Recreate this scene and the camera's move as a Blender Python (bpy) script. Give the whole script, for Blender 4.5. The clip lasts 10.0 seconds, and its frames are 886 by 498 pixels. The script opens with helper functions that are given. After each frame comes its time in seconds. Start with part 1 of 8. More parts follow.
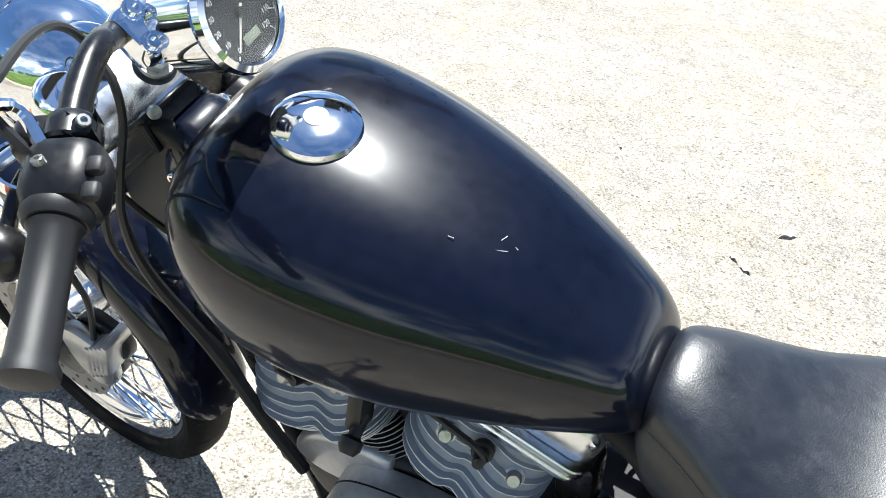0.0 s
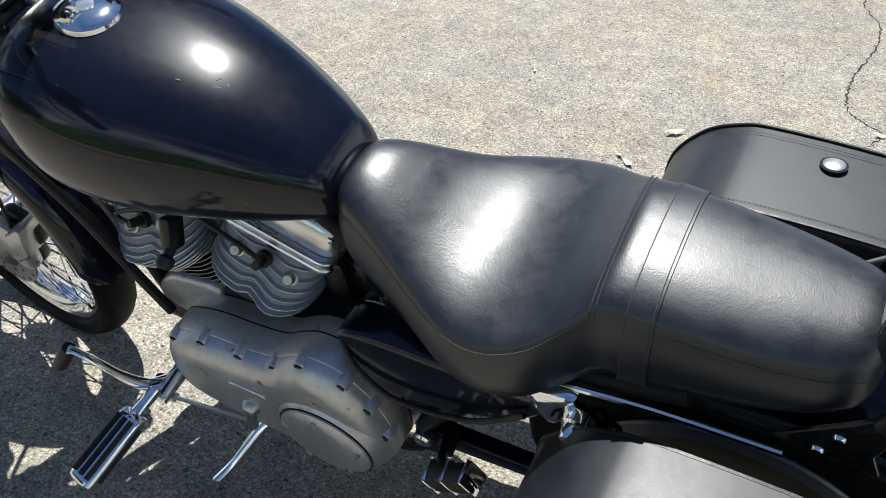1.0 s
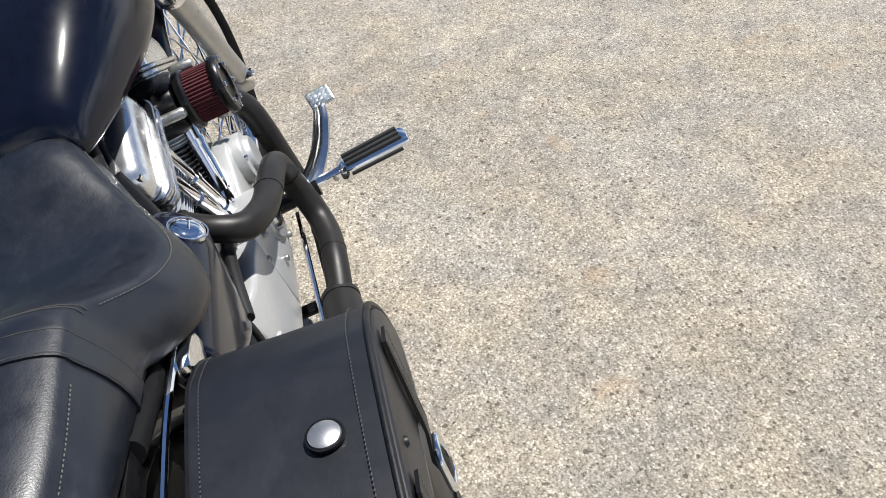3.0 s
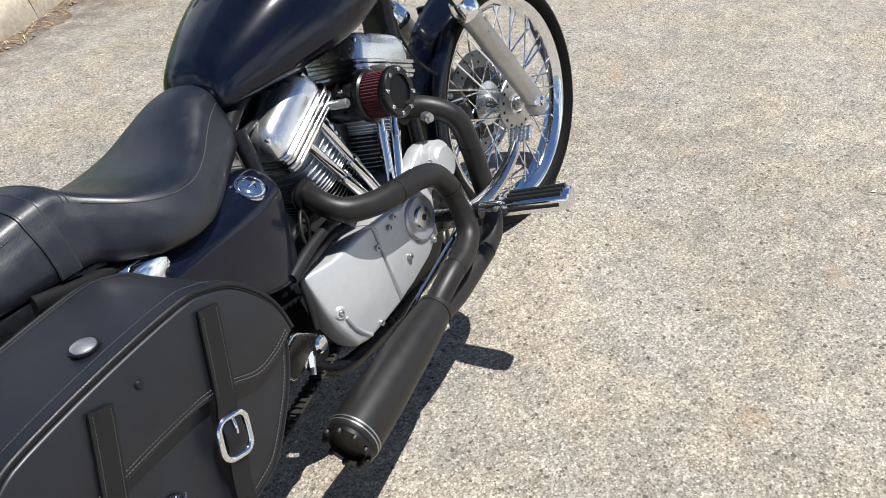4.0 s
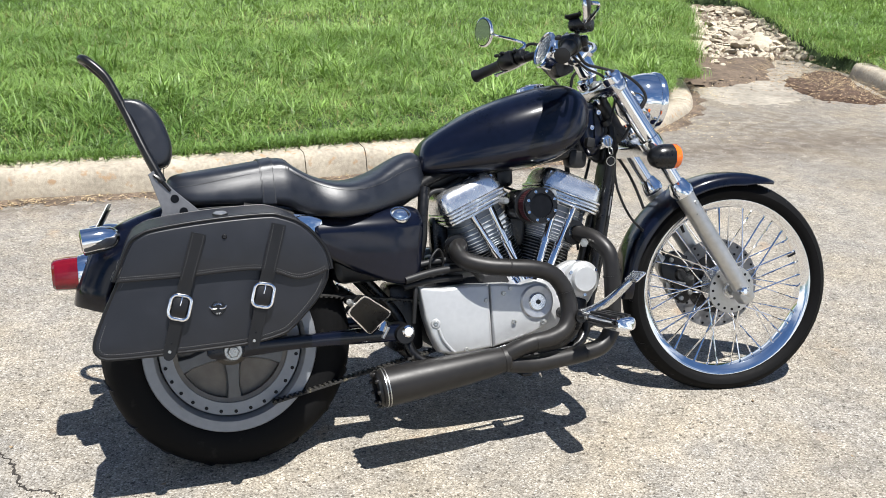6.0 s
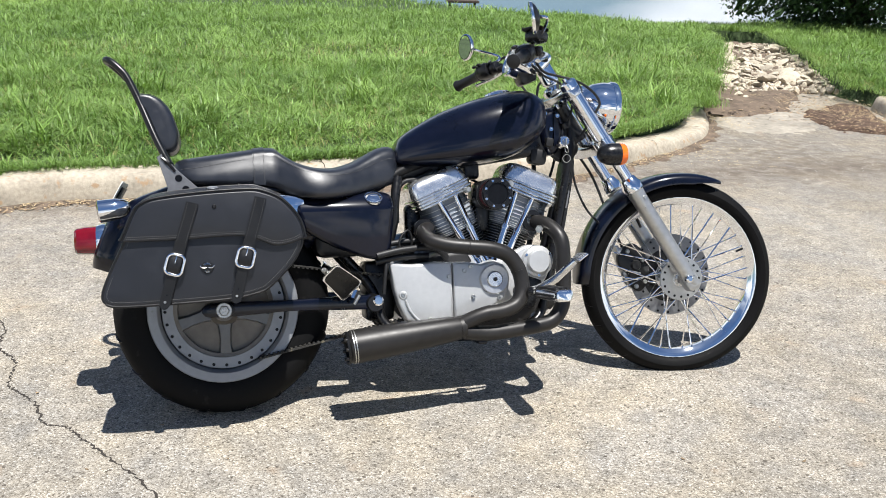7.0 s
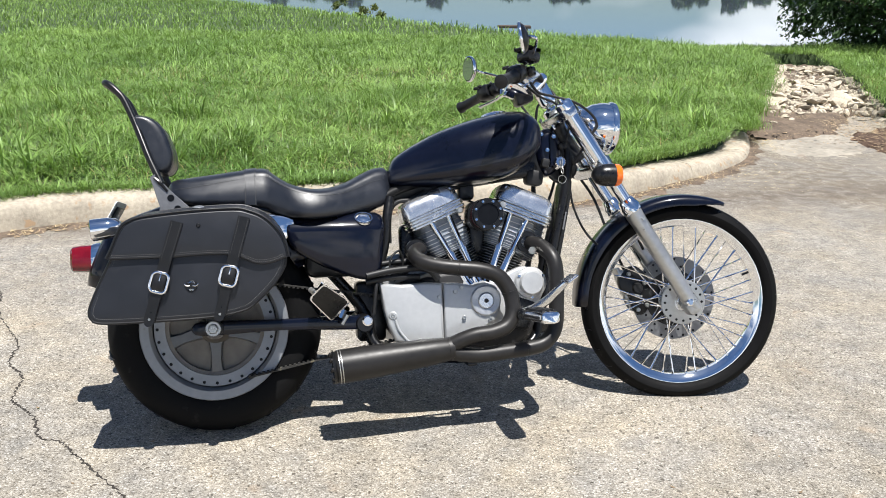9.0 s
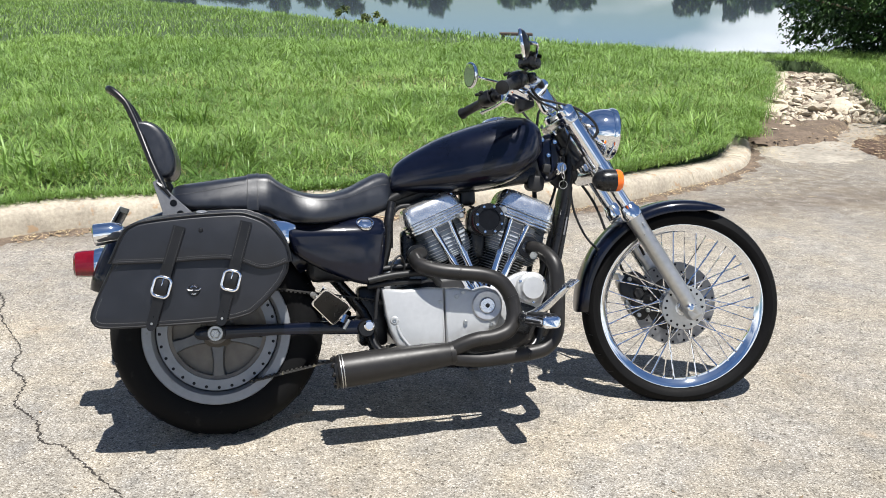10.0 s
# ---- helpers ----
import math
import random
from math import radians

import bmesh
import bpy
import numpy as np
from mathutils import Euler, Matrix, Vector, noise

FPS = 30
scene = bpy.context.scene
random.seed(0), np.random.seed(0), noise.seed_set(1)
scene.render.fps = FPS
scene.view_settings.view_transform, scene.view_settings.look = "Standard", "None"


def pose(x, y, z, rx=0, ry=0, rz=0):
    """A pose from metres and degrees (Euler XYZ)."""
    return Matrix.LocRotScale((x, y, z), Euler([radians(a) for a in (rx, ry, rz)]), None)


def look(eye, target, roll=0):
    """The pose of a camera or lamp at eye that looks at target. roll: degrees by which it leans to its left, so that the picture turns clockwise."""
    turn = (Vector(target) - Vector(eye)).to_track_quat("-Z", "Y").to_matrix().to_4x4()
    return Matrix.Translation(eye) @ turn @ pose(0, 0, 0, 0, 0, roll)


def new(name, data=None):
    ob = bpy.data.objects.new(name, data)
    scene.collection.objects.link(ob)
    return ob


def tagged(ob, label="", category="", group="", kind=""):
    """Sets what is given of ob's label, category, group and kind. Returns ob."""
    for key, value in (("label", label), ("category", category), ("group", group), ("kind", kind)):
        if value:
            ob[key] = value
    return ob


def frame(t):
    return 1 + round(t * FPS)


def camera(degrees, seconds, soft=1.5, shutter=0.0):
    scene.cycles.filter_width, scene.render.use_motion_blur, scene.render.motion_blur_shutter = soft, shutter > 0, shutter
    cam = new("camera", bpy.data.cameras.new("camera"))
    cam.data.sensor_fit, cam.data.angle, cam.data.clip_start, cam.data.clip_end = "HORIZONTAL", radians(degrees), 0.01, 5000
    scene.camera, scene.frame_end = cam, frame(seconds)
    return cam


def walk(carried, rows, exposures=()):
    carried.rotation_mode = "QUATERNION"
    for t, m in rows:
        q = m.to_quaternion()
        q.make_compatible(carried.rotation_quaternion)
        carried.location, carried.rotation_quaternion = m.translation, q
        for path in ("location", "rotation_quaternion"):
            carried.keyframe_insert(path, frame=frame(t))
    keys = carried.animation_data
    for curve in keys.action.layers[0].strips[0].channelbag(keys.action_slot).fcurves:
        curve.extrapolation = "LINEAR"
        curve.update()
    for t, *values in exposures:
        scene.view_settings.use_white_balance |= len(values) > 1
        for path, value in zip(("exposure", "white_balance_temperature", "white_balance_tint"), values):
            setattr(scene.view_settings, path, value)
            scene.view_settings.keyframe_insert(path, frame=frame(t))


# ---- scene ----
cam = camera(52.1, 10.0, soft=0.9)
PATH = [
    (0, (0.37, 0.867, 1.31), (1.288, -0.542, 0.227), 6.1),
    (0.5, (0.155, 0.997, 1.331), (1.081, -0.389, 0.226), 2.8),
    (1, (-0.172, 0.939, 1.348), (0.814, -0.383, 0.217), -0.2),
    (1.5, (-0.384, 0.707, 1.337), (0.652, -0.518, 0.143), -1.0),
    (1.7, (-0.424, 0.559, 1.32), (0.668, -0.593, 0.103), -1.2),
    (2, (-0.478, 0.349, 1.328), (0.758, -0.609, 0.081), -2.2),
    (2.2, (-0.521, 0.216, 1.318), (0.827, -0.56, 0.061), -3.2),
    (3.3, (-0.468, -0.59, 1.365), (1.109, -0.305, 0.169), -3.9),
    (3.5, (-0.449, -0.744, 1.372), (1.083, -0.225, 0.196), -4.1),
    (4, (-0.332, -1.073, 1.395), (0.974, -0.068, 0.262), -3.2),
    (4.5, (-0.106, -1.354, 1.397), (0.868, 0.028, 0.328), -1.5),
    (5, (0.049, -1.734, 1.41), (0.675, -0.084, 0.469), 0.1),
    (5.5, (0.11, -2.051, 1.418), (0.567, -0.267, 0.637), 1.0),
    (5.7, (0.155, -2.165, 1.439), (0.547, -0.351, 0.692), 1.4),
    (6.8, (0.412, -2.681, 1.418), (0.619, -0.805, 0.755), 2.0),
    (7, (0.442, -2.741, 1.406), (0.636, -0.857, 0.764), 1.9),
    (7.5, (0.539, -2.768, 1.403), (0.689, -0.869, 0.794), 1.7),
    (8, (0.644, -2.759, 1.388), (0.733, -0.851, 0.797), 1.0),
    (8.5, (0.656, -2.748, 1.397), (0.724, -0.839, 0.802), 0.8),
    (9, (0.663, -2.748, 1.395), (0.722, -0.838, 0.802), 1.0),
    (9.5, (0.67, -2.751, 1.394), (0.726, -0.84, 0.809), 1.0),
    (10, (0.664, -2.76, 1.392), (0.719, -0.846, 0.814), 1.0),
]
walk(cam, [(t, look(eye, target, roll)) for t, eye, target, roll in PATH],
     exposures=[(0.0, 1.36, 6350, 6), (0.3, 1.04, 6350, 7), (0.6, 0.73, 6400, 7), (1.0, 0.60, 6450, 7), (2.2, 0.63, 6650, 9), (3.3, 0.42, 6600, 10), (4.0, 0.50, 6550, 10), (5.0, 0.69, 6500, 10), (7.0, 0.68, 6560, 10), (10.0, 0.67, 6560, 10)])

# ---- sky and sun ----
SUN = Vector((0.15, -0.245, 1.0)).normalized()
world = bpy.data.worlds.new("sky")
scene.world = world
world.use_nodes = True
wt = world.node_tree
wt.nodes.clear()
sky = wt.nodes.new("ShaderNodeTexSky")
sky.sky_type = "NISHITA"
sky.sun_disc = False
sky.sun_elevation = math.asin(SUN.z)
sky.sun_rotation = math.atan2(SUN.x, SUN.y)
sky.air_density, sky.dust_density, sky.ozone_density = 1.0, 0.35, 2.0
tc = wt.nodes.new("ShaderNodeTexCoord")
cl = wt.nodes.new("ShaderNodeTexNoise")
cl.inputs["Scale"].default_value, cl.inputs["Detail"].default_value = 2.2, 4.0
cmap = wt.nodes.new("ShaderNodeMapping")
cmap.inputs["Scale"].default_value = (1.0, 1.0, 2.6)
ramp = wt.nodes.new("ShaderNodeValToRGB")
ramp.color_ramp.elements[0].position, ramp.color_ramp.elements[1].position = 0.44, 0.60
mix = wt.nodes.new("ShaderNodeMix")
mix.data_type = "RGBA"
mix.inputs["B"].default_value = (18.0, 18.6, 19.4, 1.0)
bg = wt.nodes.new("ShaderNodeBackground")
bg.inputs["Strength"].default_value = 0.047
wo = wt.nodes.new("ShaderNodeOutputWorld")
wt.links.new(tc.outputs["Generated"], cmap.inputs["Vector"])
wt.links.new(cmap.outputs["Vector"], cl.inputs["Vector"])
wt.links.new(cl.outputs["Fac"], ramp.inputs["Fac"])
high = wt.nodes.new("ShaderNodeSeparateXYZ")
thin = wt.nodes.new("ShaderNodeMapRange")
thin.inputs["From Min"].default_value, thin.inputs["From Max"].default_value = 0.16, 0.52
thin.inputs["To Min"].default_value, thin.inputs["To Max"].default_value = 1.0, 0.04
cover = wt.nodes.new("ShaderNodeMath")
cover.operation = "MULTIPLY"
wt.links.new(tc.outputs["Generated"], high.inputs[0])
wt.links.new(high.outputs[2], thin.inputs["Value"])
wt.links.new(ramp.outputs["Color"], cover.inputs[0])
wt.links.new(thin.outputs["Result"], cover.inputs[1])
wt.links.new(cover.outputs[0], mix.inputs["Factor"])
deep = wt.nodes.new("ShaderNodeMix")
deep.data_type, deep.blend_type = "RGBA", "MULTIPLY"
deep.inputs["Factor"].default_value = 1.0
deep.inputs["B"].default_value = (0.70, 0.90, 1.12, 1.0)
wt.links.new(sky.outputs["Color"], deep.inputs["A"])
wt.links.new(deep.outputs["Result"], mix.inputs["A"])
wt.links.new(mix.outputs["Result"], bg.inputs["Color"])
wt.links.new(bg.outputs["Background"], wo.inputs["Surface"])

sun = new("sun", bpy.data.lights.new("sun", "SUN"))
sun.data.energy, sun.data.angle, sun.data.color = 5.0, radians(0.53), (1.0, 0.985, 0.955)
sun.matrix_world = look(SUN * 30, (0, 0, 0))


# ---- materials ----
def material(name, color, rough=0.5, metal=0.0, coat=0.0, spec=0.5, grain=0.0, scale=40.0, bump=0.0, bump_scale=200.0,
             rough_var=0.0, tint=None, random_value=0.0, transmission=0.0, sheen=0.0, coat_rough=0.03, ior=1.45, wear=None, wear_at=0.62,
             bump_dist=0.002):
    """A surface with colour mottling at two scales, uneven gloss and fine relief, in real-world size."""
    m = bpy.data.materials.new(name)
    m.use_nodes = True
    t = m.node_tree
    b = t.nodes["Principled BSDF"]
    b.inputs["Roughness"].default_value, b.inputs["Metallic"].default_value = rough, metal
    b.inputs["Coat Weight"].default_value, b.inputs["Coat Roughness"].default_value = coat, coat_rough
    b.inputs["Specular IOR Level"].default_value, b.inputs["IOR"].default_value = spec, ior
    b.inputs["Transmission Weight"].default_value = transmission
    b.inputs["Sheen Weight"].default_value = sheen
    b.inputs["Base Color"].default_value = (*color, 1)
    co = t.nodes.new("ShaderNodeTexCoord")
    if grain or tint:
        big = t.nodes.new("ShaderNodeTexNoise")
        big.inputs["Scale"].default_value, big.inputs["Detail"].default_value = scale * 0.12, 3
        fine = t.nodes.new("ShaderNodeTexNoise")
        fine.inputs["Scale"].default_value, fine.inputs["Detail"].default_value = scale, 6
        t.links.new(co.outputs["Object"], big.inputs["Vector"])
        t.links.new(co.outputs["Object"], fine.inputs["Vector"])
        add = t.nodes.new("ShaderNodeMath")
        add.operation = "ADD"
        t.links.new(big.outputs["Fac"], add.inputs[0])
        t.links.new(fine.outputs["Fac"], add.inputs[1])
        r = t.nodes.new("ShaderNodeMapRange")
        r.inputs["From Min"].default_value, r.inputs["From Max"].default_value = 0.65, 1.35
        r.inputs["To Min"].default_value, r.inputs["To Max"].default_value = 0.0, 1.0
        t.links.new(add.outputs[0], r.inputs["Value"])
        mx = t.nodes.new("ShaderNodeMix")
        mx.data_type = "RGBA"
        lo = [c * (1 - grain) for c in color]
        hi = tint or [min(1, c * (1 + grain)) for c in color]
        mx.inputs["A"].default_value, mx.inputs["B"].default_value = (*lo, 1), (*hi, 1)
        t.links.new(r.outputs["Result"], mx.inputs["Factor"])
        out = mx.outputs["Result"]
        if random_value:
            info = t.nodes.new("ShaderNodeObjectInfo")
            geo = t.nodes.new("ShaderNodeNewGeometry")
            s = t.nodes.new("ShaderNodeMath")
            s.operation = "ADD"
            t.links.new(info.outputs["Random"], s.inputs[0])
            t.links.new(geo.outputs["Random Per Island"], s.inputs[1])
            fr = t.nodes.new("ShaderNodeMath")
            fr.operation = "FRACT"
            t.links.new(s.outputs[0], fr.inputs[0])
            mr = t.nodes.new("ShaderNodeMapRange")
            mr.inputs["To Min"].default_value, mr.inputs["To Max"].default_value = 1 - random_value, 1 + random_value
            t.links.new(fr.outputs[0], mr.inputs["Value"])
            hs = t.nodes.new("ShaderNodeHueSaturation")
            t.links.new(mr.outputs["Result"], hs.inputs["Value"])
            t.links.new(out, hs.inputs["Color"])
            out = hs.outputs["Color"]
        if wear:
            wn = t.nodes.new("ShaderNodeTexNoise")
            wn.inputs["Scale"].default_value, wn.inputs["Detail"].default_value = scale * 0.35, 8
            t.links.new(co.outputs["Object"], wn.inputs["Vector"])
            wr = t.nodes.new("ShaderNodeMapRange")
            wr.inputs["From Min"].default_value, wr.inputs["From Max"].default_value = wear_at, wear_at + 0.07
            t.links.new(wn.outputs["Fac"], wr.inputs["Value"])
            wm = t.nodes.new("ShaderNodeMix")
            wm.data_type = "RGBA"
            wm.inputs["B"].default_value = (*wear, 1)
            t.links.new(out, wm.inputs["A"])
            t.links.new(wr.outputs["Result"], wm.inputs["Factor"])
            out = wm.outputs["Result"]
        t.links.new(out, b.inputs["Base Color"])
        if rough_var:
            rr = t.nodes.new("ShaderNodeMapRange")
            rr.inputs["To Min"].default_value, rr.inputs["To Max"].default_value = max(0, rough - rough_var), min(1, rough + rough_var)
            t.links.new(r.outputs["Result"], rr.inputs["Value"])
            t.links.new(rr.outputs["Result"], b.inputs["Roughness"])
    if bump:
        bn = t.nodes.new("ShaderNodeTexNoise")
        bn.inputs["Scale"].default_value, bn.inputs["Detail"].default_value = bump_scale, 5
        t.links.new(co.outputs["Object"], bn.inputs["Vector"])
        bp = t.nodes.new("ShaderNodeBump")
        bp.inputs["Strength"].default_value, bp.inputs["Distance"].default_value = bump, bump_dist
        t.links.new(bn.outputs["Fac"], bp.inputs["Height"])
        t.links.new(bp.outputs["Normal"], b.inputs["Normal"])
    return m


PAINT = material("black_gloss_paint", (0.0026, 0.0038, 0.0105), 0.30, coat=0.72, spec=0.08, coat_rough=0.085, grain=0.3, scale=60, rough_var=0.04, bump=0.02, bump_scale=900, bump_dist=0.0004)


def leather(name, color, rough, spec, vary, pebble, polish=0.0):
    """Worn leather: fine pebbling, soft creases, scuffs that change its gloss."""
    m = bpy.data.materials.new(name)
    m.use_nodes = True
    t = m.node_tree
    b = t.nodes["Principled BSDF"]
    b.inputs["Base Color"].default_value = (*color, 1)
    b.inputs["Specular IOR Level"].default_value = spec
    b.inputs["Coat Weight"].default_value, b.inputs["Coat Roughness"].default_value = polish, 0.24
    co = t.nodes.new("ShaderNodeTexCoord")

    def noise_at(scale, detail, warp=0.0, stretch=(1, 1, 1)):
        mp = t.nodes.new("ShaderNodeMapping")
        mp.inputs["Scale"].default_value = stretch
        mp.inputs["Rotation"].default_value = (0.3, 0.2, 0.7)
        n = t.nodes.new("ShaderNodeTexNoise")
        n.inputs["Scale"].default_value, n.inputs["Detail"].default_value, n.inputs["Distortion"].default_value = scale, detail, warp
        t.links.new(co.outputs["Object"], mp.inputs["Vector"])
        t.links.new(mp.outputs["Vector"], n.inputs["Vector"])
        return n.outputs["Fac"]

    def math_of(kind, x, y):
        n = t.nodes.new("ShaderNodeMath")
        n.operation = kind
        for i, v in enumerate((x, y)):
            if isinstance(v, (int, float)):
                n.inputs[i].default_value = v
            else:
                t.links.new(v, n.inputs[i])
        return n.outputs[0]

    patches = noise_at(20, 10, 0.5)
    scuffs = noise_at(70, 9, 0.8, (1.0, 1.5, 1.2))
    sum_ = math_of("ADD", math_of("MULTIPLY", patches, 1.2), math_of("MULTIPLY", scuffs, 0.8))
    t.links.new(math_of("ADD", math_of("MULTIPLY", math_of("SUBTRACT", sum_, 1.0), vary * 2.0), rough), b.inputs["Roughness"])
    dust = t.nodes.new("ShaderNodeMix")
    dust.data_type = "RGBA"
    dust.inputs["A"].default_value = (*color, 1)
    dust.inputs["B"].default_value = (*[c * 1.45 + 0.0008 for c in color], 1)
    r = t.nodes.new("ShaderNodeMapRange")
    r.inputs["From Min"].default_value, r.inputs["From Max"].default_value = 0.42, 0.72
    t.links.new(patches, r.inputs["Value"])
    t.links.new(r.outputs["Result"], dust.inputs["Factor"])
    t.links.new(dust.outputs["Result"], b.inputs["Base Color"])
    height = math_of("ADD", math_of("MULTIPLY", noise_at(480, 4), pebble), math_of("MULTIPLY", noise_at(38, 8, 1.8, (1.0, 1.5, 1.0)), pebble))
    bp = t.nodes.new("ShaderNodeBump")
    bp.inputs["Strength"].default_value, bp.inputs["Distance"].default_value = 0.18 + 0.12 * pebble, 0.0011
    t.links.new(height, bp.inputs["Height"])
    t.links.new(bp.outputs["Normal"], b.inputs["Normal"])
    return m


LEATHER = leather("black_leather", (0.0050, 0.0066, 0.0112), 0.41, 0.73, 0.12, 0.72, 0.12)
VINYL = leather("black_bag_leather", (0.0036, 0.0046, 0.0080), 0.46, 0.62, 0.06, 0.25, 0.06)
STRAP = material("black_strap_leather", (0.0055, 0.0058, 0.0070), 0.42, grain=0.25, scale=90, rough_var=0.1, bump=0.3, bump_scale=800, bump_dist=0.0008)
THREAD = material("pale_thread", (0.105, 0.104, 0.102), 0.8, grain=0.25, scale=900)
DARK_THREAD = material("grey_thread", (0.055, 0.055, 0.056), 0.8, grain=0.25, scale=900)
CHROME = material("chrome", (0.86, 0.87, 0.89), 0.045, metal=1.0, grain=0.06, scale=40, rough_var=0.03)
ALU = material("satin_aluminium", (0.46, 0.46, 0.455), 0.34, metal=0.85, grain=0.14, scale=55, rough_var=0.08, bump=0.08, bump_scale=700, bump_dist=0.0006)
POLISHED = material("polished_aluminium", (0.70, 0.71, 0.72), 0.20, metal=1.0, grain=0.10, scale=45, rough_var=0.08)
CAST = material("grey_cast_aluminium", (0.50, 0.505, 0.515), 0.38, metal=0.75, grain=0.18, scale=90, rough_var=0.08, bump=0.18, bump_scale=600, bump_dist=0.0008, wear=(0.16, 0.145, 0.12), wear_at=0.66)
SILVER = material("silver_paint", (0.49, 0.495, 0.495), 0.36, metal=0.35, coat=0.25, grain=0.07, scale=60, rough_var=0.05, coat_rough=0.15)
FIN = material("fin_metal", (0.27, 0.275, 0.28), 0.42, metal=0.7, grain=0.2, scale=120, rough_var=0.08, wear=(0.12, 0.11, 0.10), wear_at=0.64)
FIN_TOP = material("grey_fin_paint", (0.27, 0.30, 0.34), 0.6, metal=0.1, grain=0.12, scale=90, rough_var=0.08)
FIN_EDGE = material("bare_fin_edge", (0.66, 0.66, 0.65), 0.35, metal=0.75, grain=0.2, scale=120, rough_var=0.08)
BLACK_FIN = material("black_engine_paint", (0.012, 0.012, 0.013), 0.5, grain=0.4, scale=120, bump=0.15, bump_scale=900)
EXHAUST = material("black_ceramic_coat", (0.0175, 0.0162, 0.0155), 0.43, metal=0.2, grain=0.25, scale=45, rough_var=0.07, bump=0.06, bump_scale=1200, bump_dist=0.0004)
RUBBER = material("tyre_rubber", (0.0050, 0.0050, 0.0052), 0.66, spec=0.14, grain=0.3, scale=60, rough_var=0.1, bump=0.2, bump_scale=700, bump_dist=0.0006, wear=(0.015, 0.0145, 0.0135), wear_at=0.66)
BLACK = material("satin_black_metal", (0.0055, 0.0055, 0.006), 0.32, grain=0.3, scale=90, rough_var=0.1)
MATTE = material("black_plastic", (0.009, 0.009, 0.0095), 0.5, grain=0.25, scale=120, bump=0.12, bump_scale=1500, bump_dist=0.0004)
GRIP = material("grip_rubber", (0.010, 0.010, 0.0108), 0.5, grain=0.2, scale=150, bump=0.15, bump_scale=1500)
STEEL = material("zinc_steel", (0.48, 0.48, 0.46), 0.34, metal=0.9, grain=0.25, scale=140, rough_var=0.1, wear=(0.24, 0.19, 0.13), wear_at=0.68)
SATIN = material("dusty_black_frame_paint", (0.006, 0.006, 0.0065), 0.55, spec=0.25, grain=0.3, scale=90)
GREY_BRACKET = material("grey_steel_plate", (0.21, 0.21, 0.215), 0.4, metal=0.6, grain=0.15, scale=80)
RED_LENS = material("red_lens", (0.15, 0.003, 0.009), 0.12, coat=0.5, grain=0.2, scale=60)
AMBER = material("amber_lens", (0.85, 0.15, 0.008), 0.14, coat=0.8, grain=0.12, scale=60)
DARK_LENS = material("smoked_lens", (0.10, 0.035, 0.02), 0.10, coat=0.8, grain=0.2, scale=60)
FILTER_RED = material("red_filter_gauze", (0.075, 0.014, 0.018), 0.85, grain=0.35, scale=400)
SCREEN = material("dark_mesh_screen", (0.004, 0.0045, 0.006), 0.35, spec=0.22, grain=0.4, scale=500)
WHITE = material("white_enamel", (0.74, 0.76, 0.72), 0.35, grain=0.06, scale=40, wear=(0.55, 0.54, 0.48), wear_at=0.68)
INK = material("dark_green_ink", (0.02, 0.03, 0.03), 0.5)
DIAL = material("dial_black", (0.010, 0.011, 0.013), 0.5, grain=0.1, scale=80)
DIAL_WHITE = material("dial_marking", (0.55, 0.56, 0.55), 0.6)
LCD = material("lcd_grey", (0.16, 0.18, 0.14), 0.3)
NEEDLE = material("needle_cream", (0.72, 0.66, 0.52), 0.5)
CAP_CHROME = material("hazy_chrome", (0.84, 0.86, 0.89), 0.075, metal=1.0, grain=0.06, scale=60, rough_var=0.03)
MIRROR = material("mirror_glass", (0.9, 0.9, 0.9), 0.01, metal=1.0)
GLASS = material("clear_glass", (0.95, 0.97, 0.97), 0.02, transmission=1.0, ior=1.3)
BELT = material("belt_rubber", (0.022, 0.021, 0.019), 0.7, grain=0.4, scale=150, wear=(0.10, 0.09, 0.06), wear_at=0.6)
# spokes darker than the rim: their shade is put into the colour
SPOKE_GREY = material("shade_toned_spoke_grey", (0.13, 0.135, 0.14), 0.4, metal=0.4, grain=0.2, scale=40, rough_var=0.08)
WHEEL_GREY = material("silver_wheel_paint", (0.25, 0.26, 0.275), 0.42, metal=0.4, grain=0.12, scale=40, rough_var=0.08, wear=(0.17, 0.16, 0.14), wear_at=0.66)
# brownish alloy of hub and inner face, recess shade mixed into its colour
HUB_BRONZE = material("shade_toned_alloy", (0.165, 0.150, 0.130), 0.5, metal=0.5, grain=0.2, scale=40)


# ---- mesh helpers ----
def spline(pts, per=8, closed=False):
    """A Catmull-Rom curve through the points."""
    p = [Vector(q) for q in pts]
    n = len(p)
    out = []
    for i in range(n if closed else n - 1):
        if closed:
            a, b, c, d = p[i - 1], p[i], p[(i + 1) % n], p[(i + 2) % n]
        else:
            a, b, c, d = p[max(i - 1, 0)], p[i], p[i + 1], p[min(i + 2, n - 1)]
        for k in range(per):
            t = k / per
            out.append(0.5 * ((2 * b) + (c - a) * t + (2 * a - 5 * b + 4 * c - d) * t * t + (3 * b - a - 3 * c + d) * t ** 3))
    if not closed:
        out.append(p[-1])
    return out


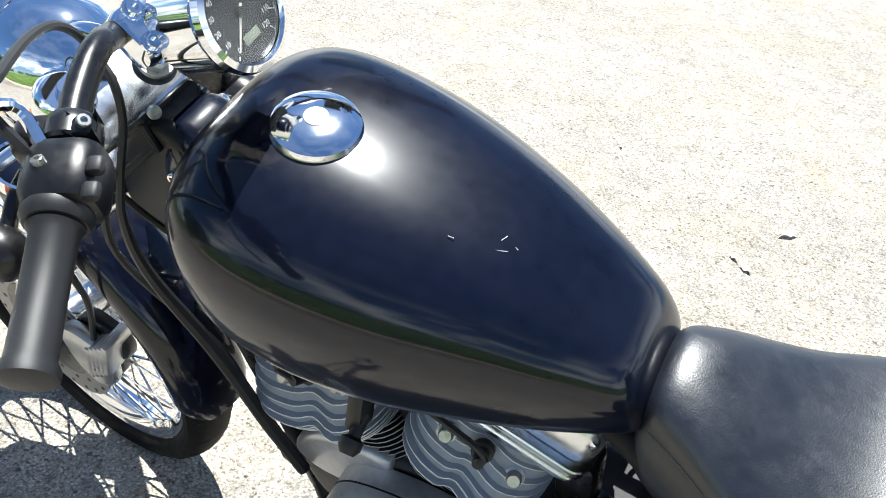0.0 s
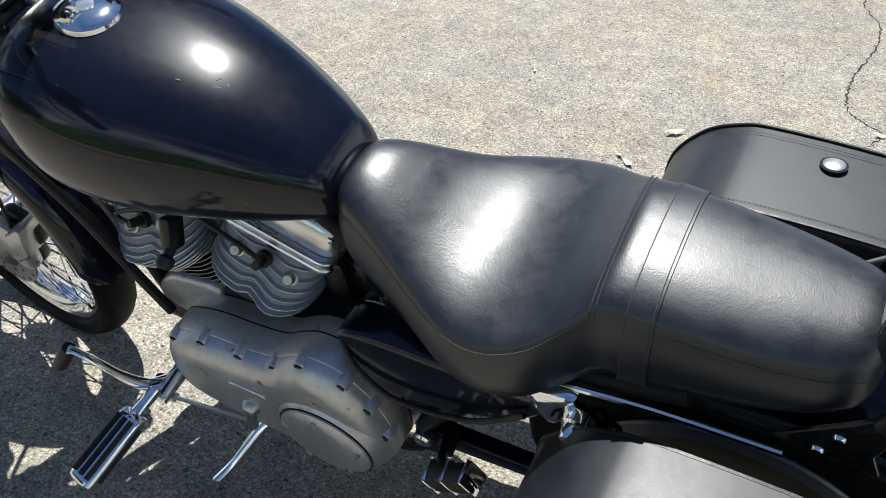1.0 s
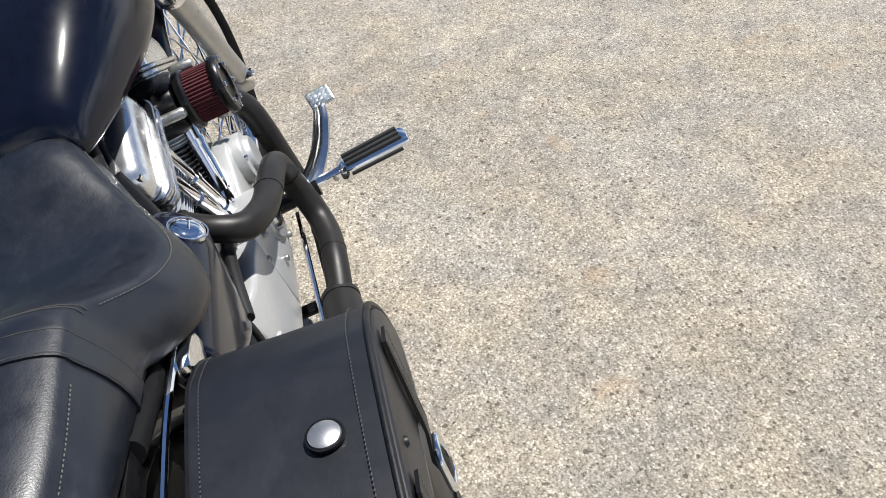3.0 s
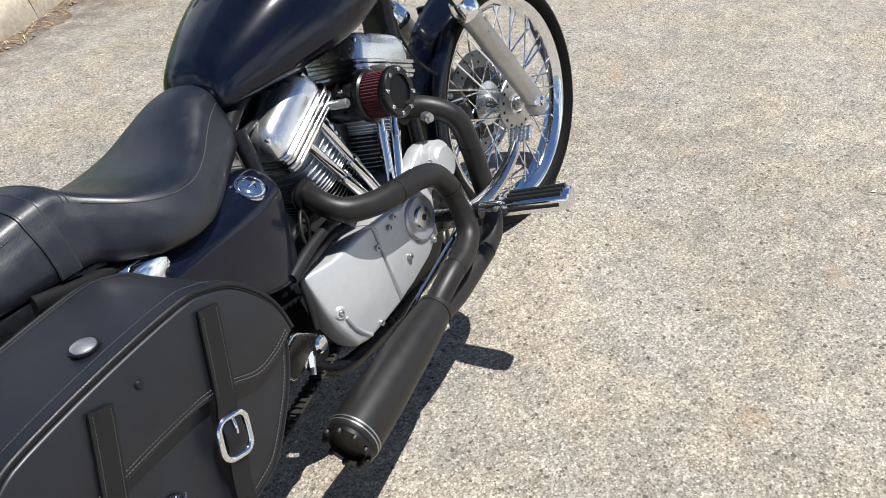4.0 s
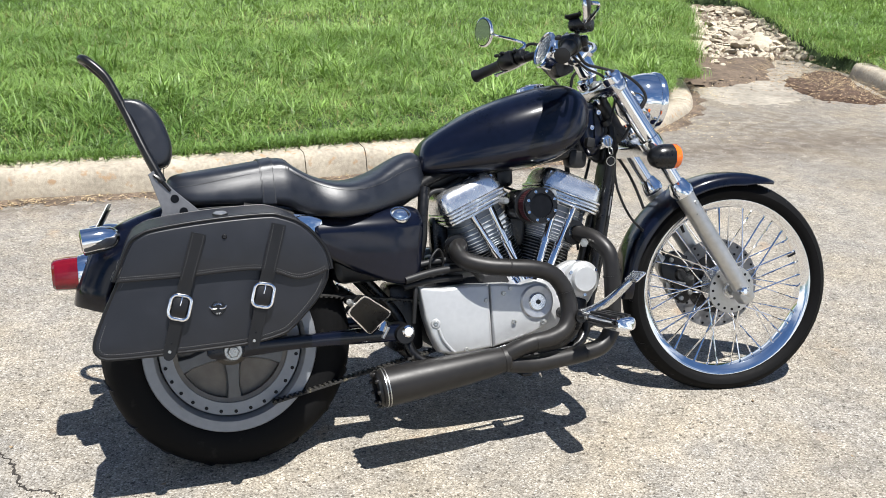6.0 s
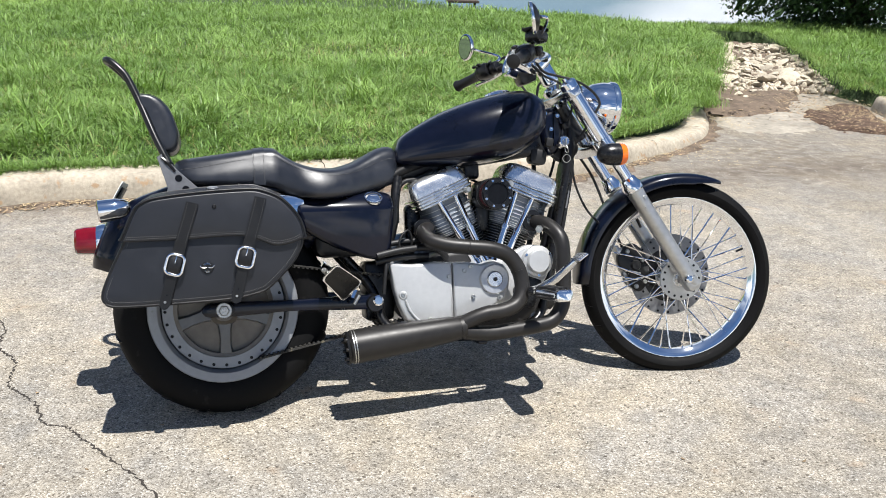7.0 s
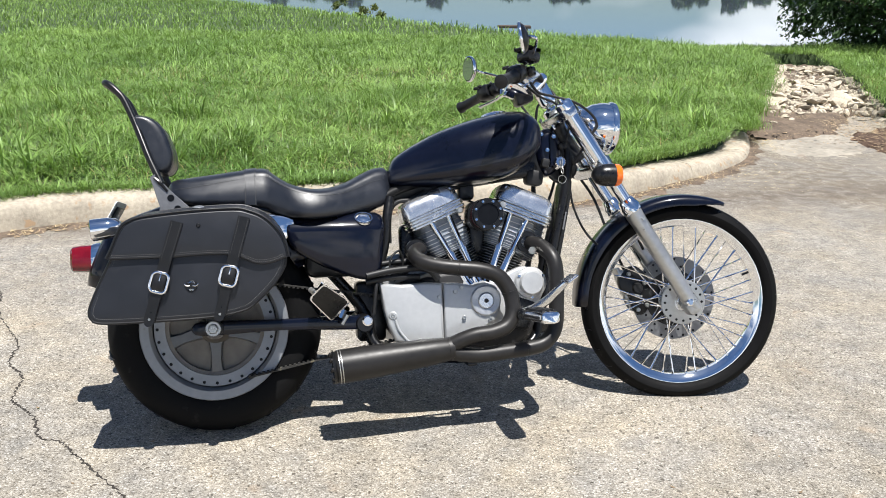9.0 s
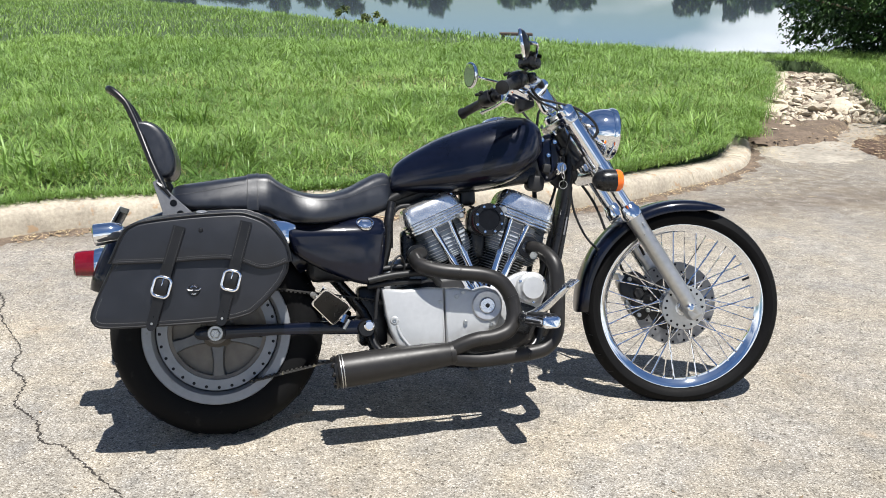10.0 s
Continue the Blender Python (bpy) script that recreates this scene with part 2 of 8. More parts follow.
def loft(rings, cap=True, closed=True, around=False):
    bm = bmesh.new()
    vs = [[bm.verts.new(p) for p in ring] for ring in rings]
    n = len(rings[0])
    for i in range(len(vs) if around else len(vs) - 1):
        a, b = vs[i], vs[(i + 1) % len(vs)]
        for j in range(n if closed else n - 1):
            k = (j + 1) % n
            bm.faces.new((a[j], a[k], b[k], b[j]))
    if cap and closed and not around:
        bm.faces.new(vs[0][::-1])
        bm.faces.new(vs[-1])
    bmesh.ops.recalc_face_normals(bm, faces=bm.faces)
    return bm


def tube(pts, r, n=12, per=6, cap=True, smooth=True, flat=1.0):
    """A round bar along a curve; r is one radius or one per point; flat squeezes it along its second side."""
    path = spline(pts, per) if smooth and len(pts) > 2 else [Vector(p) for p in pts]
    rs = r if isinstance(r, (list, tuple)) else [r] * len(pts)
    m = len(path)
    rad = [float(np.interp(i / (m - 1) * (len(rs) - 1), range(len(rs)), rs)) for i in range(m)]
    t0 = (path[1] - path[0]).normalized()
    side = t0.cross(Vector((0, 0, 1)))
    side = side.normalized() if side.length > 0.05 else t0.cross(Vector((0, 1, 0))).normalized()
    rings = []
    for i in range(m):
        t = (path[min(i + 1, m - 1)] - path[max(i - 1, 0)]).normalized()
        side = (side - t * side.dot(t)).normalized()
        up = t.cross(side)
        rings.append([path[i] + rad[i] * (side * math.cos(2 * math.pi * k / n) + flat * up * math.sin(2 * math.pi * k / n)) for k in range(n)])
    return loft(rings, cap)


def stitches(pts, r, out, per=4, on=0.0032, off=0.0020):
    """A row of short thread dashes along a curve, all in one mesh; out points away from the leather."""
    path = spline(pts, per) if per > 1 else [Vector(p) for p in pts]
    run = np.r_[0, np.cumsum([(b - a).length for a, b in zip(path, path[1:])])]
    co = np.array([p[:] for p in path])
    n = Vector(out).normalized()
    bm = bmesh.new()
    for s in np.arange(0.001, run[-1] - on, on + off):
        a, b = (Vector([float(np.interp(q, run, co[:, k])) for k in range(3)]) for q in (s, s + on))
        w = (b - a).normalized().cross(n) * r
        m = (a + b) / 2 + n * r
        lo = [bm.verts.new(p) for p in (a - w, a + w, b + w, b - w)]
        hi = [bm.verts.new(m + (p - m) * 0.7) for p in (a - w + n * r, a + w + n * r, b + w + n * r, b - w + n * r)]
        bm.faces.new(hi)
        for k in range(4):
            bm.faces.new((lo[k], lo[(k + 1) % 4], hi[(k + 1) % 4], hi[k]))
    bmesh.ops.recalc_face_normals(bm, faces=bm.faces[:])
    return bm


def axes_of(axis):
    a = Vector(axis).normalized()
    u = a.cross(Vector((0, 0, 1)))
    u = u.normalized() if u.length > 0.05 else a.cross(Vector((1, 0, 0))).normalized()
    return a, u, a.cross(u)


def lathe(profile, origin, axis=(0, 1, 0), n=32, closed=False):
    """A turned body: profile of (radius, height along the axis)."""
    a, u, v = axes_of(axis)
    o = Vector(origin)
    bm = bmesh.new()
    rings = []
    for r, h in profile:
        if r < 1e-5:
            rings.append([bm.verts.new(o + a * h)])
        else:
            rings.append([bm.verts.new(o + a * h + r * (u * math.cos(2 * math.pi * k / n) + v * math.sin(2 * math.pi * k / n))) for k in range(n)])
    pairs = list(zip(rings, rings[1:])) + ([(rings[-1], rings[0])] if closed else [])
    for p, q in pairs:
        for k in range(n):
            l = (k + 1) % n
            f = [p[k % len(p)], p[l % len(p)], q[l % len(q)], q[k % len(q)]]
            f = [x for i, x in enumerate(f) if x not in f[:i]]
            if len(f) > 2:
                bm.faces.new(f)
    if not closed:
        for ring in (rings[0], rings[-1]):
            if len(ring) > 2:
                bm.faces.new(ring)
    bmesh.ops.recalc_face_normals(bm, faces=bm.faces)
    return bm


def inset(outline, d):
    n = len(outline)
    area = sum(outline[i][0] * outline[(i + 1) % n][1] - outline[(i + 1) % n][0] * outline[i][1] for i in range(n))
    s = 1 if area > 0 else -1
    out = []
    for i in range(n):
        p, a, b = Vector(outline[i][:2]), Vector(outline[i - 1][:2]), Vector(outline[(i + 1) % n][:2])
        e, f = (p - a).normalized(), (b - p).normalized()
        nrm = Vector((-e.y, e.x)) + Vector((-f.y, f.x))
        nrm = nrm.normalized() if nrm.length > 1e-6 else Vector((-e.y, e.x))
        k = 1 / max(0.5, nrm.dot(Vector((-e.y, e.x))))
        out.append(p + nrm * (s * d * k))
    return out


def slab(outline, y0, y1, bevel=0.004, steps=2, m=None):
    """A plate with rounded rims: an outline in x and z, from y0 to y1."""
    y0, y1 = min(y0, y1), max(y0, y1)
    b = min(bevel, (y1 - y0) * 0.49)
    rings = []
    for i in range(steps + 1):
        a = math.pi / 2 * i / steps
        rings.append([(p.x, y0 + b - b * math.cos(a), p.y) for p in inset(outline, b - b * math.sin(a))])
    for i in range(steps, -1, -1):
        a = math.pi / 2 * i / steps
        rings.append([(p.x, y1 - b + b * math.cos(a), p.y) for p in inset(outline, b - b * math.sin(a))])
    bm = loft(rings)
    if m is not None:
        bm.transform(m)
    return bm


def rounded(w, h, r, n=4):
    """A rounded rectangle about the origin."""
    out = []
    for cx, cy, a0 in ((w / 2 - r, h / 2 - r, 0), (-w / 2 + r, h / 2 - r, 90), (-w / 2 + r, -h / 2 + r, 180), (w / 2 - r, -h / 2 + r, 270)):
        for k in range(n + 1):
            a = radians(a0 + 90 * k / n)
            out.append((cx + r * math.cos(a), cy + r * math.sin(a)))
    return out


def smooth2(pts, per=6):
    return [(p.x, p.y) for p in spline([(x, z, 0) for x, z in pts], per, True)]


def block(sx, sy, sz, m, bevel=0.004):
    """A box with rounded edges, its own centre at the pose m."""
    return slab(rounded(sx, sz, max(bevel * 1.5, 0.0005), 3), -sy / 2, sy / 2, bevel, 2, m)


def ring_band(center, axis, r, w, t, n=32):
    return lathe([(r, -w / 2), (r + t, -w / 2), (r + t, w / 2), (r, w / 2)], center, axis, n, True)


def joined(*bms):
    out = bmesh.new()
    for b in bms:
        me = bpy.data.meshes.new("tmp")
        b.to_mesh(me)
        out.from_mesh(me)
        b.free()
        bpy.data.meshes.remove(me)
    return out


def part(name, bm, mat, parent=None, label="", angle=38):
    me = bpy.data.meshes.new(name)
    bm.to_mesh(me)
    bm.free()
    me.materials.append(mat)
    me.shade_smooth()
    me.set_sharp_from_angle(angle=radians(angle))
    ob = new(name, me)
    if parent is not None:
        ob.parent = parent
    if label:
        ob["label"] = label
    return ob


def lettering(name, text, size, m, mat, parent, extrude=0.0004):
    c = bpy.data.curves.new(name, "FONT")
    c.body, c.size, c.align_x, c.align_y, c.extrude = text, size, "CENTER", "CENTER", extrude
    tmp = bpy.data.objects.new("tmp", c)
    scene.collection.objects.link(tmp)
    me = bpy.data.meshes.new_from_object(tmp.evaluated_get(bpy.context.evaluated_depsgraph_get()))
    bpy.data.objects.remove(tmp)
    me.materials.append(mat)
    ob = new(name, me)
    ob.parent = parent
    ob.matrix_basis = m
    return ob


def bolt(p, axis=(0, -1, 0), r=0.006, h=0.005):
    """A socket-head screw with a hollow."""
    return lathe([(r, -0.002), (r, h * 0.8), (r * 0.85, h), (r * 0.5, h), (r * 0.5, h * 0.35), (0, h * 0.35)], p, axis, 10)


def flat_of(m):
    """Turns a plate's thickness from y to z of the pose m."""
    return m @ Matrix(((1, 0, 0, 0), (0, 0, 1, 0), (0, 1, 0, 0), (0, 0, 0, 1)))

# ---- ground ----
def asphalt():
    m = bpy.data.materials.new("worn_asphalt")
    m.use_nodes = True
    t = m.node_tree
    b = t.nodes["Principled BSDF"]
    b.inputs["Roughness"].default_value = 0.85
    b.inputs["Specular IOR Level"].default_value = 0.3
    co = t.nodes.new("ShaderNodeTexCoord")

    def noise_at(scale, detail=4, src=None):
        n = t.nodes.new("ShaderNodeTexNoise")
        n.inputs["Scale"].default_value, n.inputs["Detail"].default_value = scale, detail
        t.links.new(co.outputs["Object"], n.inputs["Vector"])
        return n.outputs["Fac"]

    def ramp_of(fac, stops):
        r = t.nodes.new("ShaderNodeValToRGB")
        e = r.color_ramp.elements
        while len(e) < len(stops):
            e.new(0.5)
        for el, (pos, c) in zip(e, stops):
            el.position, el.color = pos, (*c, 1)
        t.links.new(fac, r.inputs["Fac"])
        return r.outputs["Color"]

    def mixed(a, c, fac, mode="MIX"):
        x = t.nodes.new("ShaderNodeMix")
        x.data_type, x.blend_type = "RGBA", mode
        t.links.new(a, x.inputs["A"])
        t.links.new(c, x.inputs["B"])
        if isinstance(fac, float):
            x.inputs["Factor"].default_value = fac
        else:
            t.links.new(fac, x.inputs["Factor"])
        return x.outputs["Result"]

    v = t.nodes.new("ShaderNodeTexVoronoi")
    v.inputs["Scale"].default_value = 205
    wob = t.nodes.new("ShaderNodeTexNoise")
    wob.inputs["Scale"].default_value = 210
    t.links.new(co.outputs["Object"], wob.inputs["Vector"])
    vadd = t.nodes.new("ShaderNodeMix")
    vadd.data_type, vadd.blend_type = "RGBA", "ADD"
    vadd.inputs["Factor"].default_value = 0.006
    t.links.new(co.outputs["Object"], vadd.inputs["A"])
    t.links.new(wob.outputs["Color"], vadd.inputs["B"])
    t.links.new(vadd.outputs["Result"], v.inputs["Vector"])
    sep = t.nodes.new("ShaderNodeSeparateColor")
    t.links.new(v.outputs["Color"], sep.inputs["Color"])
    stones = ramp_of(sep.outputs[0], [(0.0, (0.215, 0.201, 0.175)), (0.2, (0.295, 0.276, 0.240)), (0.5, (0.345, 0.323, 0.282)), (0.8, (0.40, 0.378, 0.335)), (1.0, (0.57, 0.55, 0.505))])
    joints = ramp_of(v.outputs["Distance"], [(0.0, (1, 1, 1)), (0.48, (0.95, 0.95, 0.95)), (0.80, (0.42, 0.39, 0.35))])
    base = mixed(stones, joints, 0.72, "MULTIPLY")
    big = ramp_of(noise_at(1.1, 5), [(0.28, (0.84, 0.835, 0.83)), (0.72, (1.08, 1.07, 1.05))])
    base = mixed(base, big, 1.0, "MULTIPLY")
    mid = ramp_of(noise_at(9, 5), [(0.3, (0.80, 0.805, 0.81)), (0.7, (1.15, 1.12, 1.06))])
    base = mixed(base, mid, 1.0, "MULTIPLY")
    hand = ramp_of(noise_at(34, 7), [(0.34, (0.83, 0.825, 0.82)), (0.50, (1.0, 1.0, 1.0)), (0.66, (1.09, 1.085, 1.075))])
    base = mixed(base, hand, 1.0, "MULTIPLY")
    pits = ramp_of(noise_at(125, 5), [(0.355, (0.20, 0.19, 0.175)), (0.425, (1, 1, 1))])
    base = mixed(base, pits, 0.7, "MULTIPLY")
    rust = t.nodes.new("ShaderNodeRGB")
    rust.outputs[0].default_value = (0.36, 0.25, 0.15, 1)
    rf = ramp_of(noise_at(5.0, 8), [(0.64, (0, 0, 0)), (0.76, (0.5, 0.5, 0.5))])
    base = mixed(base, rust.outputs[0], rf)
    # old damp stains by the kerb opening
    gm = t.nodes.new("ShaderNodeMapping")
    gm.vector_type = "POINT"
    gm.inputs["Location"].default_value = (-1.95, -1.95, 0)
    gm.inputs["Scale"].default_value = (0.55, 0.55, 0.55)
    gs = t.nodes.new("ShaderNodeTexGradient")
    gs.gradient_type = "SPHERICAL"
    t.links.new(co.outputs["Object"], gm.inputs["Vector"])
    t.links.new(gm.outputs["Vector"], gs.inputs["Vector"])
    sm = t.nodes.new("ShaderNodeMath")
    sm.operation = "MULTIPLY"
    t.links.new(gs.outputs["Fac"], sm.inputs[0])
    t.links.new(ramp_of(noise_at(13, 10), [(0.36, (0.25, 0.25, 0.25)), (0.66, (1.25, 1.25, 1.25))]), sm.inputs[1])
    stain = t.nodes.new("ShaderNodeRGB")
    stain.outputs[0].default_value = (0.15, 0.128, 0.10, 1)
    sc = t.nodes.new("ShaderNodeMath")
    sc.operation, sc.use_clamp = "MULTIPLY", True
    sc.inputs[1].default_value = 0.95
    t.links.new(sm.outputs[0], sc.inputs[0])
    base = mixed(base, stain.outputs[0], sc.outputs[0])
    # grime washed along the foot of the kerb
    xyz = t.nodes.new("ShaderNodeSeparateXYZ")
    t.links.new(co.outputs["Object"], xyz.inputs[0])

    def calc(kind, x, y, clamp=False):
        n = t.nodes.new("ShaderNodeMath")
        n.operation, n.use_clamp = kind, clamp
        for i, q in enumerate((x, y)):
            if isinstance(q, float):
                n.inputs[i].default_value = q
            else:
                t.links.new(q, n.inputs[i])
        return n.outputs[0]

    away = calc("SUBTRACT", calc("ADD", calc("MULTIPLY", xyz.outputs[0], 0.204), 2.36), xyz.outputs[1])
    near = calc("SUBTRACT", 1.0, calc("MULTIPLY", calc("ABSOLUTE", away, 0.0), 2.6), True)
    grime = calc("MULTIPLY", near, ramp_of(noise_at(11, 9), [(0.36, (0.15, 0.15, 0.15)), (0.60, (1.0, 1.0, 1.0))]), True)
    mud = t.nodes.new("ShaderNodeRGB")
    mud.outputs[0].default_value = (0.125, 0.103, 0.082, 1)
    base = mixed(base, mud.outputs[0], grime)
    flecks = ramp_of(noise_at(62, 3), [(0.315, (0.30, 0.28, 0.25)), (0.365, (1, 1, 1))])
    base = mixed(base, flecks, 0.85, "MULTIPLY")
    tan = ramp_of(noise_at(2.6, 9), [(0.40, (0.995, 1.0, 1.035)), (0.64, (1.03, 0.995, 0.95))])
    base = mixed(base, tan, 1.0, "MULTIPLY")
    chip = t.nodes.new("ShaderNodeTexVoronoi")
    chip.inputs["Scale"].default_value = 66
    t.links.new(vadd.outputs["Result"], chip.inputs["Vector"])
    pick = t.nodes.new("ShaderNodeSeparateColor")
    t.links.new(chip.outputs["Color"], pick.inputs["Color"])
    few = calc("LESS_THAN", pick.outputs[0], 0.13)
    spot = calc("MULTIPLY", few, calc("LESS_THAN", chip.outputs["Distance"], calc("MULTIPLY", pick.outputs[1], 0.42)))
    tar = t.nodes.new("ShaderNodeRGB")
    tar.outputs[0].default_value = (0.085, 0.072, 0.058, 1)
    base = mixed(base, tar.outputs[0], calc("MULTIPLY", spot, 0.9))
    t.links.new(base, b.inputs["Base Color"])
    bp = t.nodes.new("ShaderNodeBump")
    bp.inputs["Strength"].default_value, bp.inputs["Distance"].default_value = 0.7, 0.003
    inv = t.nodes.new("ShaderNodeMath")
    inv.operation = "SUBTRACT"
    inv.inputs[0].default_value = 1.0
    t.links.new(v.outputs["Distance"], inv.inputs[1])
    t.links.new(inv.outputs[0], bp.inputs["Height"])
    t.links.new(bp.outputs["Normal"], b.inputs["Normal"])
    return m


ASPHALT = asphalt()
CONCRETE = material("weathered_concrete", (0.385, 0.338, 0.265), 0.85, grain=0.32, scale=50, bump=0.5, bump_scale=160, bump_dist=0.004, wear=(0.37, 0.255, 0.155), wear_at=0.61)
SLABCON = material("old_concrete_apron", (0.305, 0.275, 0.225), 0.88, grain=0.3, scale=22, bump=0.5, bump_scale=120, bump_dist=0.004, wear=(0.24, 0.20, 0.155), wear_at=0.58)
SOIL = material("dry_soil", (0.135, 0.100, 0.072), 0.95, grain=0.55, scale=60, bump=0.9, bump_scale=60, bump_dist=0.012)
MULCH = material("shredded_bark_mulch", (0.095, 0.052, 0.036), 0.95, grain=0.7, scale=90, tint=(0.17, 0.11, 0.075), bump=1.0, bump_scale=70, bump_dist=0.02)
LAWN = material("lawn_underlay", (0.040, 0.066, 0.022), 0.95, grain=0.5, scale=18, bump=0.8, bump_scale=50, bump_dist=0.02)
BLADE = material("grass_blade", (0.128, 0.250, 0.052), 0.42, grain=0.35, scale=1.6, tint=(0.262, 0.385, 0.105), random_value=0.5, spec=0.35)


def let_through(m, share, color):
    """Thin leaves pass part of the light on to their other side."""
    t = m.node_tree
    b, out = t.nodes["Principled BSDF"], t.nodes["Material Output"]
    tr = t.nodes.new("ShaderNodeBsdfTranslucent")
    tr.inputs["Color"].default_value = (*color, 1)
    mx = t.nodes.new("ShaderNodeMixShader")
    mx.inputs[0].default_value = share
    t.links.new(b.outputs[0], mx.inputs[1])
    t.links.new(tr.outputs[0], mx.inputs[2])
    t.links.new(mx.outputs[0], out.inputs["Surface"])


let_through(BLADE, 0.22, (0.26, 0.42, 0.07))
DRY = material("dry_grass", (0.32, 0.26, 0.11), 0.8, grain=0.3, scale=8, random_value=0.3)
ROCK = material("pale_limestone", (0.50, 0.435, 0.335), 0.85, grain=0.3, scale=14, bump=0.6, bump_scale=35, bump_dist=0.01, random_value=0.25, wear=(0.26, 0.20, 0.13), wear_at=0.6)
BARK = material("bark", (0.09, 0.07, 0.05), 0.9, grain=0.4, scale=20, bump=0.8, bump_scale=40, bump_dist=0.01)
LEAF = material("tree_leaf", (0.024, 0.066, 0.012), 0.55, grain=0.3, scale=2.0, tint=(0.05, 0.105, 0.02), random_value=0.4)
SHRUB = material("shrub_leaf", (0.10, 0.16, 0.03), 0.6, grain=0.3, scale=4.0, tint=(0.15, 0.17, 0.04), random_value=0.35)
LITTER = material("dead_leaf", (0.28, 0.20, 0.12), 0.8, grain=0.3, scale=30, random_value=0.4)
PALE_LEAF = material("bleached_leaf", (0.62, 0.56, 0.42), 0.8, grain=0.2, scale=30)
WEATHERED_WOOD = material("weathered_wood", (0.075, 0.055, 0.045), 0.85, grain=0.4, scale=20)


def water():
    m = bpy.data.materials.new("pond_water")
    m.use_nodes = True
    t = m.node_tree
    b = t.nodes["Principled BSDF"]
    b.inputs["Base Color"].default_value = (0.135, 0.170, 0.215, 1)
    b.inputs["Roughness"].default_value, b.inputs["IOR"].default_value = 0.02, 1.33
    b.inputs["Specular IOR Level"].default_value = 1.0
    co = t.nodes.new("ShaderNodeTexCoord")
    n = t.nodes.new("ShaderNodeTexNoise")
    n.inputs["Scale"].default_value, n.inputs["Detail"].default_value = 1.6, 3
    t.links.new(co.outputs["Object"], n.inputs["Vector"])
    bp = t.nodes.new("ShaderNodeBump")
    bp.inputs["Strength"].default_value, bp.inputs["Distance"].default_value = 0.06, 0.02
    t.links.new(n.outputs["Fac"], bp.inputs["Height"])
    t.links.new(bp.outputs["Normal"], b.inputs["Normal"])
    return m


KERB = [(-14.0, -9.0), (-7.0, -3.4), (-3.6, 0.1), (-2.3, 1.35), (-1.5, 1.97), (-1.2, 2.15), (-0.85, 2.21), (-0.27, 2.29), (0.28, 2.44), (0.84, 2.58), (1.2, 2.64), (1.65, 2.72), (2.1, 2.98), (2.45, 3.3), (2.82, 3.62), (3.2, 4.1), (3.42, 4.6), (3.6, 5.15)]
KERB_FAR = [(5.36, 5.50), (5.26, 5.0), (5.06, 4.2), (4.93, 3.4), (4.92, 2.0), (5.3, 0.0), (6.6, -3.0), (10.0, -8.0)]
KERB_H = 0.145
CHANNEL_L = [(3.72, 5.5), (4.0, 6.45), (4.38, 7.1), (5.03, 8.75), (5.72, 10.95)]
CHANNEL_R = [(5.30, 5.6), (5.52, 6.54), (5.90, 7.58), (6.34, 9.0), (6.86, 11.0)]
BANK = [(-40.0, 60.0), (-9.4, 33.0), (-3.6, 25.0), (0.0, 18.6), (2.3, 15.3), (4.2, 13.3), (5.3, 11.8), (6.7, 11.9), (9.0, 12.4), (16.0, 12.4), (40.0, 12.0)]


def offset_line(line, d):
    path = spline([(x, y, 0) for x, y in line], 6)
    out = []
    for i, p in enumerate(path):
        t = (path[min(i + 1, len(path) - 1)] - path[max(i - 1, 0)]).normalized()
        out.append((p.x - t.y * d, p.y + t.x * d))
    return out


LAWN_A = offset_line(KERB, 0.225) + [(3.6, 5.3)] + CHANNEL_L + [(6.05, 12.0), (6.1, 60.0), (-60.0, 60.0), (-60.0, -9.0)]
LAWN_B = offset_line(KERB_FAR, 0.14)[::-1] + CHANNEL_R[1:] + [(6.05, 12.0), (6.1, 60.0), (60.0, 60.0), (60.0, -8.0)]


def inside(px, py, poly):
    """Whether places lie in a polygon."""
    hit = np.zeros(len(px), bool)
    for (x0, y0), (x1, y1) in zip(poly, poly[1:] + poly[:1]):
        if y0 != y1:
            cross = ((y0 > py) != (y1 > py)) & (px < (x1 - x0) * (py - y0) / (y1 - y0) + x0)
            hit ^= cross
    return hit


def wave(px, py):
    return (np.sin(px * 1.3 + 0.5) * np.sin(py * 0.9 + 0.4) + 0.5 * np.sin(px * 3.1 - py * 2.3) + 0.4 * np.sin(py * 4.1 + px)) / 1.9


def lawn_z(px, py):
    """The lawn swells a little behind the kerb and falls away to the pond."""
    edge = np.interp(px, [p[0] for p in BANK], [p[1] for p in BANK])
    over = np.maximum(0, (py - edge) * 0.75)
    rise = 0.09 * (1 - np.exp(-np.maximum(0, py - 2.4) / 1.5))
    low = 0.055 * np.clip((px - 2.0) / 1.4, 0, 1) * np.clip((6.0 - py) / 1.2, 0, 1)
    return KERB_H - 0.015 - low + rise + 0.025 * wave(px, py) - 0.09 * over ** 1.6


def bent_sheet(xs, ys, height, mat, name):
    gx, gy = np.meshgrid(xs, ys, indexing="ij")
    z = height(gx.ravel(), gy.ravel())
    co = np.c_[gx.ravel(), gy.ravel(), z]
    n = len(ys)
    faces = [(i * n + j, (i + 1) * n + j, (i + 1) * n + j + 1, i * n + j + 1) for i in range(len(xs) - 1) for j in range(n - 1)]
    me = bpy.data.meshes.new(name)
    me.from_pydata(co.tolist(), [], faces)
    me.materials.append(mat)
    me.shade_smooth()
    return new(name, me)


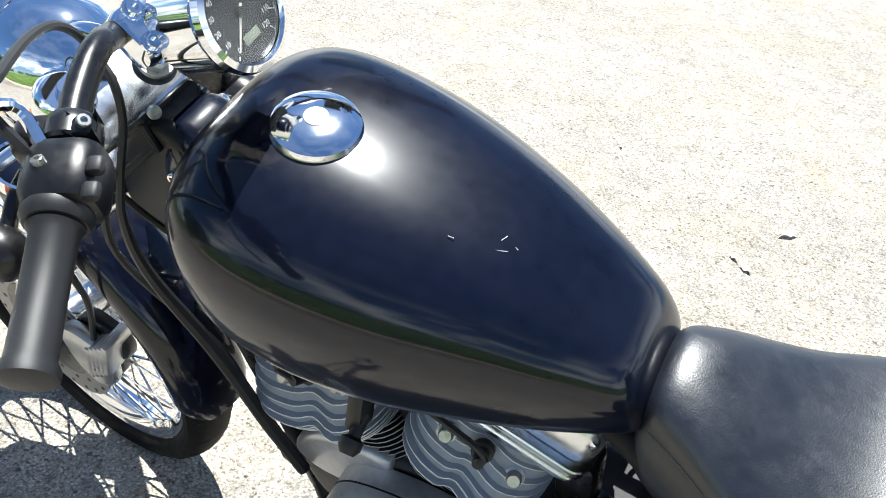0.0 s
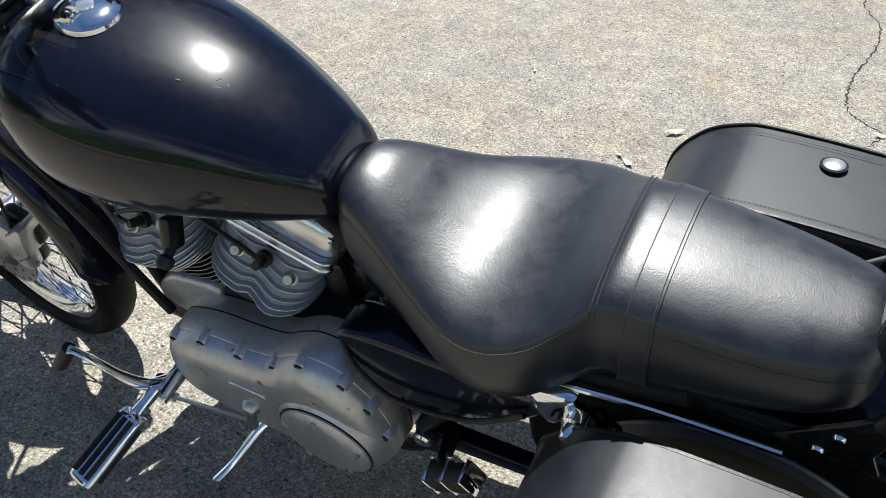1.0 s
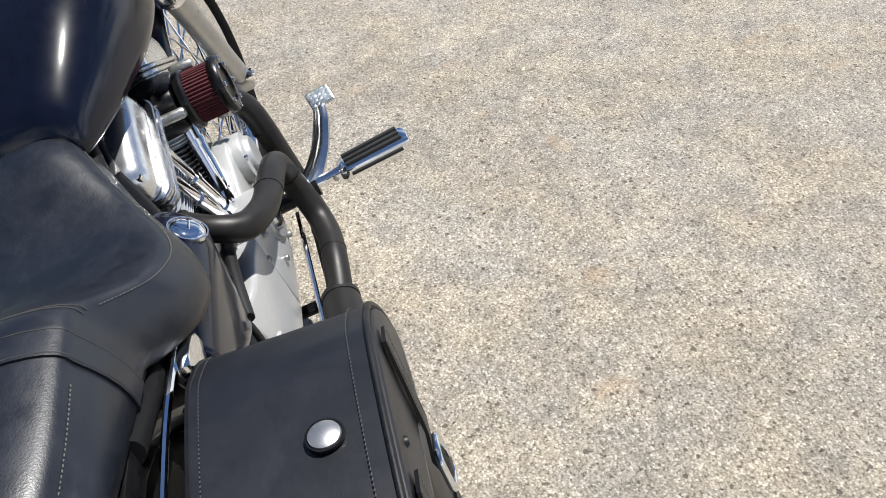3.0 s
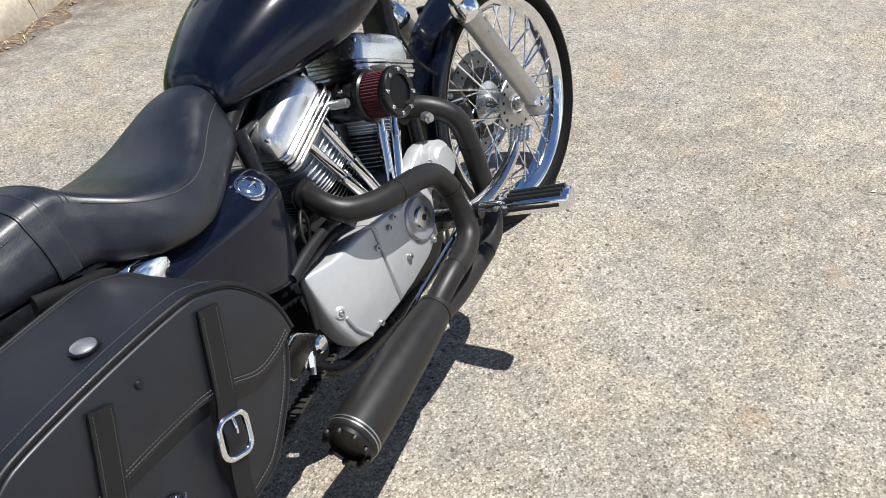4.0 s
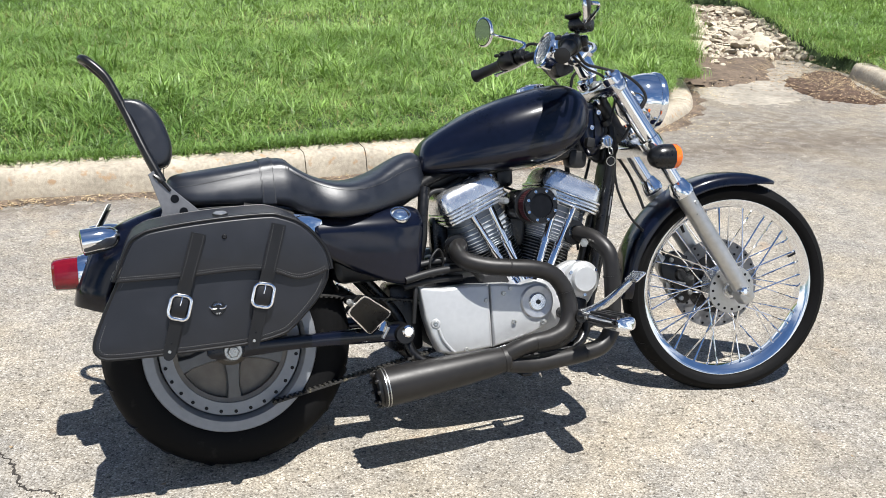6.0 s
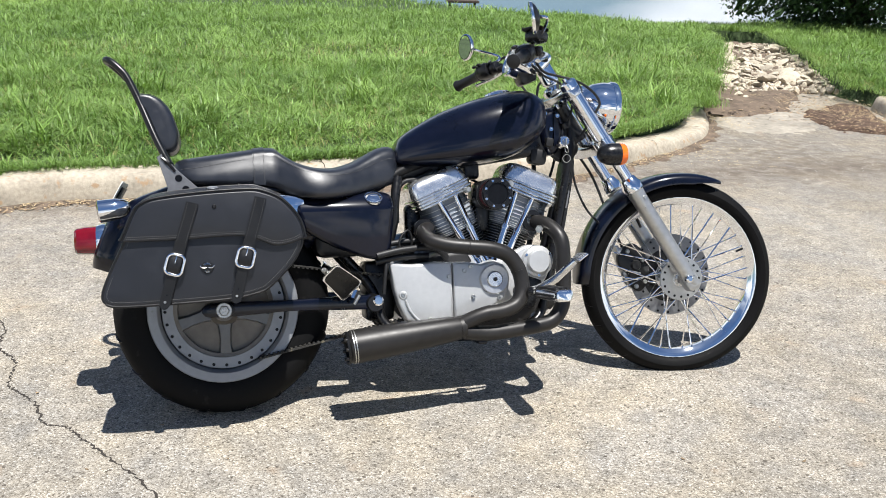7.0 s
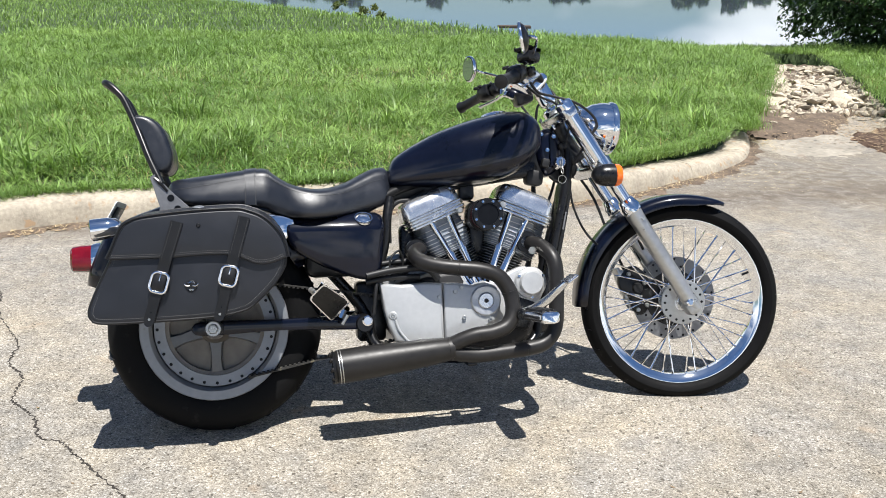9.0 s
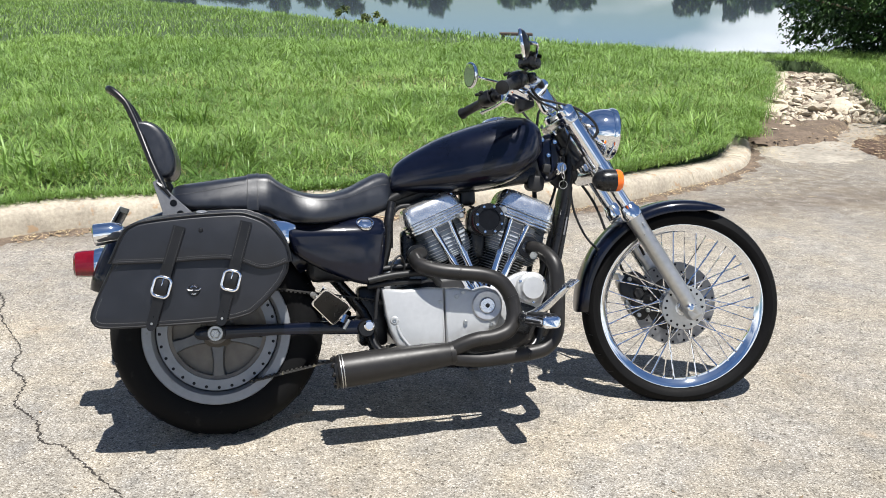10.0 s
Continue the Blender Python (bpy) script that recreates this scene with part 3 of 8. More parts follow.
bm = bmesh.new()
bm.faces.new([bm.verts.new(p) for p in ((-400, -400, 0), (400, -400, 0), (400, 7.0, 0), (-400, 7.0, 0))])
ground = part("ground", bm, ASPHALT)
tagged(ground, "worn light grey asphalt with exposed aggregate", "asphalt", kind="structure")


def sheet_height(px, py):
    on = inside(px, py, LAWN_A) | inside(px, py, LAWN_B)
    z = lawn_z(px, py)
    return np.where(on, z, np.where(py > 5.0, z - 0.45, -0.3))


xs = np.r_[np.arange(-60, -15, 2.0), np.arange(-15, -9, 0.3), np.arange(-9, 11.1, 0.12), np.arange(12, 62, 2.0)]
ys = np.r_[np.arange(-10, -5, 0.3), np.arange(-5, 13, 0.12), np.arange(13, 62, 1.0)]
lawn = bent_sheet(xs, ys, sheet_height, LAWN, "lawn")
tagged(lawn, "green unmown lawn sloping to the pond", "lawn", kind="structure")

pond = bent_sheet(np.array([-400.0, 400.0]), np.array([9.0, 700.0]), lambda a, b: a * 0 - 1.25, water(), "water")
tagged(pond, "still pond reflecting trees and clouds", "pond", kind="structure")


def kerb(name, line, height=KERB_H, wide=0.25, seed=1, mat=None, joints=(), taper=0.0):
    """A cast concrete kerb in lengths, with open joints."""
    root = new(name)
    rnd = random.Random(seed)
    path = spline([(x, y, 0) for x, y in line], 14)
    acc, start, cuts = 0.0, 0, []
    for i in range(1, len(path)):
        acc += (path[i] - path[i - 1]).length
        at_joint = any(path[i - 1].x < j <= path[i].x for j in joints)
        if at_joint or (acc > 1.9 and not joints) or i == len(path) - 1:
            cuts.append((start, i))
            start, acc = i, 0.0
    for a, b in cuts:
        seg = path[a:b + 1]
        if len(seg) < 2:
            continue
        seg = [seg[0].lerp(seg[1], 0.05)] + seg[1:-1] + [seg[-1].lerp(seg[-2], 0.05)]
        rings = []
        for i, p in enumerate(seg):
            d = (seg[min(i + 1, len(seg) - 1)] - seg[max(i - 1, 0)]).normalized()
            nrm = Vector((-d.y, d.x, 0))
            full, height = height, height * (1 - taper * min(1, max(0, (p.x - 2.0) / 1.4)))
            prof = [(0.0, -0.05), (0.004, 0.015), (0.022, height * 0.60), (0.036, height * 0.84), (0.062, height * 0.98), (wide - 0.03, height + 0.004), (wide, height - 0.01), (wide, -0.05)]
            rings.append([p + nrm * (o + rnd.uniform(-0.003, 0.003)) + Vector((0, 0, z + (rnd.uniform(-0.003, 0.003) if z > 0.05 else 0))) for o, z in prof])
            height = full
        part("kerb_stone", loft(rings), mat or CONCRETE, root, angle=60)
    return tagged(root, "stained cast concrete kerb edging the lawn", "kerb", kind="structure")


kerb("kerb_front", KERB, joints=(-10.0, -7.0, -4.6, -2.6, -1.7, -0.45, 0.25, 0.61, 1.75, 2.6, 3.25), taper=0.62)
def gutter(line, seed):
    """A ragged ribbon of dirt washed against the kerb foot."""
    rnd = random.Random(seed)
    path = spline([(x, y, 0) for x, y in line], 26)
    bm = bmesh.new()
    rows = []
    for i, p in enumerate(path):
        d = (path[min(i + 1, len(path) - 1)] - path[max(i - 1, 0)]).normalized()
        nrm = Vector((d.y, -d.x, 0))
        w = 0.055 + 0.045 * math.sin(i * 0.37) * math.sin(i * 0.11) + rnd.uniform(0, 0.04)
        rows.append([bm.verts.new(p - nrm * 0.01 + Vector((0, 0, 0.012))), bm.verts.new(p + nrm * w * 0.5 + Vector((0, 0, 0.007))), bm.verts.new(p + nrm * w + Vector((0, 0, 0.0008)))])
    for a, b in zip(rows, rows[1:]):
        for k in (0, 1):
            bm.faces.new((a[k], a[k + 1], b[k + 1], b[k]))
    return tagged(part("gutter_dirt", bm, SOIL), "brown dirt washed against the kerb foot", "dirt", kind="stuff")


gutter(KERB[3:], 8)
kerb("kerb_far", KERB_FAR, seed=5)


def patch(name, pts, z, mat, label, category, rough=0.006, step=0.05):
    """A low uneven sheet lying on the ground, thinning to nothing at its rim."""
    ring = [(p.x, p.y) for p in spline([(x, y, 0) for x, y in pts], 5, True)]
    xs = np.arange(min(p[0] for p in ring), max(p[0] for p in ring), step)
    ys = np.arange(min(p[1] for p in ring), max(p[1] for p in ring), step)
    gx, gy = np.meshgrid(xs, ys, indexing="ij")
    px, py = gx.ravel(), gy.ravel()
    rim = np.array(ring)
    d = np.sqrt(((px[:, None] - rim[:, 0]) ** 2 + (py[:, None] - rim[:, 1]) ** 2)).min(1)
    d = np.where(inside(px, py, ring), d, -d) + 0.05 * np.sin(px * 23 + 2 * np.sin(py * 7)) * np.sin(py * 19 + 1.5 * np.sin(px * 9)) + 0.06 * np.sin(px * 6.1 + py * 4.7)
    rnd = np.random.default_rng(4)
    zz = np.where(d > 0, z * np.minimum(1, d / 0.12) + 0.003 + rough * rnd.random(len(px)), -0.02)
    n = len(ys)
    keep = d > -0.05
    faces = []
    for i in range(len(xs) - 1):
        for j in range(n - 1):
            q = (i * n + j, (i + 1) * n + j, (i + 1) * n + j + 1, i * n + j + 1)
            if keep[list(q)].any():
                faces.append(q)
    me = bpy.data.meshes.new(name)
    me.from_pydata(np.c_[px, py, zz].tolist(), [], faces)
    me.materials.append(mat)
    me.shade_smooth()
    return tagged(new(name, me), label, category, kind="structure")


patch("apron", [(3.5, 4.5), (3.72, 4.28), (4.3, 4.5), (4.75, 5.0), (5.15, 5.6), (5.2, 5.95), (4.3, 5.6), (3.72, 5.2)], 0.006, SLABCON, "cracked pale concrete apron at the kerb opening", "concrete", 0.002)
patch("soil", [(3.62, 5.15), (4.05, 5.05), (4.6, 5.6), (5.0, 6.3), (5.5, 6.7), (6.0, 7.75), (6.45, 9.2), (6.93, 11.1), (5.7, 11.2), (5.05, 8.9), (4.4, 7.2), (3.95, 6.5)], 0.05, SOIL, "bare brown soil under loose stones", "soil", 0.02, 0.07)
patch("mulch", [(4.44, 4.52), (4.62, 4.34), (4.90, 4.30), (5.06, 4.6), (5.20, 5.1), (5.28, 5.6), (4.98, 5.62), (4.55, 5.15)], 0.03, MULCH, "dark drifted mulch and dead leaves by the kerb", "mulch", 0.02, 0.04)


def crack(pts, seed):
    rnd = random.Random(seed)
    path = spline([(x, y, 0.0012) for x, y in pts], 14)
    bm = bmesh.new()
    rows = []
    for i, p in enumerate(path):
        t = (path[min(i + 1, len(path) - 1)] - path[max(i - 1, 0)]).normalized()
        s = Vector((-t.y, t.x, 0))
        w = rnd.uniform(0.0008, 0.0048) * (1 if 0 < i < len(path) - 1 else 0.2)
        c = p + s * rnd.uniform(-0.006, 0.006)
        rows.append((bm.verts.new(c + s * w), bm.verts.new(c - s * w)))
    for a, b in zip(rows, rows[1:]):
        bm.faces.new((a[0], a[1], b[1], b[0]))
    return part("crack", bm, CRACK, ground)


CRACK = material("crack_dirt", (0.035, 0.03, 0.025), 0.95, grain=0.4, scale=80)
crack([(-1.6, 1.75), (-1.42, 1.4), (-1.245, 1.17), (-1.134, 0.99), (-1.09, 0.85), (-0.94, 0.62), (-0.845, 0.465), (-0.81, 0.31), (-0.72, 0.2), (-0.696, 0.122), (-0.674, 0.015), (-0.6, -0.06), (-0.543, -0.124), (-0.49, -0.233), (-0.42, -0.26), (-0.363, -0.318), (-0.271, -0.415), (-0.152, -0.534)], 1)
crack([(0.225, -1.16), (0.281, -1.277), (0.312, -1.37), (0.285, -1.5), (0.292, -1.65), (0.286, -1.825), (0.25, -1.98), (0.35, -2.06), (0.40, -2.12), (0.44, -2.26), (0.465, -2.45), (0.472, -2.75), (0.53, -3.0), (0.66, -3.25), (0.7, -3.8)], 2)
crack([(0.25, -1.98), (0.16, -2.04), (0.02, -2.2)], 3)
crack([(-0.152, -0.534), (-0.02, -0.72), (0.1, -0.95), (0.225, -1.16)], 4)


# ---- channel stones ----
def stone_mesh(seed):
    rnd = random.Random(seed)
    bm = bmesh.new()
    bmesh.ops.create_icosphere(bm, subdivisions=2, radius=1.0)
    cuts = [Vector((rnd.gauss(0, 1), rnd.gauss(0, 1), rnd.gauss(0, 1))).normalized() for _ in range(9)]
    for v in bm.verts:
        for c in cuts:
            d = v.co.dot(c)
            if d > 0.62:
                v.co -= c * (d - 0.62) * 0.9
        v.co *= 1 + rnd.uniform(-0.04, 0.04)
        v.co.z *= 0.52
    me = bpy.data.meshes.new("rock")
    bm.to_mesh(me)
    bm.free()
    me.materials.append(ROCK)
    me.shade_smooth()
    me.set_sharp_from_angle(angle=radians(28))
    return me


stones = tagged(new("riprap"), "loose pale limestone rocks lining a dry channel", "rocks", kind="structure")
shapes = [stone_mesh(i) for i in range(8)]
rnd = random.Random(11)
for k in range(300):
    v = rnd.random() ** 0.9
    u = rnd.random()
    lx = np.interp(v, np.linspace(0, 1, 5), [p[0] for p in CHANNEL_L])
    ly = np.interp(v, np.linspace(0, 1, 5), [p[1] for p in CHANNEL_L])
    rx = np.interp(v, np.linspace(0, 1, 5), [p[0] for p in CHANNEL_R])
    ry = np.interp(v, np.linspace(0, 1, 5), [p[1] for p in CHANNEL_R])
    if v < 0.28 and rnd.random() < 0.75:
        continue
    size = rnd.choice((0.030, 0.045, 0.060, 0.075, 0.105)) * rnd.uniform(0.7, 1.2) if v > 0.25 else rnd.uniform(0.015, 0.05)
    o = new("rock", shapes[k % 8])
    o.parent = stones
    o.matrix_basis = pose(lx + (rx - lx) * u, ly + (ry - ly) * u, 0.06 + size * 0.25, rnd.uniform(-25, 25), rnd.uniform(-25, 25), rnd.uniform(0, 360)) @ Matrix.Diagonal((size * rnd.uniform(0.8, 1.5), size, size * rnd.uniform(0.7, 1.1), 1))


def rubble(n, seed):
    g = random.Random(seed)
    bm = bmesh.new()
    for _ in range(n):
        v = 0.18 + 0.82 * g.random()
        u = g.uniform(-0.02, 1.02)
        a = [np.interp(v, np.linspace(0, 1, 5), [p[i] for p in CHANNEL_L]) for i in (0, 1)]
        b = [np.interp(v, np.linspace(0, 1, 5), [p[i] for p in CHANNEL_R]) for i in (0, 1)]
        r = g.uniform(0.012, 0.04)
        m = pose(a[0] + (b[0] - a[0]) * u, a[1] + (b[1] - a[1]) * u, 0.058, g.uniform(0, 360), g.uniform(0, 360), g.uniform(0, 360)) @ Matrix.Diagonal((r * 1.4, r, r * 0.7, 1))
        bmesh.ops.create_icosphere(bm, subdivisions=1, radius=1.0, matrix=m)
    o = part("rubble", bm, ROCK, stones, angle=20)
    return tagged(o, kind="stuff")


rubble(800, 17)


# ---- grass ----
def blades(name, px, py, height, width, lean, mat, seed, label, category, base=None, heading=None):
    """Many arching blades in one mesh, combed together in loose tufts."""
    g = np.random.default_rng(seed)
    n = len(px)
    z = lawn_z(px, py) - 0.01 if base is None else np.full(n, base)
    a = 1.5 * np.sin(px * 4.9 + 1.1 * np.sin(py * 5.3)) + 1.4 * np.sin(py * 6.4 + px * 3.7) + g.normal(0, 1.9, n)
    a = a if heading is None else heading
    h = height * (0.45 + 0.8 * g.random(n))
    bend = lean * (0.2 + 1.0 * g.random(n)) * h
    w = width * (0.6 + 0.8 * g.random(n))
    dx, dy = np.cos(a), np.sin(a)
    sx, sy = -dy, dx
    co = np.zeros((n, 7, 3))
    for i, (u, ww) in enumerate(((0, 0.8), (0, -0.8), (0.4, 1), (0.4, -1), (0.75, 0.7), (0.75, -0.7), (1.0, 0))):
        co[:, i, 0] = px + dx * bend * u ** 1.8 + sx * w * ww * 0.5
        co[:, i, 1] = py + dy * bend * u ** 1.8 + sy * w * ww * 0.5
        co[:, i, 2] = z + h * (u - 0.38 * np.minimum(1.2, bend / h) * u ** 2.4)
    idx = np.arange(n)[:, None] * 7
    quads = np.concatenate([idx + np.array([0, 1, 3, 2]), idx + np.array([2, 3, 5, 4])]).tolist()
    tris = (idx + np.array([4, 5, 6])).tolist()
    me = bpy.data.meshes.new(name)
    me.from_pydata(co.reshape(-1, 3).tolist(), [], quads + tris)
    me.materials.append(mat)
    me.shade_smooth()
    return tagged(new(name, me), label, category, kind="stuff")


def scatter(n, x0, x1, y0, y1, seed, clump=0.0):
    g = np.random.default_rng(seed)
    px, py = x0 + (x1 - x0) * g.random(n), y0 + (y1 - y0) * g.random(n)
    ok = inside(px, py, LAWN_A) | inside(px, py, LAWN_B)
    if y1 > 6:
        ok |= (py > 5.3) & (inside(px - 0.13, py, LAWN_A) | inside(px + 0.13, py, LAWN_B))
    if clump:
        f = np.sin(px * 5.3 + 1.7 * np.sin(py * 4.1)) * np.sin(py * 6.1 + 1.3 * np.sin(px * 3.7)) + 0.6 * np.sin(px * 13 + py * 9)
        ok &= g.random(n) < 1 - clump + clump * (f > 0)
    return px[ok], py[ok]


def tufted(count, per, x0, x1, y0, y1, seed, spread):
    """Tufts whose blades fan out from a common crown."""
    g = np.random.default_rng(seed)
    cx, cy = scatter(count, x0, x1, y0, y1, seed)
    comb = g.random(len(cx)) * 6.28
    size = 0.55 + 0.75 * g.random(len(cx)) ** 1.6
    lush = 0.72 + 0.36 * (wave(cx * 1.7, cy * 1.5) + 0.4)
    n = np.maximum(4, (per * size * (0.6 + 0.8 * g.random(len(cx)))).astype(int))
    k = np.repeat(np.arange(len(cx)), n)
    a = comb[k] + g.normal(0, 1.15, len(k))
    r = np.abs(g.normal(0, spread, len(k)))
    px, py = cx[k] + r * np.cos(a), cy[k] + r * np.sin(a)
    ok = inside(px, py, LAWN_A) | inside(px, py, LAWN_B)
    return px[ok], py[ok], a[ok], (size * np.clip(lush, 0.5, 1.25))[k][ok]


px, py = scatter(150000, -3.2, 6.2, 1.6, 6.4, 1, 0.22)
near = np.clip((py - np.interp(px, [p[0] for p in KERB], [p[1] for p in KERB]) - 0.15) / 0.7, 0.25, 1)
tall = (0.045 + 0.062 * near) * (0.88 + 0.22 * wave(px * 2.7, py * 2.3))
px2, py2 = scatter(90000, -9.0, -3.2, -5.0, 6.4, 21, 0.22)
blades("grass", px2, py2, np.full(len(px2), 0.10), 0.0065, 1.15, BLADE, 22, "green lawn grass in uneven tufts behind the kerb", "grass")
blades("grass", px, py, tall * 0.8, 0.0044, 1.3, BLADE, 2, "dense unmown green lawn grass in uneven tufts", "grass")
px, py = scatter(100000, -6.0, 9.5, 6.4, 13.5, 3, 0.2)
blades("grass", px, py, 0.115 * (0.9 + 0.2 * wave(px * 1.9, py * 1.6)), 0.0065, 1.3, BLADE, 4, "green lawn grass in uneven tufts", "grass")
px, py = scatter(140000, -26.0, 12.0, 13.0, 46.0, 5, 0.3)
edge = np.interp(px, [p[0] for p in BANK], [p[1] for p in BANK])
ok = py < edge + 1.0
blades("grass", px[ok], py[ok], np.full(ok.sum(), 0.14), 0.014, 0.9, BLADE, 6, "green grass at the top of the bank", "grass")
px, py, way, size = tufted(13500, 13, -3.2, 6.2, 1.6, 6.6, 41, 0.028)
near = np.clip((py - np.interp(px, [p[0] for p in KERB], [p[1] for p in KERB]) - 0.15) / 0.7, 0.3, 1)
blades("grass_tuft", px, py, (0.07 + 0.075 * near) * size, 0.0062, 1.55, BLADE, 42, "arching green grass tufts of uneven height", "grass", heading=way)
px, py, way, size = tufted(9500, 10, -6.0, 9.5, 6.4, 14.0, 43, 0.04)
blades("grass_tuft", px, py, 0.15 * size, 0.0085, 1.5, BLADE, 44, "arching green grass tufts towards the bank", "grass", heading=way)
g = np.random.default_rng(12)
tufts = [(-1.75, 2.75), (-1.5, 2.9), (-1.95, 3.1), (-0.6, 3.6), (1.6, 3.5), (2.4, 4.4), (3.0, 4.6), (0.5, 4.4), (-1.2, 4.6), (2.9, 5.4), (1.2, 5.3)]
px = np.concatenate([x + g.normal(0, 0.07, 60) for x, y in tufts])
py = np.concatenate([y + g.normal(0, 0.07, 60) for x, y in tufts])
blades("tall_grass", px, py, np.full(len(px), 0.26), 0.011, 1.1, BLADE, 13, "long arching grass tufts standing out of the lawn", "grass")
# ragged fringes where the lawn meets kerb and channel
g = np.random.default_rng(31)
rims = [(offset_line(KERB[3:], 0.222), 17000, 0.03), ([(3.42, 4.72), (3.50, 5.0), (3.55, 5.3)] + CHANNEL_L[:2], 5000, 0.06), (CHANNEL_L, 5000, 0.10), (CHANNEL_R, 4500, 0.10)]
fx, fy = [], []
for line, count, wide in rims:
    line = np.array(line)
    run = np.r_[0, np.cumsum(np.hypot(*np.diff(line, axis=0).T))]
    s = g.random(count) * run[-1]
    fx.append(np.interp(s, run, line[:, 0]) + g.normal(0, wide, count))
    fy.append(np.interp(s, run, line[:, 1]) + g.normal(0, wide, count))
fx, fy = np.concatenate(fx), np.concatenate(fy)
blades("grass_fringe", fx, fy, np.full(len(fx), 0.085), 0.005, 1.3, BLADE, 32, "ragged grass hanging over the lawn's edges", "grass")
px, py = scatter(14000, -3.0, 6.2, 1.6, 8.0, 7)
blades("dry_grass", px, py, np.full(len(px), 0.09), 0.004, 1.5, DRY, 8, "dead straw blades among the lawn", "dry grass")


def litter(name, places, size, mat, label, category, seed):
    """Small curled leaf scraps lying flat."""
    g = random.Random(seed)
    bm = bmesh.new()
    for x, y, z in places:
        a, s = g.uniform(0, 6.28), size * g.uniform(0.4, 1.3)
        u, v = Vector((math.cos(a), math.sin(a), g.uniform(-0.3, 0.3))), Vector((-math.sin(a), math.cos(a), g.uniform(-0.3, 0.3)))
        c = Vector((x, y, z + s * 0.25))
        q = [bm.verts.new(c + u * s * p + v * s * r + Vector((0, 0, k * s))) for p, r, k in ((-1, 0, 0.2), (-0.2, 0.4, 0), (1, 0, 0.3), (-0.1, -0.45, 0.05))]
        bm.faces.new(q[:3])
        bm.faces.new((q[0], q[2], q[3]))
    return tagged(part(name, bm, mat), label, category, kind="stuff")


g = random.Random(3)
spots = []
for p, q in zip(KERB[4:], KERB[5:]):
    for _ in range(110):
        u = g.random()
        spots.append((p[0] + (q[0] - p[0]) * u + g.gauss(0, 0.02), p[1] + (q[1] - p[1]) * u - abs(g.gauss(0, 0.05)), 0.0))
litter("kerb_litter", spots, 0.014, LITTER, "dead grass and leaf scraps along the kerb foot", "litter", 5)
spots = [(g.gauss(4.86, 0.20), g.gauss(4.9, 0.36), 0.03) for _ in range(900)] + [(g.uniform(3.7, 5.2), g.uniform(4.6, 6.8), 0.05) for _ in range(500)]
litter("leaf_litter", spots, 0.019, LITTER, "brown dead leaves drifted over soil", "litter", 6)
spots = [(g.uniform(-2, 4), g.uniform(-4, 2.2), 0.0) for _ in range(170)]
litter("ground_litter", spots, 0.008, LITTER, "tiny scraps of leaf and twig on the asphalt", "litter", 8)
for x, y, s in ((0.79, -1.60, 0.03), (0.865, -1.363, 0.022), (0.822, -1.33, 0.02), (0.255, -1.966, 0.025), (1.417, -1.761, 0.014), (2.165, -0.719, 0.012)):
    o = litter("fallen_leaf", [(x, y, 0.001)], s, PALE_LEAF, "curled pale dead leaf lying on the asphalt", "leaf", int(x * 1000))
    del o["kind"]


def straw(places, seed, label):
    """Dry stalks lying flat and crosswise."""
    g = random.Random(seed)
    bm = bmesh.new()
    for x, y, z in places:
        a, ln, w = g.uniform(0, 6.28), g.uniform(0.015, 0.06), g.uniform(0.001, 0.0025)
        d, q = Vector((math.cos(a), math.sin(a), g.uniform(-0.12, 0.12))), Vector((-math.sin(a), math.cos(a), 0))
        c = Vector((x, y, z + g.uniform(0.003, 0.016)))
        r = [bm.verts.new(c + d * ln * u + q * w * v + Vector((0, 0, 0.004 * (1 - 4 * u * u)))) for u, v in ((-0.5, -1), (0, -1), (0.5, 0), (0, 1), (-0.5, 1))]
        bm.faces.new(r)
    return tagged(part("straw", bm, STRAW), label, "straw", kind="stuff")


STRAW = material("bleached_straw", (0.46, 0.36, 0.21), 0.8, grain=0.3, scale=30, random_value=0.45)
g = random.Random(77)
beds = [(4.35, 6.1, 0.30, 0.45, 900, 0.045), (4.95, 6.75, 0.28, 0.35, 500, 0.045), (4.88, 4.95, 0.20, 0.40, 900, 0.034), (5.2, 5.7, 0.2, 0.3, 400, 0.03), (3.62, 4.9, 0.07, 0.25, 260, 0.004), (3.0, 3.55, 0.22, 0.22, 160, 0.003)]
spots = [(g.gauss(x, sx), g.gauss(y, sy), z) for x, y, sx, sy, n, z in beds for _ in range(n)]
straw(spots, 78, "pale dry straw drifted over the soil by the kerb opening")
spots = []
for p, q in zip(KERB[4:14], KERB[5:15]):
    for _ in range(60):
        u = g.random()
        spots.append((p[0] + (q[0] - p[0]) * u, p[1] + (q[1] - p[1]) * u - abs(g.gauss(0.01, 0.05)), 0.004))
straw(spots, 79, "cut dry grass stalks along the kerb foot")


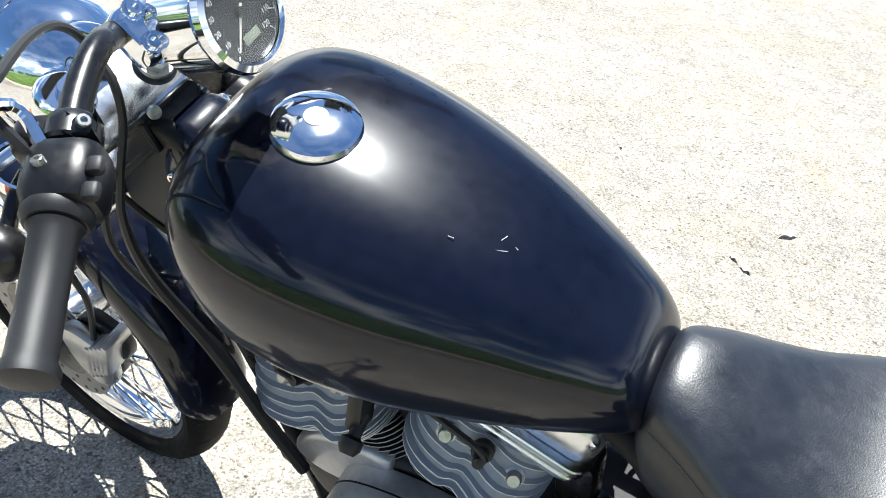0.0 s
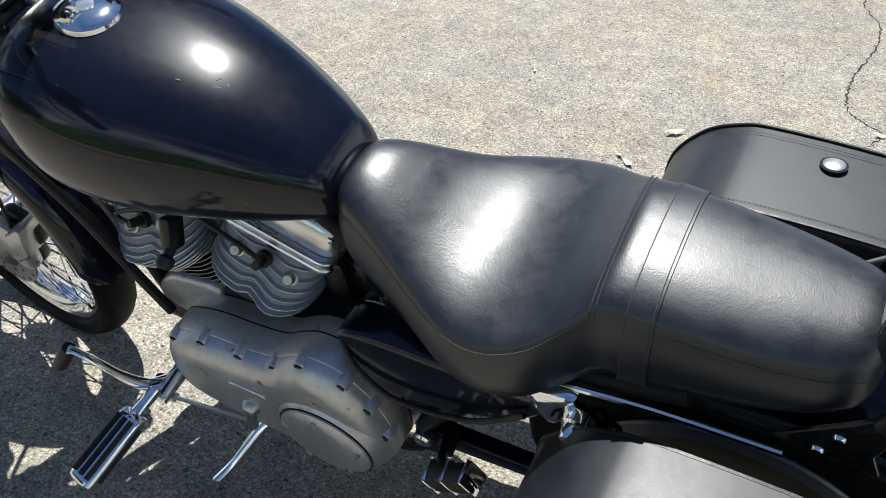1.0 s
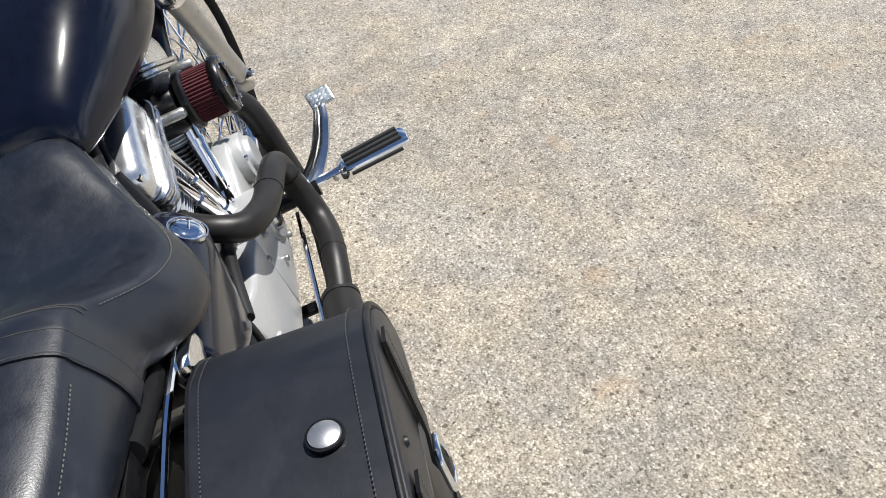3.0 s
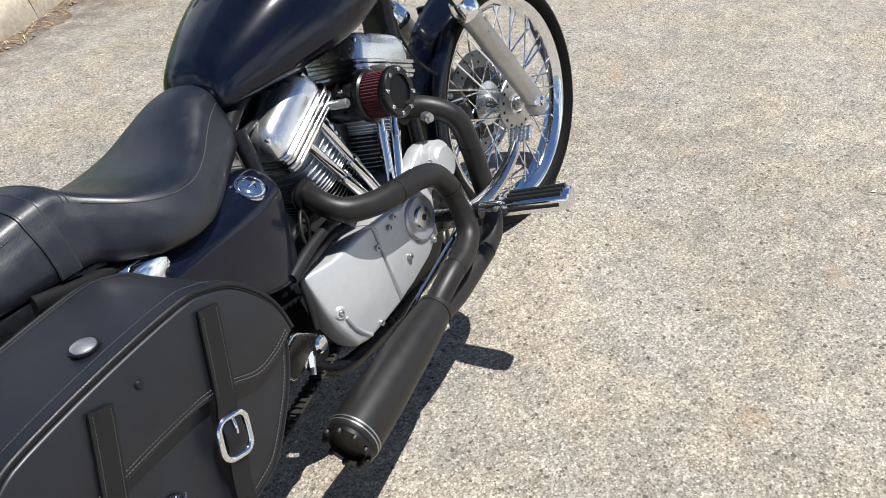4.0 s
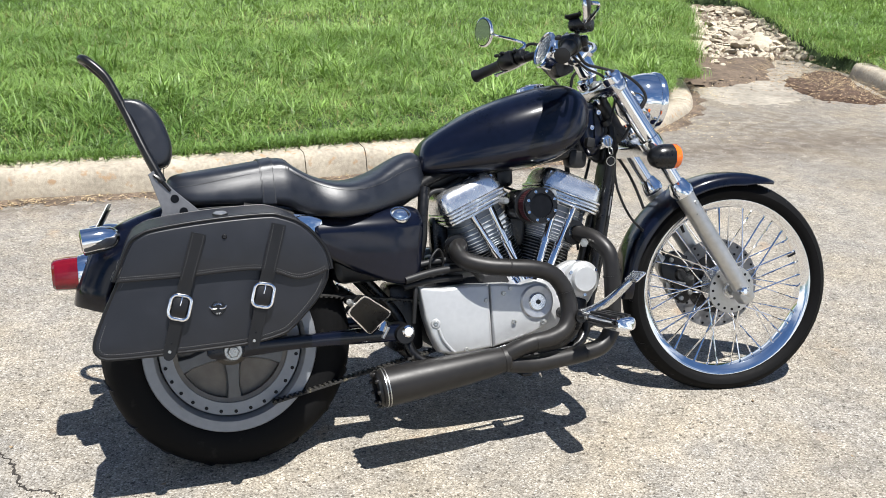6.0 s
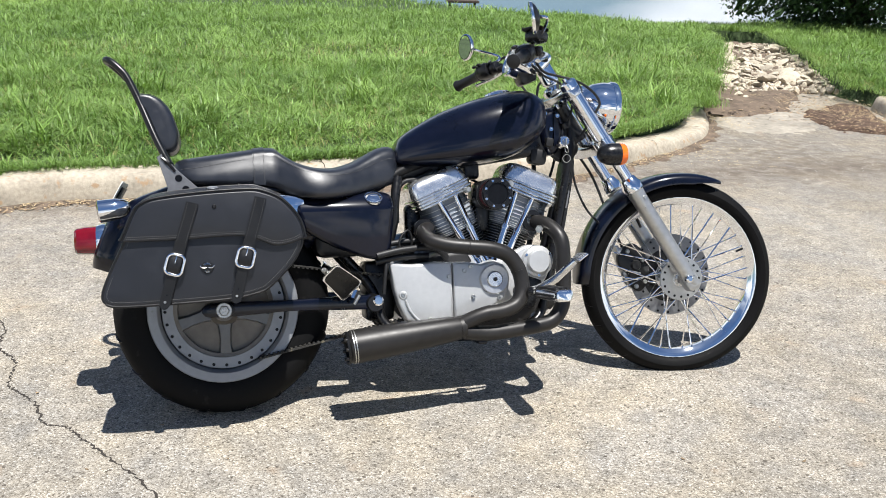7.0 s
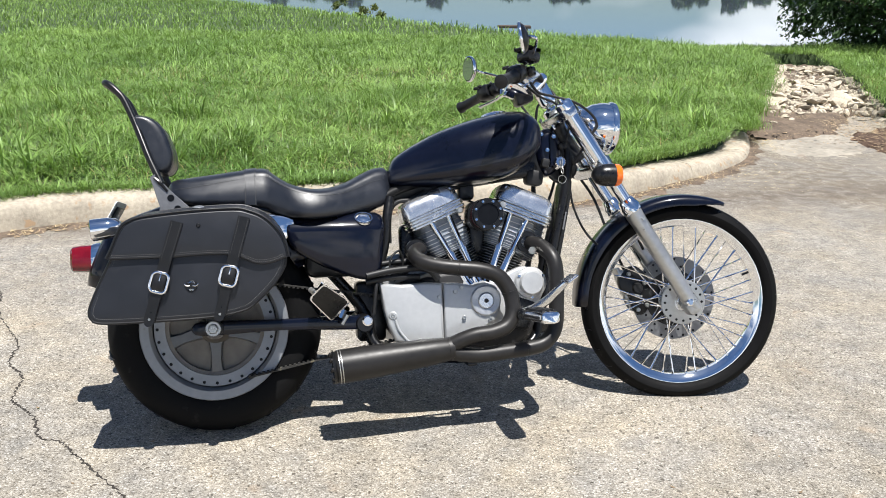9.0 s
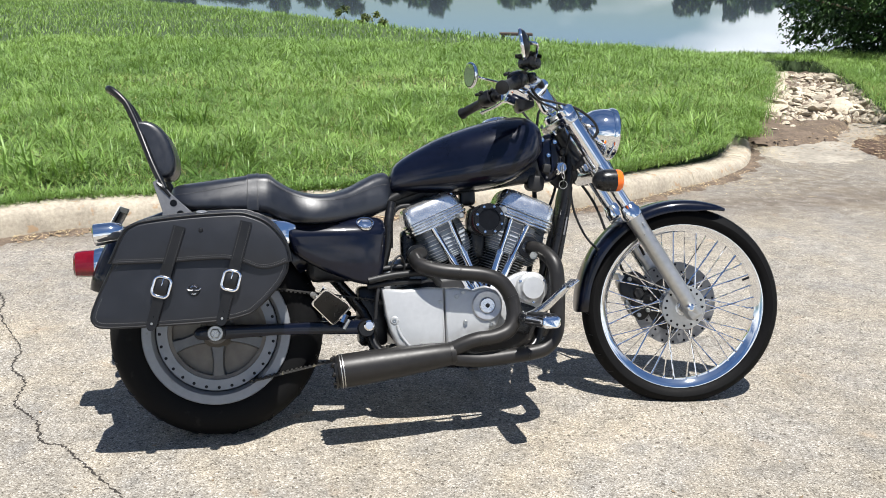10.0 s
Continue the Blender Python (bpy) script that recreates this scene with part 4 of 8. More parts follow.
def grit(n, seed):
    """Loose chips of stone on the asphalt."""
    g = np.random.default_rng(seed)
    px, py = g.uniform(-2.2, 4.6, n), g.uniform(-3.6, 4.4, n)
    ok = ~(inside(px, py, LAWN_A) | inside(px, py, LAWN_B))
    px, py = px[ok], py[ok]
    n = len(px)
    r = 0.0014 + 0.0034 * g.random(n) ** 2.5
    a = g.random(n) * 6.28
    co = np.zeros((n, 5, 3))
    for k in range(4):
        q = a + k * 1.571 + g.normal(0, 0.25, n)
        m = r * (0.7 + 0.6 * g.random(n))
        co[:, k] = np.c_[px + m * np.cos(q), py + m * np.sin(q), np.full(n, 0.0004)]
    co[:, 4] = np.c_[px + g.normal(0, 0.3, n) * r, py + g.normal(0, 0.3, n) * r, r * (0.5 + 0.5 * g.random(n))]
    i = np.arange(n)[:, None] * 5
    faces = np.concatenate([i + np.array([k, (k + 1) % 4, 4]) for k in range(4)]).tolist()
    me = bpy.data.meshes.new("grit")
    me.from_pydata(co.reshape(-1, 3).tolist(), [], faces)
    me.materials.append(GRIT)
    return tagged(new("grit", me), "loose pale and dark stone chips on the asphalt", "grit", kind="stuff")


GRIT = material("stone_chips", (0.30, 0.27, 0.23), 0.85, grain=0.5, scale=25, tint=(0.55, 0.52, 0.46), random_value=0.75)
grit(9000, 51)


# ---- trees ----
def leaf_cloud(bm, centre, radius, count, size, g, squash=0.8):
    for _ in range(count):
        d = Vector((g.gauss(0, 1), g.gauss(0, 1), g.gauss(0, 1))).normalized() * radius * (g.random() ** 0.4)
        c = Vector(centre) + Vector((d.x, d.y, d.z * squash))
        n = Vector((g.gauss(0, 1), g.gauss(0, 1), g.gauss(0.6, 1))).normalized()
        u = n.orthogonal().normalized()
        v = n.cross(u)
        s = size * g.uniform(0.6, 1.4)
        q = [bm.verts.new(c + u * s * a + v * s * b + n * s * k) for a, b, k in ((-1, 0, 0), (-0.1, 0.45, 0.12), (1, 0, -0.1), (-0.1, -0.45, 0.12))]
        bm.faces.new(q[:3])
        bm.faces.new((q[0], q[2], q[3]))


def tree(x, y, z, height, spread, seed, leaf, name="tree", label="broad leafy green tree", category="tree", clumps=26, per=160, size=0.09, mat=None, low=0.2):
    g = random.Random(seed)
    root = new(name)
    root.matrix_basis = pose(x, y, z)
    limbs = [tube([(0, 0, -0.3), (g.uniform(-0.05, 0.05) * height, 0.02, height * 0.3), (g.uniform(-0.08, 0.08) * height, 0, height * 0.75)], [height * 0.035, height * 0.026, height * 0.01], 8, 4)]
    crown = bmesh.new()
    for i in range(clumps):
        a, r = g.uniform(0, 6.28), spread * (g.random() ** 0.5)
        hz = height * g.uniform(low, 1.0)
        k = (1 - 0.5 * max(0, hz / height - 0.6) / 0.4) * (0.72 + 0.28 * min(1, hz / (0.35 * height)))
        c = Vector((math.cos(a) * r * k, math.sin(a) * r * k, hz))
        if i % 2 == 0:
            limbs.append(tube([(0, 0, max(0.1, hz * 0.55)), (c.x * 0.5, c.y * 0.5, hz * 0.8), tuple(c)], [height * 0.012, height * 0.008, height * 0.003], 5, 3))
        r = spread * g.uniform(0.2, 0.36)
        leaf_cloud(crown, c, r, per, size, g)
        leaf_cloud(crown, c, r * 0.7, per // 7, size * 2.2, g)
    part("trunk", joined(*limbs), BARK, root)
    part("crown", crown, leaf, root)
    return tagged(root, label, category)


tree(9.22, 12.9, 0.0, 3.6, 2.5, 3, LEAF, label="dense dark green tree overhanging the pond bank", clumps=110, per=430, size=0.040, low=0.03)
tree(12.5, 13.0, 0.0, 4.5, 3.0, 4, LEAF, label="dense dark green tree on the pond bank", clumps=60, per=420, size=0.050, low=0.05)
tree(-1.35, 22.2, -0.2, 0.75, 0.45, 9, SHRUB, "shrub", "small yellow-green shrub on the bank", "shrub", 12, 70, 0.035, low=0.25)
tree(-0.55, 21.2, -0.2, 0.6, 0.4, 10, SHRUB, "shrub", "small yellow-green shrub on the bank", "shrub", 10, 70, 0.035, low=0.25)
g = random.Random(21)
for i in range(44):
    x = -160 + i * 7.5 + g.uniform(-2.5, 2.5)
    if i in (9, 23, 24, 29, 30, 31):
        continue
    tagged(tree(x, g.uniform(268, 285), -1.3, g.uniform(4.0, 8.5), g.uniform(2.8, 4.6), 100 + i, LEAF, label="distant green tree on the far shore", clumps=24, per=90, size=1.0, low=0.1), group="trees on the far shore")
bank = bent_sheet(np.linspace(-300, 300, 30), np.array([258.0, 268.0, 320.0, 600.0]), lambda a, b: np.where(b < 265, -1.4, 0.0), LAWN, "far_bank")
tagged(bank, "far grassy shore of the pond", "bank", kind="structure")
dock = new("jetty")
part("deck", block(0.66, 0.3, 0.05, pose(2.62, 16.2, 0.27), 0.005), WEATHERED_WOOD, dock)
for dx in (-0.25, 0.25):
    part("post", block(0.05, 0.05, 0.9, pose(2.62 + dx, 16.2, -0.2), 0.004), WEATHERED_WOOD, dock)
tagged(dock, "small dark weathered wooden platform on the bank", "platform")

# ---- motorcycle ----
LEAN = pose(0.046, -0.171, 0.0, 0, 0, 8.7) @ pose(0, 0, 0, -17.8)
bike = new("motorcycle")
bike.matrix_basis = LEAN
tagged(bike, "black custom cruiser motorcycle leaning on its side stand", "motorcycle")
REAR = Vector((0.005, 0, 0.321))
FRONT = Vector((1.556, 0, 0.329))


def around(c, r, a, y=0.0):
    """A place on a wheel's circle."""
    return Vector((c.x + r * math.cos(a), c.y + y, c.z + r * math.sin(a)))


# front wheel
R = 0.334
front_wheel = part("front_wheel", lathe([(0.0, -0.062), (0.018, -0.062), (0.02, -0.05), (0.058, -0.047), (0.060, -0.040), (0.03, -0.034), (0.027, 0.0), (0.03, 0.034), (0.060, 0.040), (0.058, 0.047), (0.02, 0.05), (0.0, 0.055)], FRONT, n=36), POLISHED, bike, "chromed spoked front wheel")
WHEEL_UP = 1.0145
tyre_prof = [(r * WHEEL_UP, y) for r, y in [(0.2775, -0.026), (0.2815, -0.035), (0.291, -0.044), (0.305, -0.047), (0.319, -0.040), (0.329, -0.026), (0.3345, -0.008), (0.3345, 0.008), (0.329, 0.026), (0.319, 0.040), (0.305, 0.047), (0.291, 0.044), (0.2815, 0.035), (0.2775, 0.026)]]
part("tyre", lathe(tyre_prof + [(0.276, 0.018), (0.276, -0.018)], FRONT, n=96, closed=True), RUBBER, front_wheel, "narrow black road tyre")
for k in range(56):
    a = 2 * math.pi * k / 56
    s = 1 if k % 2 else -1
    part("tread_groove", tube([around(FRONT, 0.3381, a - 0.010, 0.004 * s), around(FRONT, 0.3329, a + 0.028, 0.0255 * s), around(FRONT, 0.3231, a + 0.045, 0.0405 * s)], [0.0016, 0.002, 0.0014], 4, 2), SCREEN, front_wheel)
rim_prof = [((0.2785 - (0.2785 - r) * 0.80) * 1.0190, y * 0.94) for r, y in [(0.272, -0.034), (0.276, -0.034), (0.2785, -0.030), (0.274, -0.026), (0.262, -0.024), (0.248, -0.014), (0.245, 0.0), (0.248, 0.014), (0.262, 0.024), (0.274, 0.026), (0.2785, 0.030), (0.276, 0.034), (0.272, 0.034), (0.258, 0.027), (0.245, 0.017), (0.242, 0.0), (0.245, -0.017), (0.258, -0.027)]]
part("rim", lathe(rim_prof, FRONT, n=96, closed=True), CHROME, front_wheel, "chrome rim")
for k in range(40):
    side = 1 if k % 2 else -1
    twist = 0.42 if (k // 2) % 2 else -0.42
    a = 2 * math.pi * (k + 0.5) / 40
    p0 = around(FRONT, 0.052, a + twist * 1.5, 0.043 * side)
    p1 = around(FRONT, 0.2555, a, 0.006 * side)
    part("spoke", joined(tube([p0, p1], 0.0026, 6, smooth=False), tube([p1.lerp(p0, 0.07), p1], 0.0034, 6, smooth=False)), CHROME, front_wheel)
disc = lathe([(0.088, 0.062), (0.146, 0.062), (0.146, 0.067), (0.088, 0.067)], FRONT, n=72, closed=True)
rotor = part("brake_disc", disc, GREY_BRACKET, front_wheel, "drilled steel brake disc with a dark carrier")
part("disc_carrier", lathe([(0.03, 0.055), (0.090, 0.060), (0.098, 0.0605), (0.098, 0.0685), (0.03, 0.068)], FRONT, n=40, closed=True), BLACK, front_wheel)
for ring, count in ((0.137, 22), (0.113, 16)):
    for k in range(count):
        a = 2 * math.pi * (k + 0.37) / count
        part("disc_hole", lathe([(0.0, -0.0005), (0.0042, -0.0005), (0.0042, 0.0066), (0.0, 0.0066)], around(FRONT, ring, a, 0.0613), n=8), SCREEN, front_wheel)
part("hub_flange", lathe([(0.03, -0.054), (0.074, -0.052), (0.076, -0.049), (0.074, -0.046), (0.03, -0.046)], FRONT, n=48, closed=True), ALU, front_wheel)
for k in range(16):
    a = 2 * math.pi * k / 16
    part("flange_hole", lathe([(0.0, -0.001), (0.0044, -0.001), (0.0044, 0.006), (0.0, 0.006)], around(FRONT, 0.063, a, -0.0525), n=8), SCREEN, front_wheel)
part("valve_stem", tube([around(FRONT, 0.260, 0.35), around(FRONT, 0.236, 0.35)], 0.004, 8, smooth=False), MATTE, front_wheel)

# rear wheel
rear_wheel = part("rear_wheel", lathe([(0.0, -0.085), (0.036, -0.085), (0.05, -0.06), (0.055, -0.03), (0.055, 0.05), (0.04, 0.08), (0.0, 0.085)], REAR, n=36), HUB_BRONZE, bike, "silver five-spoke cast rear wheel")
rt = [(0.208, -0.056), (0.216, -0.066), (0.240, -0.075), (0.269, -0.077), (0.297, -0.069), (0.314, -0.051), (0.3235, -0.026), (0.327, 0.0)]
rt = rt + [(r, -y) for r, y in rt[-2::-1]]
part("tyre", lathe(rt + [(0.205, 0.05), (0.205, -0.05)], REAR, n=96, closed=True), RUBBER, rear_wheel, "wide black rear tyre")
for k in range(34):
    a = 2 * math.pi * k / 34
    s = 1 if k % 2 else -1
    part("tread_groove", tube([around(REAR, 0.3263, a, 0.012 * s), around(REAR, 0.3210, a + 0.05, 0.038 * s), around(REAR, 0.310, a + 0.085, 0.055 * s)], [0.0035, 0.004, 0.002], 5, 3), SCREEN, rear_wheel)
rr = [(0.196, -0.078), (0.222, -0.078), (0.2245, -0.074), (0.222, -0.069), (0.206, -0.064), (0.196, -0.04), (0.192, 0.04), (0.206, 0.064), (0.222, 0.069), (0.2245, 0.074), (0.222, 0.078), (0.196, 0.078), (0.188, 0.066), (0.184, 0.0), (0.188, -0.066)]
part("rim", lathe(rr, REAR, n=96, closed=True), WHEEL_GREY, rear_wheel, "silver painted rim lip")
part("wheel_disc", lathe([(0.05, -0.034), (0.188, -0.030), (0.188, 0.03), (0.05, 0.034)], REAR, n=72, closed=True), HUB_BRONZE, rear_wheel, "inner wheel face, its shade put into a darker colour")
part("pulley_rim", lathe([(0.150, -0.060), (0.182, -0.060), (0.184, -0.056), (0.184, -0.034), (0.150, -0.034)], REAR, n=80, closed=True), WHEEL_GREY, rear_wheel, "grey drilled ring inside the rim")
for k in range(28):
    a = 2 * math.pi * k / 28
    part("ring_hole", lathe([(0.0, -0.0015), (0.005, -0.0015), (0.005, 0.004), (0.0, 0.004)], around(REAR, 0.173, a, -0.0605), n=8), SCREEN, rear_wheel)
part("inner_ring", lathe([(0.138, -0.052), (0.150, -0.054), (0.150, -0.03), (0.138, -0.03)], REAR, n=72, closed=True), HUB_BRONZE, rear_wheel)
for k in range(5):
    a = 2 * math.pi * k / 5 - math.pi / 2
    t = Vector((-math.sin(a), 0, math.cos(a)))
    rings = []
    for r, w, y in ((0.035, 0.026, -0.062), (0.07, 0.019, -0.060), (0.105, 0.017, -0.056), (0.135, 0.022, -0.052), (0.150, 0.036, -0.050)):
        c = around(REAR, r, a, 0)
        rings.append([c + t * (w * 0.75) + Vector((0, y, 0)), c + t * w + Vector((0, y + 0.012, 0)), c + t * w + Vector((0, -0.03, 0)), c - t * w + Vector((0, -0.03, 0)), c - t * w + Vector((0, y + 0.012, 0)), c - t * (w * 0.75) + Vector((0, y, 0))])
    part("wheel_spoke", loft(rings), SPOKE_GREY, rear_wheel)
part("brake_disc", lathe([(0.10, 0.082), (0.146, 0.082), (0.146, 0.088), (0.10, 0.088)], REAR, n=64, closed=True), STEEL, rear_wheel)
part("axle_nut", joined(lathe([(0.0, -0.146), (0.022, -0.146), (0.024, -0.143), (0.024, -0.136), (0.0, -0.136)], REAR, n=28), lathe([(0.0, -0.155), (0.013, -0.155), (0.016, -0.151), (0.016, -0.143), (0.0, -0.143)], REAR, n=6), lathe([(0.0, -0.158), (0.009, -0.158), (0.009, -0.13), (0, -0.13)], REAR, n=12)), STEEL, rear_wheel)

# swing arm, frame
def both(fn):
    for s in (-1, 1):
        fn(s)


def swing(s):
    arm = part("swing_arm", slab(smooth2([(-0.05, 0.338), (0.03, 0.343), (0.2, 0.339), (0.42, 0.340), (0.47, 0.335), (0.47, 0.30), (0.42, 0.296), (0.2, 0.305), (0.03, 0.300), (-0.05, 0.304)], 3), s * 0.098, s * 0.128, 0.006), PAINT, bike)
    part("axle_plate", slab(rounded(0.052, 0.038, 0.016), -0.006, 0.006, 0.003, 2, pose(REAR.x + 0.004, s * 0.131, REAR.z)), BLACK, arm)
    part("pivot_cap", lathe([(0.0, 0.004), (0.012, 0.004), (0.0165, 0.0), (0.0165, -0.01), (0.0, -0.01)], (0.469, s * 0.142, 0.322), (0, s, 0), 24), CHROME, arm)


both(swing)
part("pivot_housing", joined(lathe([(0.0, -0.14), (0.024, -0.14), (0.028, -0.13), (0.028, 0.13), (0.024, 0.14), (0.0, 0.14)], (0.461, 0, 0.313)), block(0.09, 0.12, 0.19, pose(0.49, 0.01, 0.345), 0.01)), BLACK, bike)


def frame_side(s):
    part("frame_rail", tube([(0.06, s * 0.115, 0.685), (0.25, s * 0.11, 0.645), (0.45, s * 0.09, 0.66), (0.60, s * 0.05, 0.735), (0.85, s * 0.02, 0.80), (1.10, s * 0.012, 0.87)], 0.016, 10), SATIN, bike)
    part("seat_strut", tube([(0.235, s * 0.115, 0.66), (0.33, s * (0.115 if s > 0 else 0.060), 0.52), (0.46, s * (0.12 if s > 0 else 0.048), 0.36), (0.50, s * (0.11 if s > 0 else 0.085), 0.24), (0.62, s * 0.10, 0.178 if s > 0 else 0.205), (0.95, s * 0.085, 0.165 if s > 0 else 0.205), (1.03, s * 0.06, 0.25)], 0.016, 10), BLACK, bike)
    part("down_tube", tube([(1.03, s * 0.06, 0.25), (1.075, s * 0.045, 0.42), (1.125, s * 0.032, 0.60), (1.165, s * 0.022, 0.76), (1.175, s * 0.012, 0.88)], 0.0165, 10), BLACK, bike)


both(frame_side)
part("down_tube_cover", slab(smooth2([(1.142, 0.735), (1.180, 0.745), (1.145, 0.56), (1.092, 0.36), (1.066, 0.36), (1.112, 0.56)], 4), -0.035, 0.035, 0.008), BLACK, bike)
part("frame_label", block(0.006, 0.002, 0.060, pose(1.146, -0.0365, 0.615, 0, 12, 0), 0.0005), GREY_BRACKET, bike, "pale printed label strip")
part("backbone", block(0.50, 0.06, 0.055, pose(0.82, 0, 0.762, 0, -8, 0), 0.012), BLACK, bike)
part("steering_head", lathe([(0.0, -0.085), (0.034, -0.085), (0.036, -0.07), (0.031, -0.05), (0.031, 0.04), (0.036, 0.052), (0.034, 0.058), (0.0, 0.058)], (1.165, 0, 0.885), (-0.5, 0, 0.86), 24), BLACK, bike)
part("head_gusset", slab(smooth2([(1.05, 0.90), (1.11, 0.915), (1.16, 0.84), (1.10, 0.77), (1.03, 0.80)], 4), -0.028, 0.028, 0.006), BLACK, bike)
part("frame_cover", slab(smooth2([(0.548, 0.690), (0.552, 0.750), (0.62, 0.752), (0.70, 0.748), (0.68, 0.728), (0.605, 0.692)], 4), -0.034, 0.034, 0.008), BLACK, bike)
part("neck_cover", slab(smooth2([(1.062, 0.90), (1.115, 0.925), (1.15, 0.86), (1.135, 0.79), (1.09, 0.765), (1.06, 0.82)], 4), -0.048, 0.048, 0.030, 5), PAINT, bike)
part("harness_cover", slab(smooth2([(1.085, 0.905), (1.150, 0.925), (1.205, 0.84), (1.215, 0.775), (1.150, 0.745), (1.100, 0.80)], 4), 0.020, 0.046, 0.010, 3), MATTE, bike)
part("relay_box", block(0.026, 0.022, 0.030, pose(1.083, -0.052, 0.806, 0, 12, 0), 0.004), MATTE, bike)
part("cable_guide", ring_band((1.142, -0.050, 0.862), (0.5, 0, -0.86), 0.010, 0.016, 0.003, 16), BLACK, bike)
part("cable_clip", block(0.012, 0.030, 0.020, pose(1.118, -0.040, 0.925, 0, -30, 0), 0.004), POLISHED, bike)
for p in ((1.1145, -0.050, 0.894), (1.091, -0.050, 0.850), (1.072, -0.050, 0.902), (1.108, 0.050, 0.868)):
    part("neck_bolt", bolt(p, (0, -1 if p[1] < 0 else 1, 0), 0.008, 0.008), CHROME, bike)

# fork
FORK_LO, FORK_HI = Vector((1.562, 0, 0.312)), Vector((1.127, 0, 1.005))
fdir = (FORK_HI - FORK_LO).normalized()


def fork_leg(s):
    y = Vector((0.020 if s > 0 else 0.0, s * 0.104, 0.011 if s > 0 else 0.0))
    at = lambda z: FORK_LO.lerp(FORK_HI, (z - FORK_LO.z) / (FORK_HI.z - FORK_LO.z)) + y
    leg = part("fork_slider", tube([at(0.296), at(0.32), at(0.36), at(0.60), at(0.632)], [0.020, 0.027, 0.026, 0.0275, 0.029], 24, smooth=False), ALU, bike, "satin aluminium lower fork leg")
    part("fork_boot", lathe([(0.028, -0.02), (0.034, -0.014), (0.035, 0.006), (0.030, 0.014), (0.026, 0.03), (0.0215, 0.034)], at(0.648), fdir, 28), CHROME, leg, "chrome dust cover")
    part("fork_tube", tube([at(0.62), at(1.0)], 0.0205, 24, smooth=False), CHROME, leg)
    part("fork_shroud", tube([at(0.795), at(0.96)], 0.0265, 24, smooth=False), CHROME, leg)
    part("fork_cap", lathe([(0.0, 0.020), (0.009, 0.020), (0.009, 0.010), (0.022, 0.010), (0.029, 0.004), (0.030, 0.0), (0.030, -0.02), (0, -0.02)], at(0.992), fdir, 28), CHROME, leg)
    part("axle_clamp", block(0.05, 0.046, 0.052, pose(1.562 + 0.008 * s, s * 0.104, 0.313, 0, -32, 0), 0.010), ALU, leg)
    part("axle_end", lathe([(0.0, 0.016), (0.008, 0.016), (0.0135, 0.012), (0.0135, -0.01), (0.0, -0.01)], (1.555 + 0.020 * s, s * 0.126, 0.328), (0, s, 0), 6), CHROME, leg)
    part("fork_screw", lathe([(0.0, 0.004), (0.006, 0.004), (0.006, -0.006), (0, -0.006)], at(0.61) + Vector((0.01, s * 0.028, 0)), (0, s, 0), 12), STEEL, leg)


both(fork_leg)
part("axle", tube([(FRONT.x, -0.13, FRONT.z), (FRONT.x, 0.13, FRONT.z)], 0.010, 12, smooth=False), STEEL, bike)
for z, w, mat in ((0.964, 0.032, POLISHED), (0.79, 0.038, POLISHED)):
    c = FORK_LO.lerp(FORK_HI, (z - FORK_LO.z) / (FORK_HI.z - FORK_LO.z)) 
    out = smooth2([(-0.135, 0.0), (-0.105, 0.036), (-0.04, 0.05), (0.04, 0.05), (0.105, 0.036), (0.135, 0.0), (0.105, -0.034), (-0.105, -0.034)], 5)
    bm = slab(out, -w / 2, w / 2, 0.006, 2, Matrix.Translation(c) @ Matrix(((fdir.z, 0, fdir.x, 0), (0, 1, 0, 0), (-fdir.x, 0, fdir.z, 0), (0, 0, 0, 1))) @ pose(0, 0, 0, 90) @ pose(0, 0, 0, 0, 90, 0))
    part("triple_clamp", bm, mat, bike, "bright fork clamp")
part("stem_nut", lathe([(0.0, 0.017), (0.009, 0.017), (0.013, 0.014), (0.014, 0.004), (0, 0.004)], (1.139, 0.002, 0.974), fdir, 6), STEEL, bike, "hexagonal steering stem nut")
part("stem_washer", lathe([(0.0, 0.005), (0.019, 0.005), (0.023, 0.002), (0.024, -0.012), (0, -0.012)], (1.139, 0.002, 0.974), fdir, 32), BLACK, bike)
part("stem_seat", lathe([(0.0, 0.0075), (0.018, 0.0075), (0.0195, 0.005), (0.0195, 0.0), (0, 0.0)], (1.139, 0.002, 0.974), fdir, 32), STEEL, bike)
part("pinch_bolt", bolt((1.105, 0.050, 0.960), (-0.8, 0.5, 0.2), 0.0075, 0.005), STEEL, bike)

# front fender
def fender(name, centre, r0, a0, a1, half, drop, mat, label, n=40, swell=()):
    rings = []
    for i in range(n + 1):
        u = i / n
        a = radians(a0 + (a1 - a0) * u)
        r = r0 + (float(np.interp(math.degrees(a), *swell)) if swell else 0.0)
        end = min(1, min(u, 1 - u) / 0.05)
        w = half * (0.72 + 0.28 * math.sqrt(end))
        sec = []
        dip = drop * min(1, 0.30 + u / 0.22) if not swell else drop
        for q in range(13):
            v = -1 + 2 * q / 12
            y = w * math.sin(v * math.pi / 2 * 1.0)
            k = abs(v) ** 3.2
            sec.append(around(centre, r - dip * k, a, y))
        inner = [p + (centre - p).normalized() * 0.003 * 1.0 for p in sec[::-1]]
        rings.append(sec + inner)
    return part(name, loft(rings), mat, bike, label)


front_fender = fender("front_fender", FRONT + Vector((0.0, 0, 0.0)), 0.366, 66, 181, 0.064, 0.036, PAINT, "glossy black front fender")


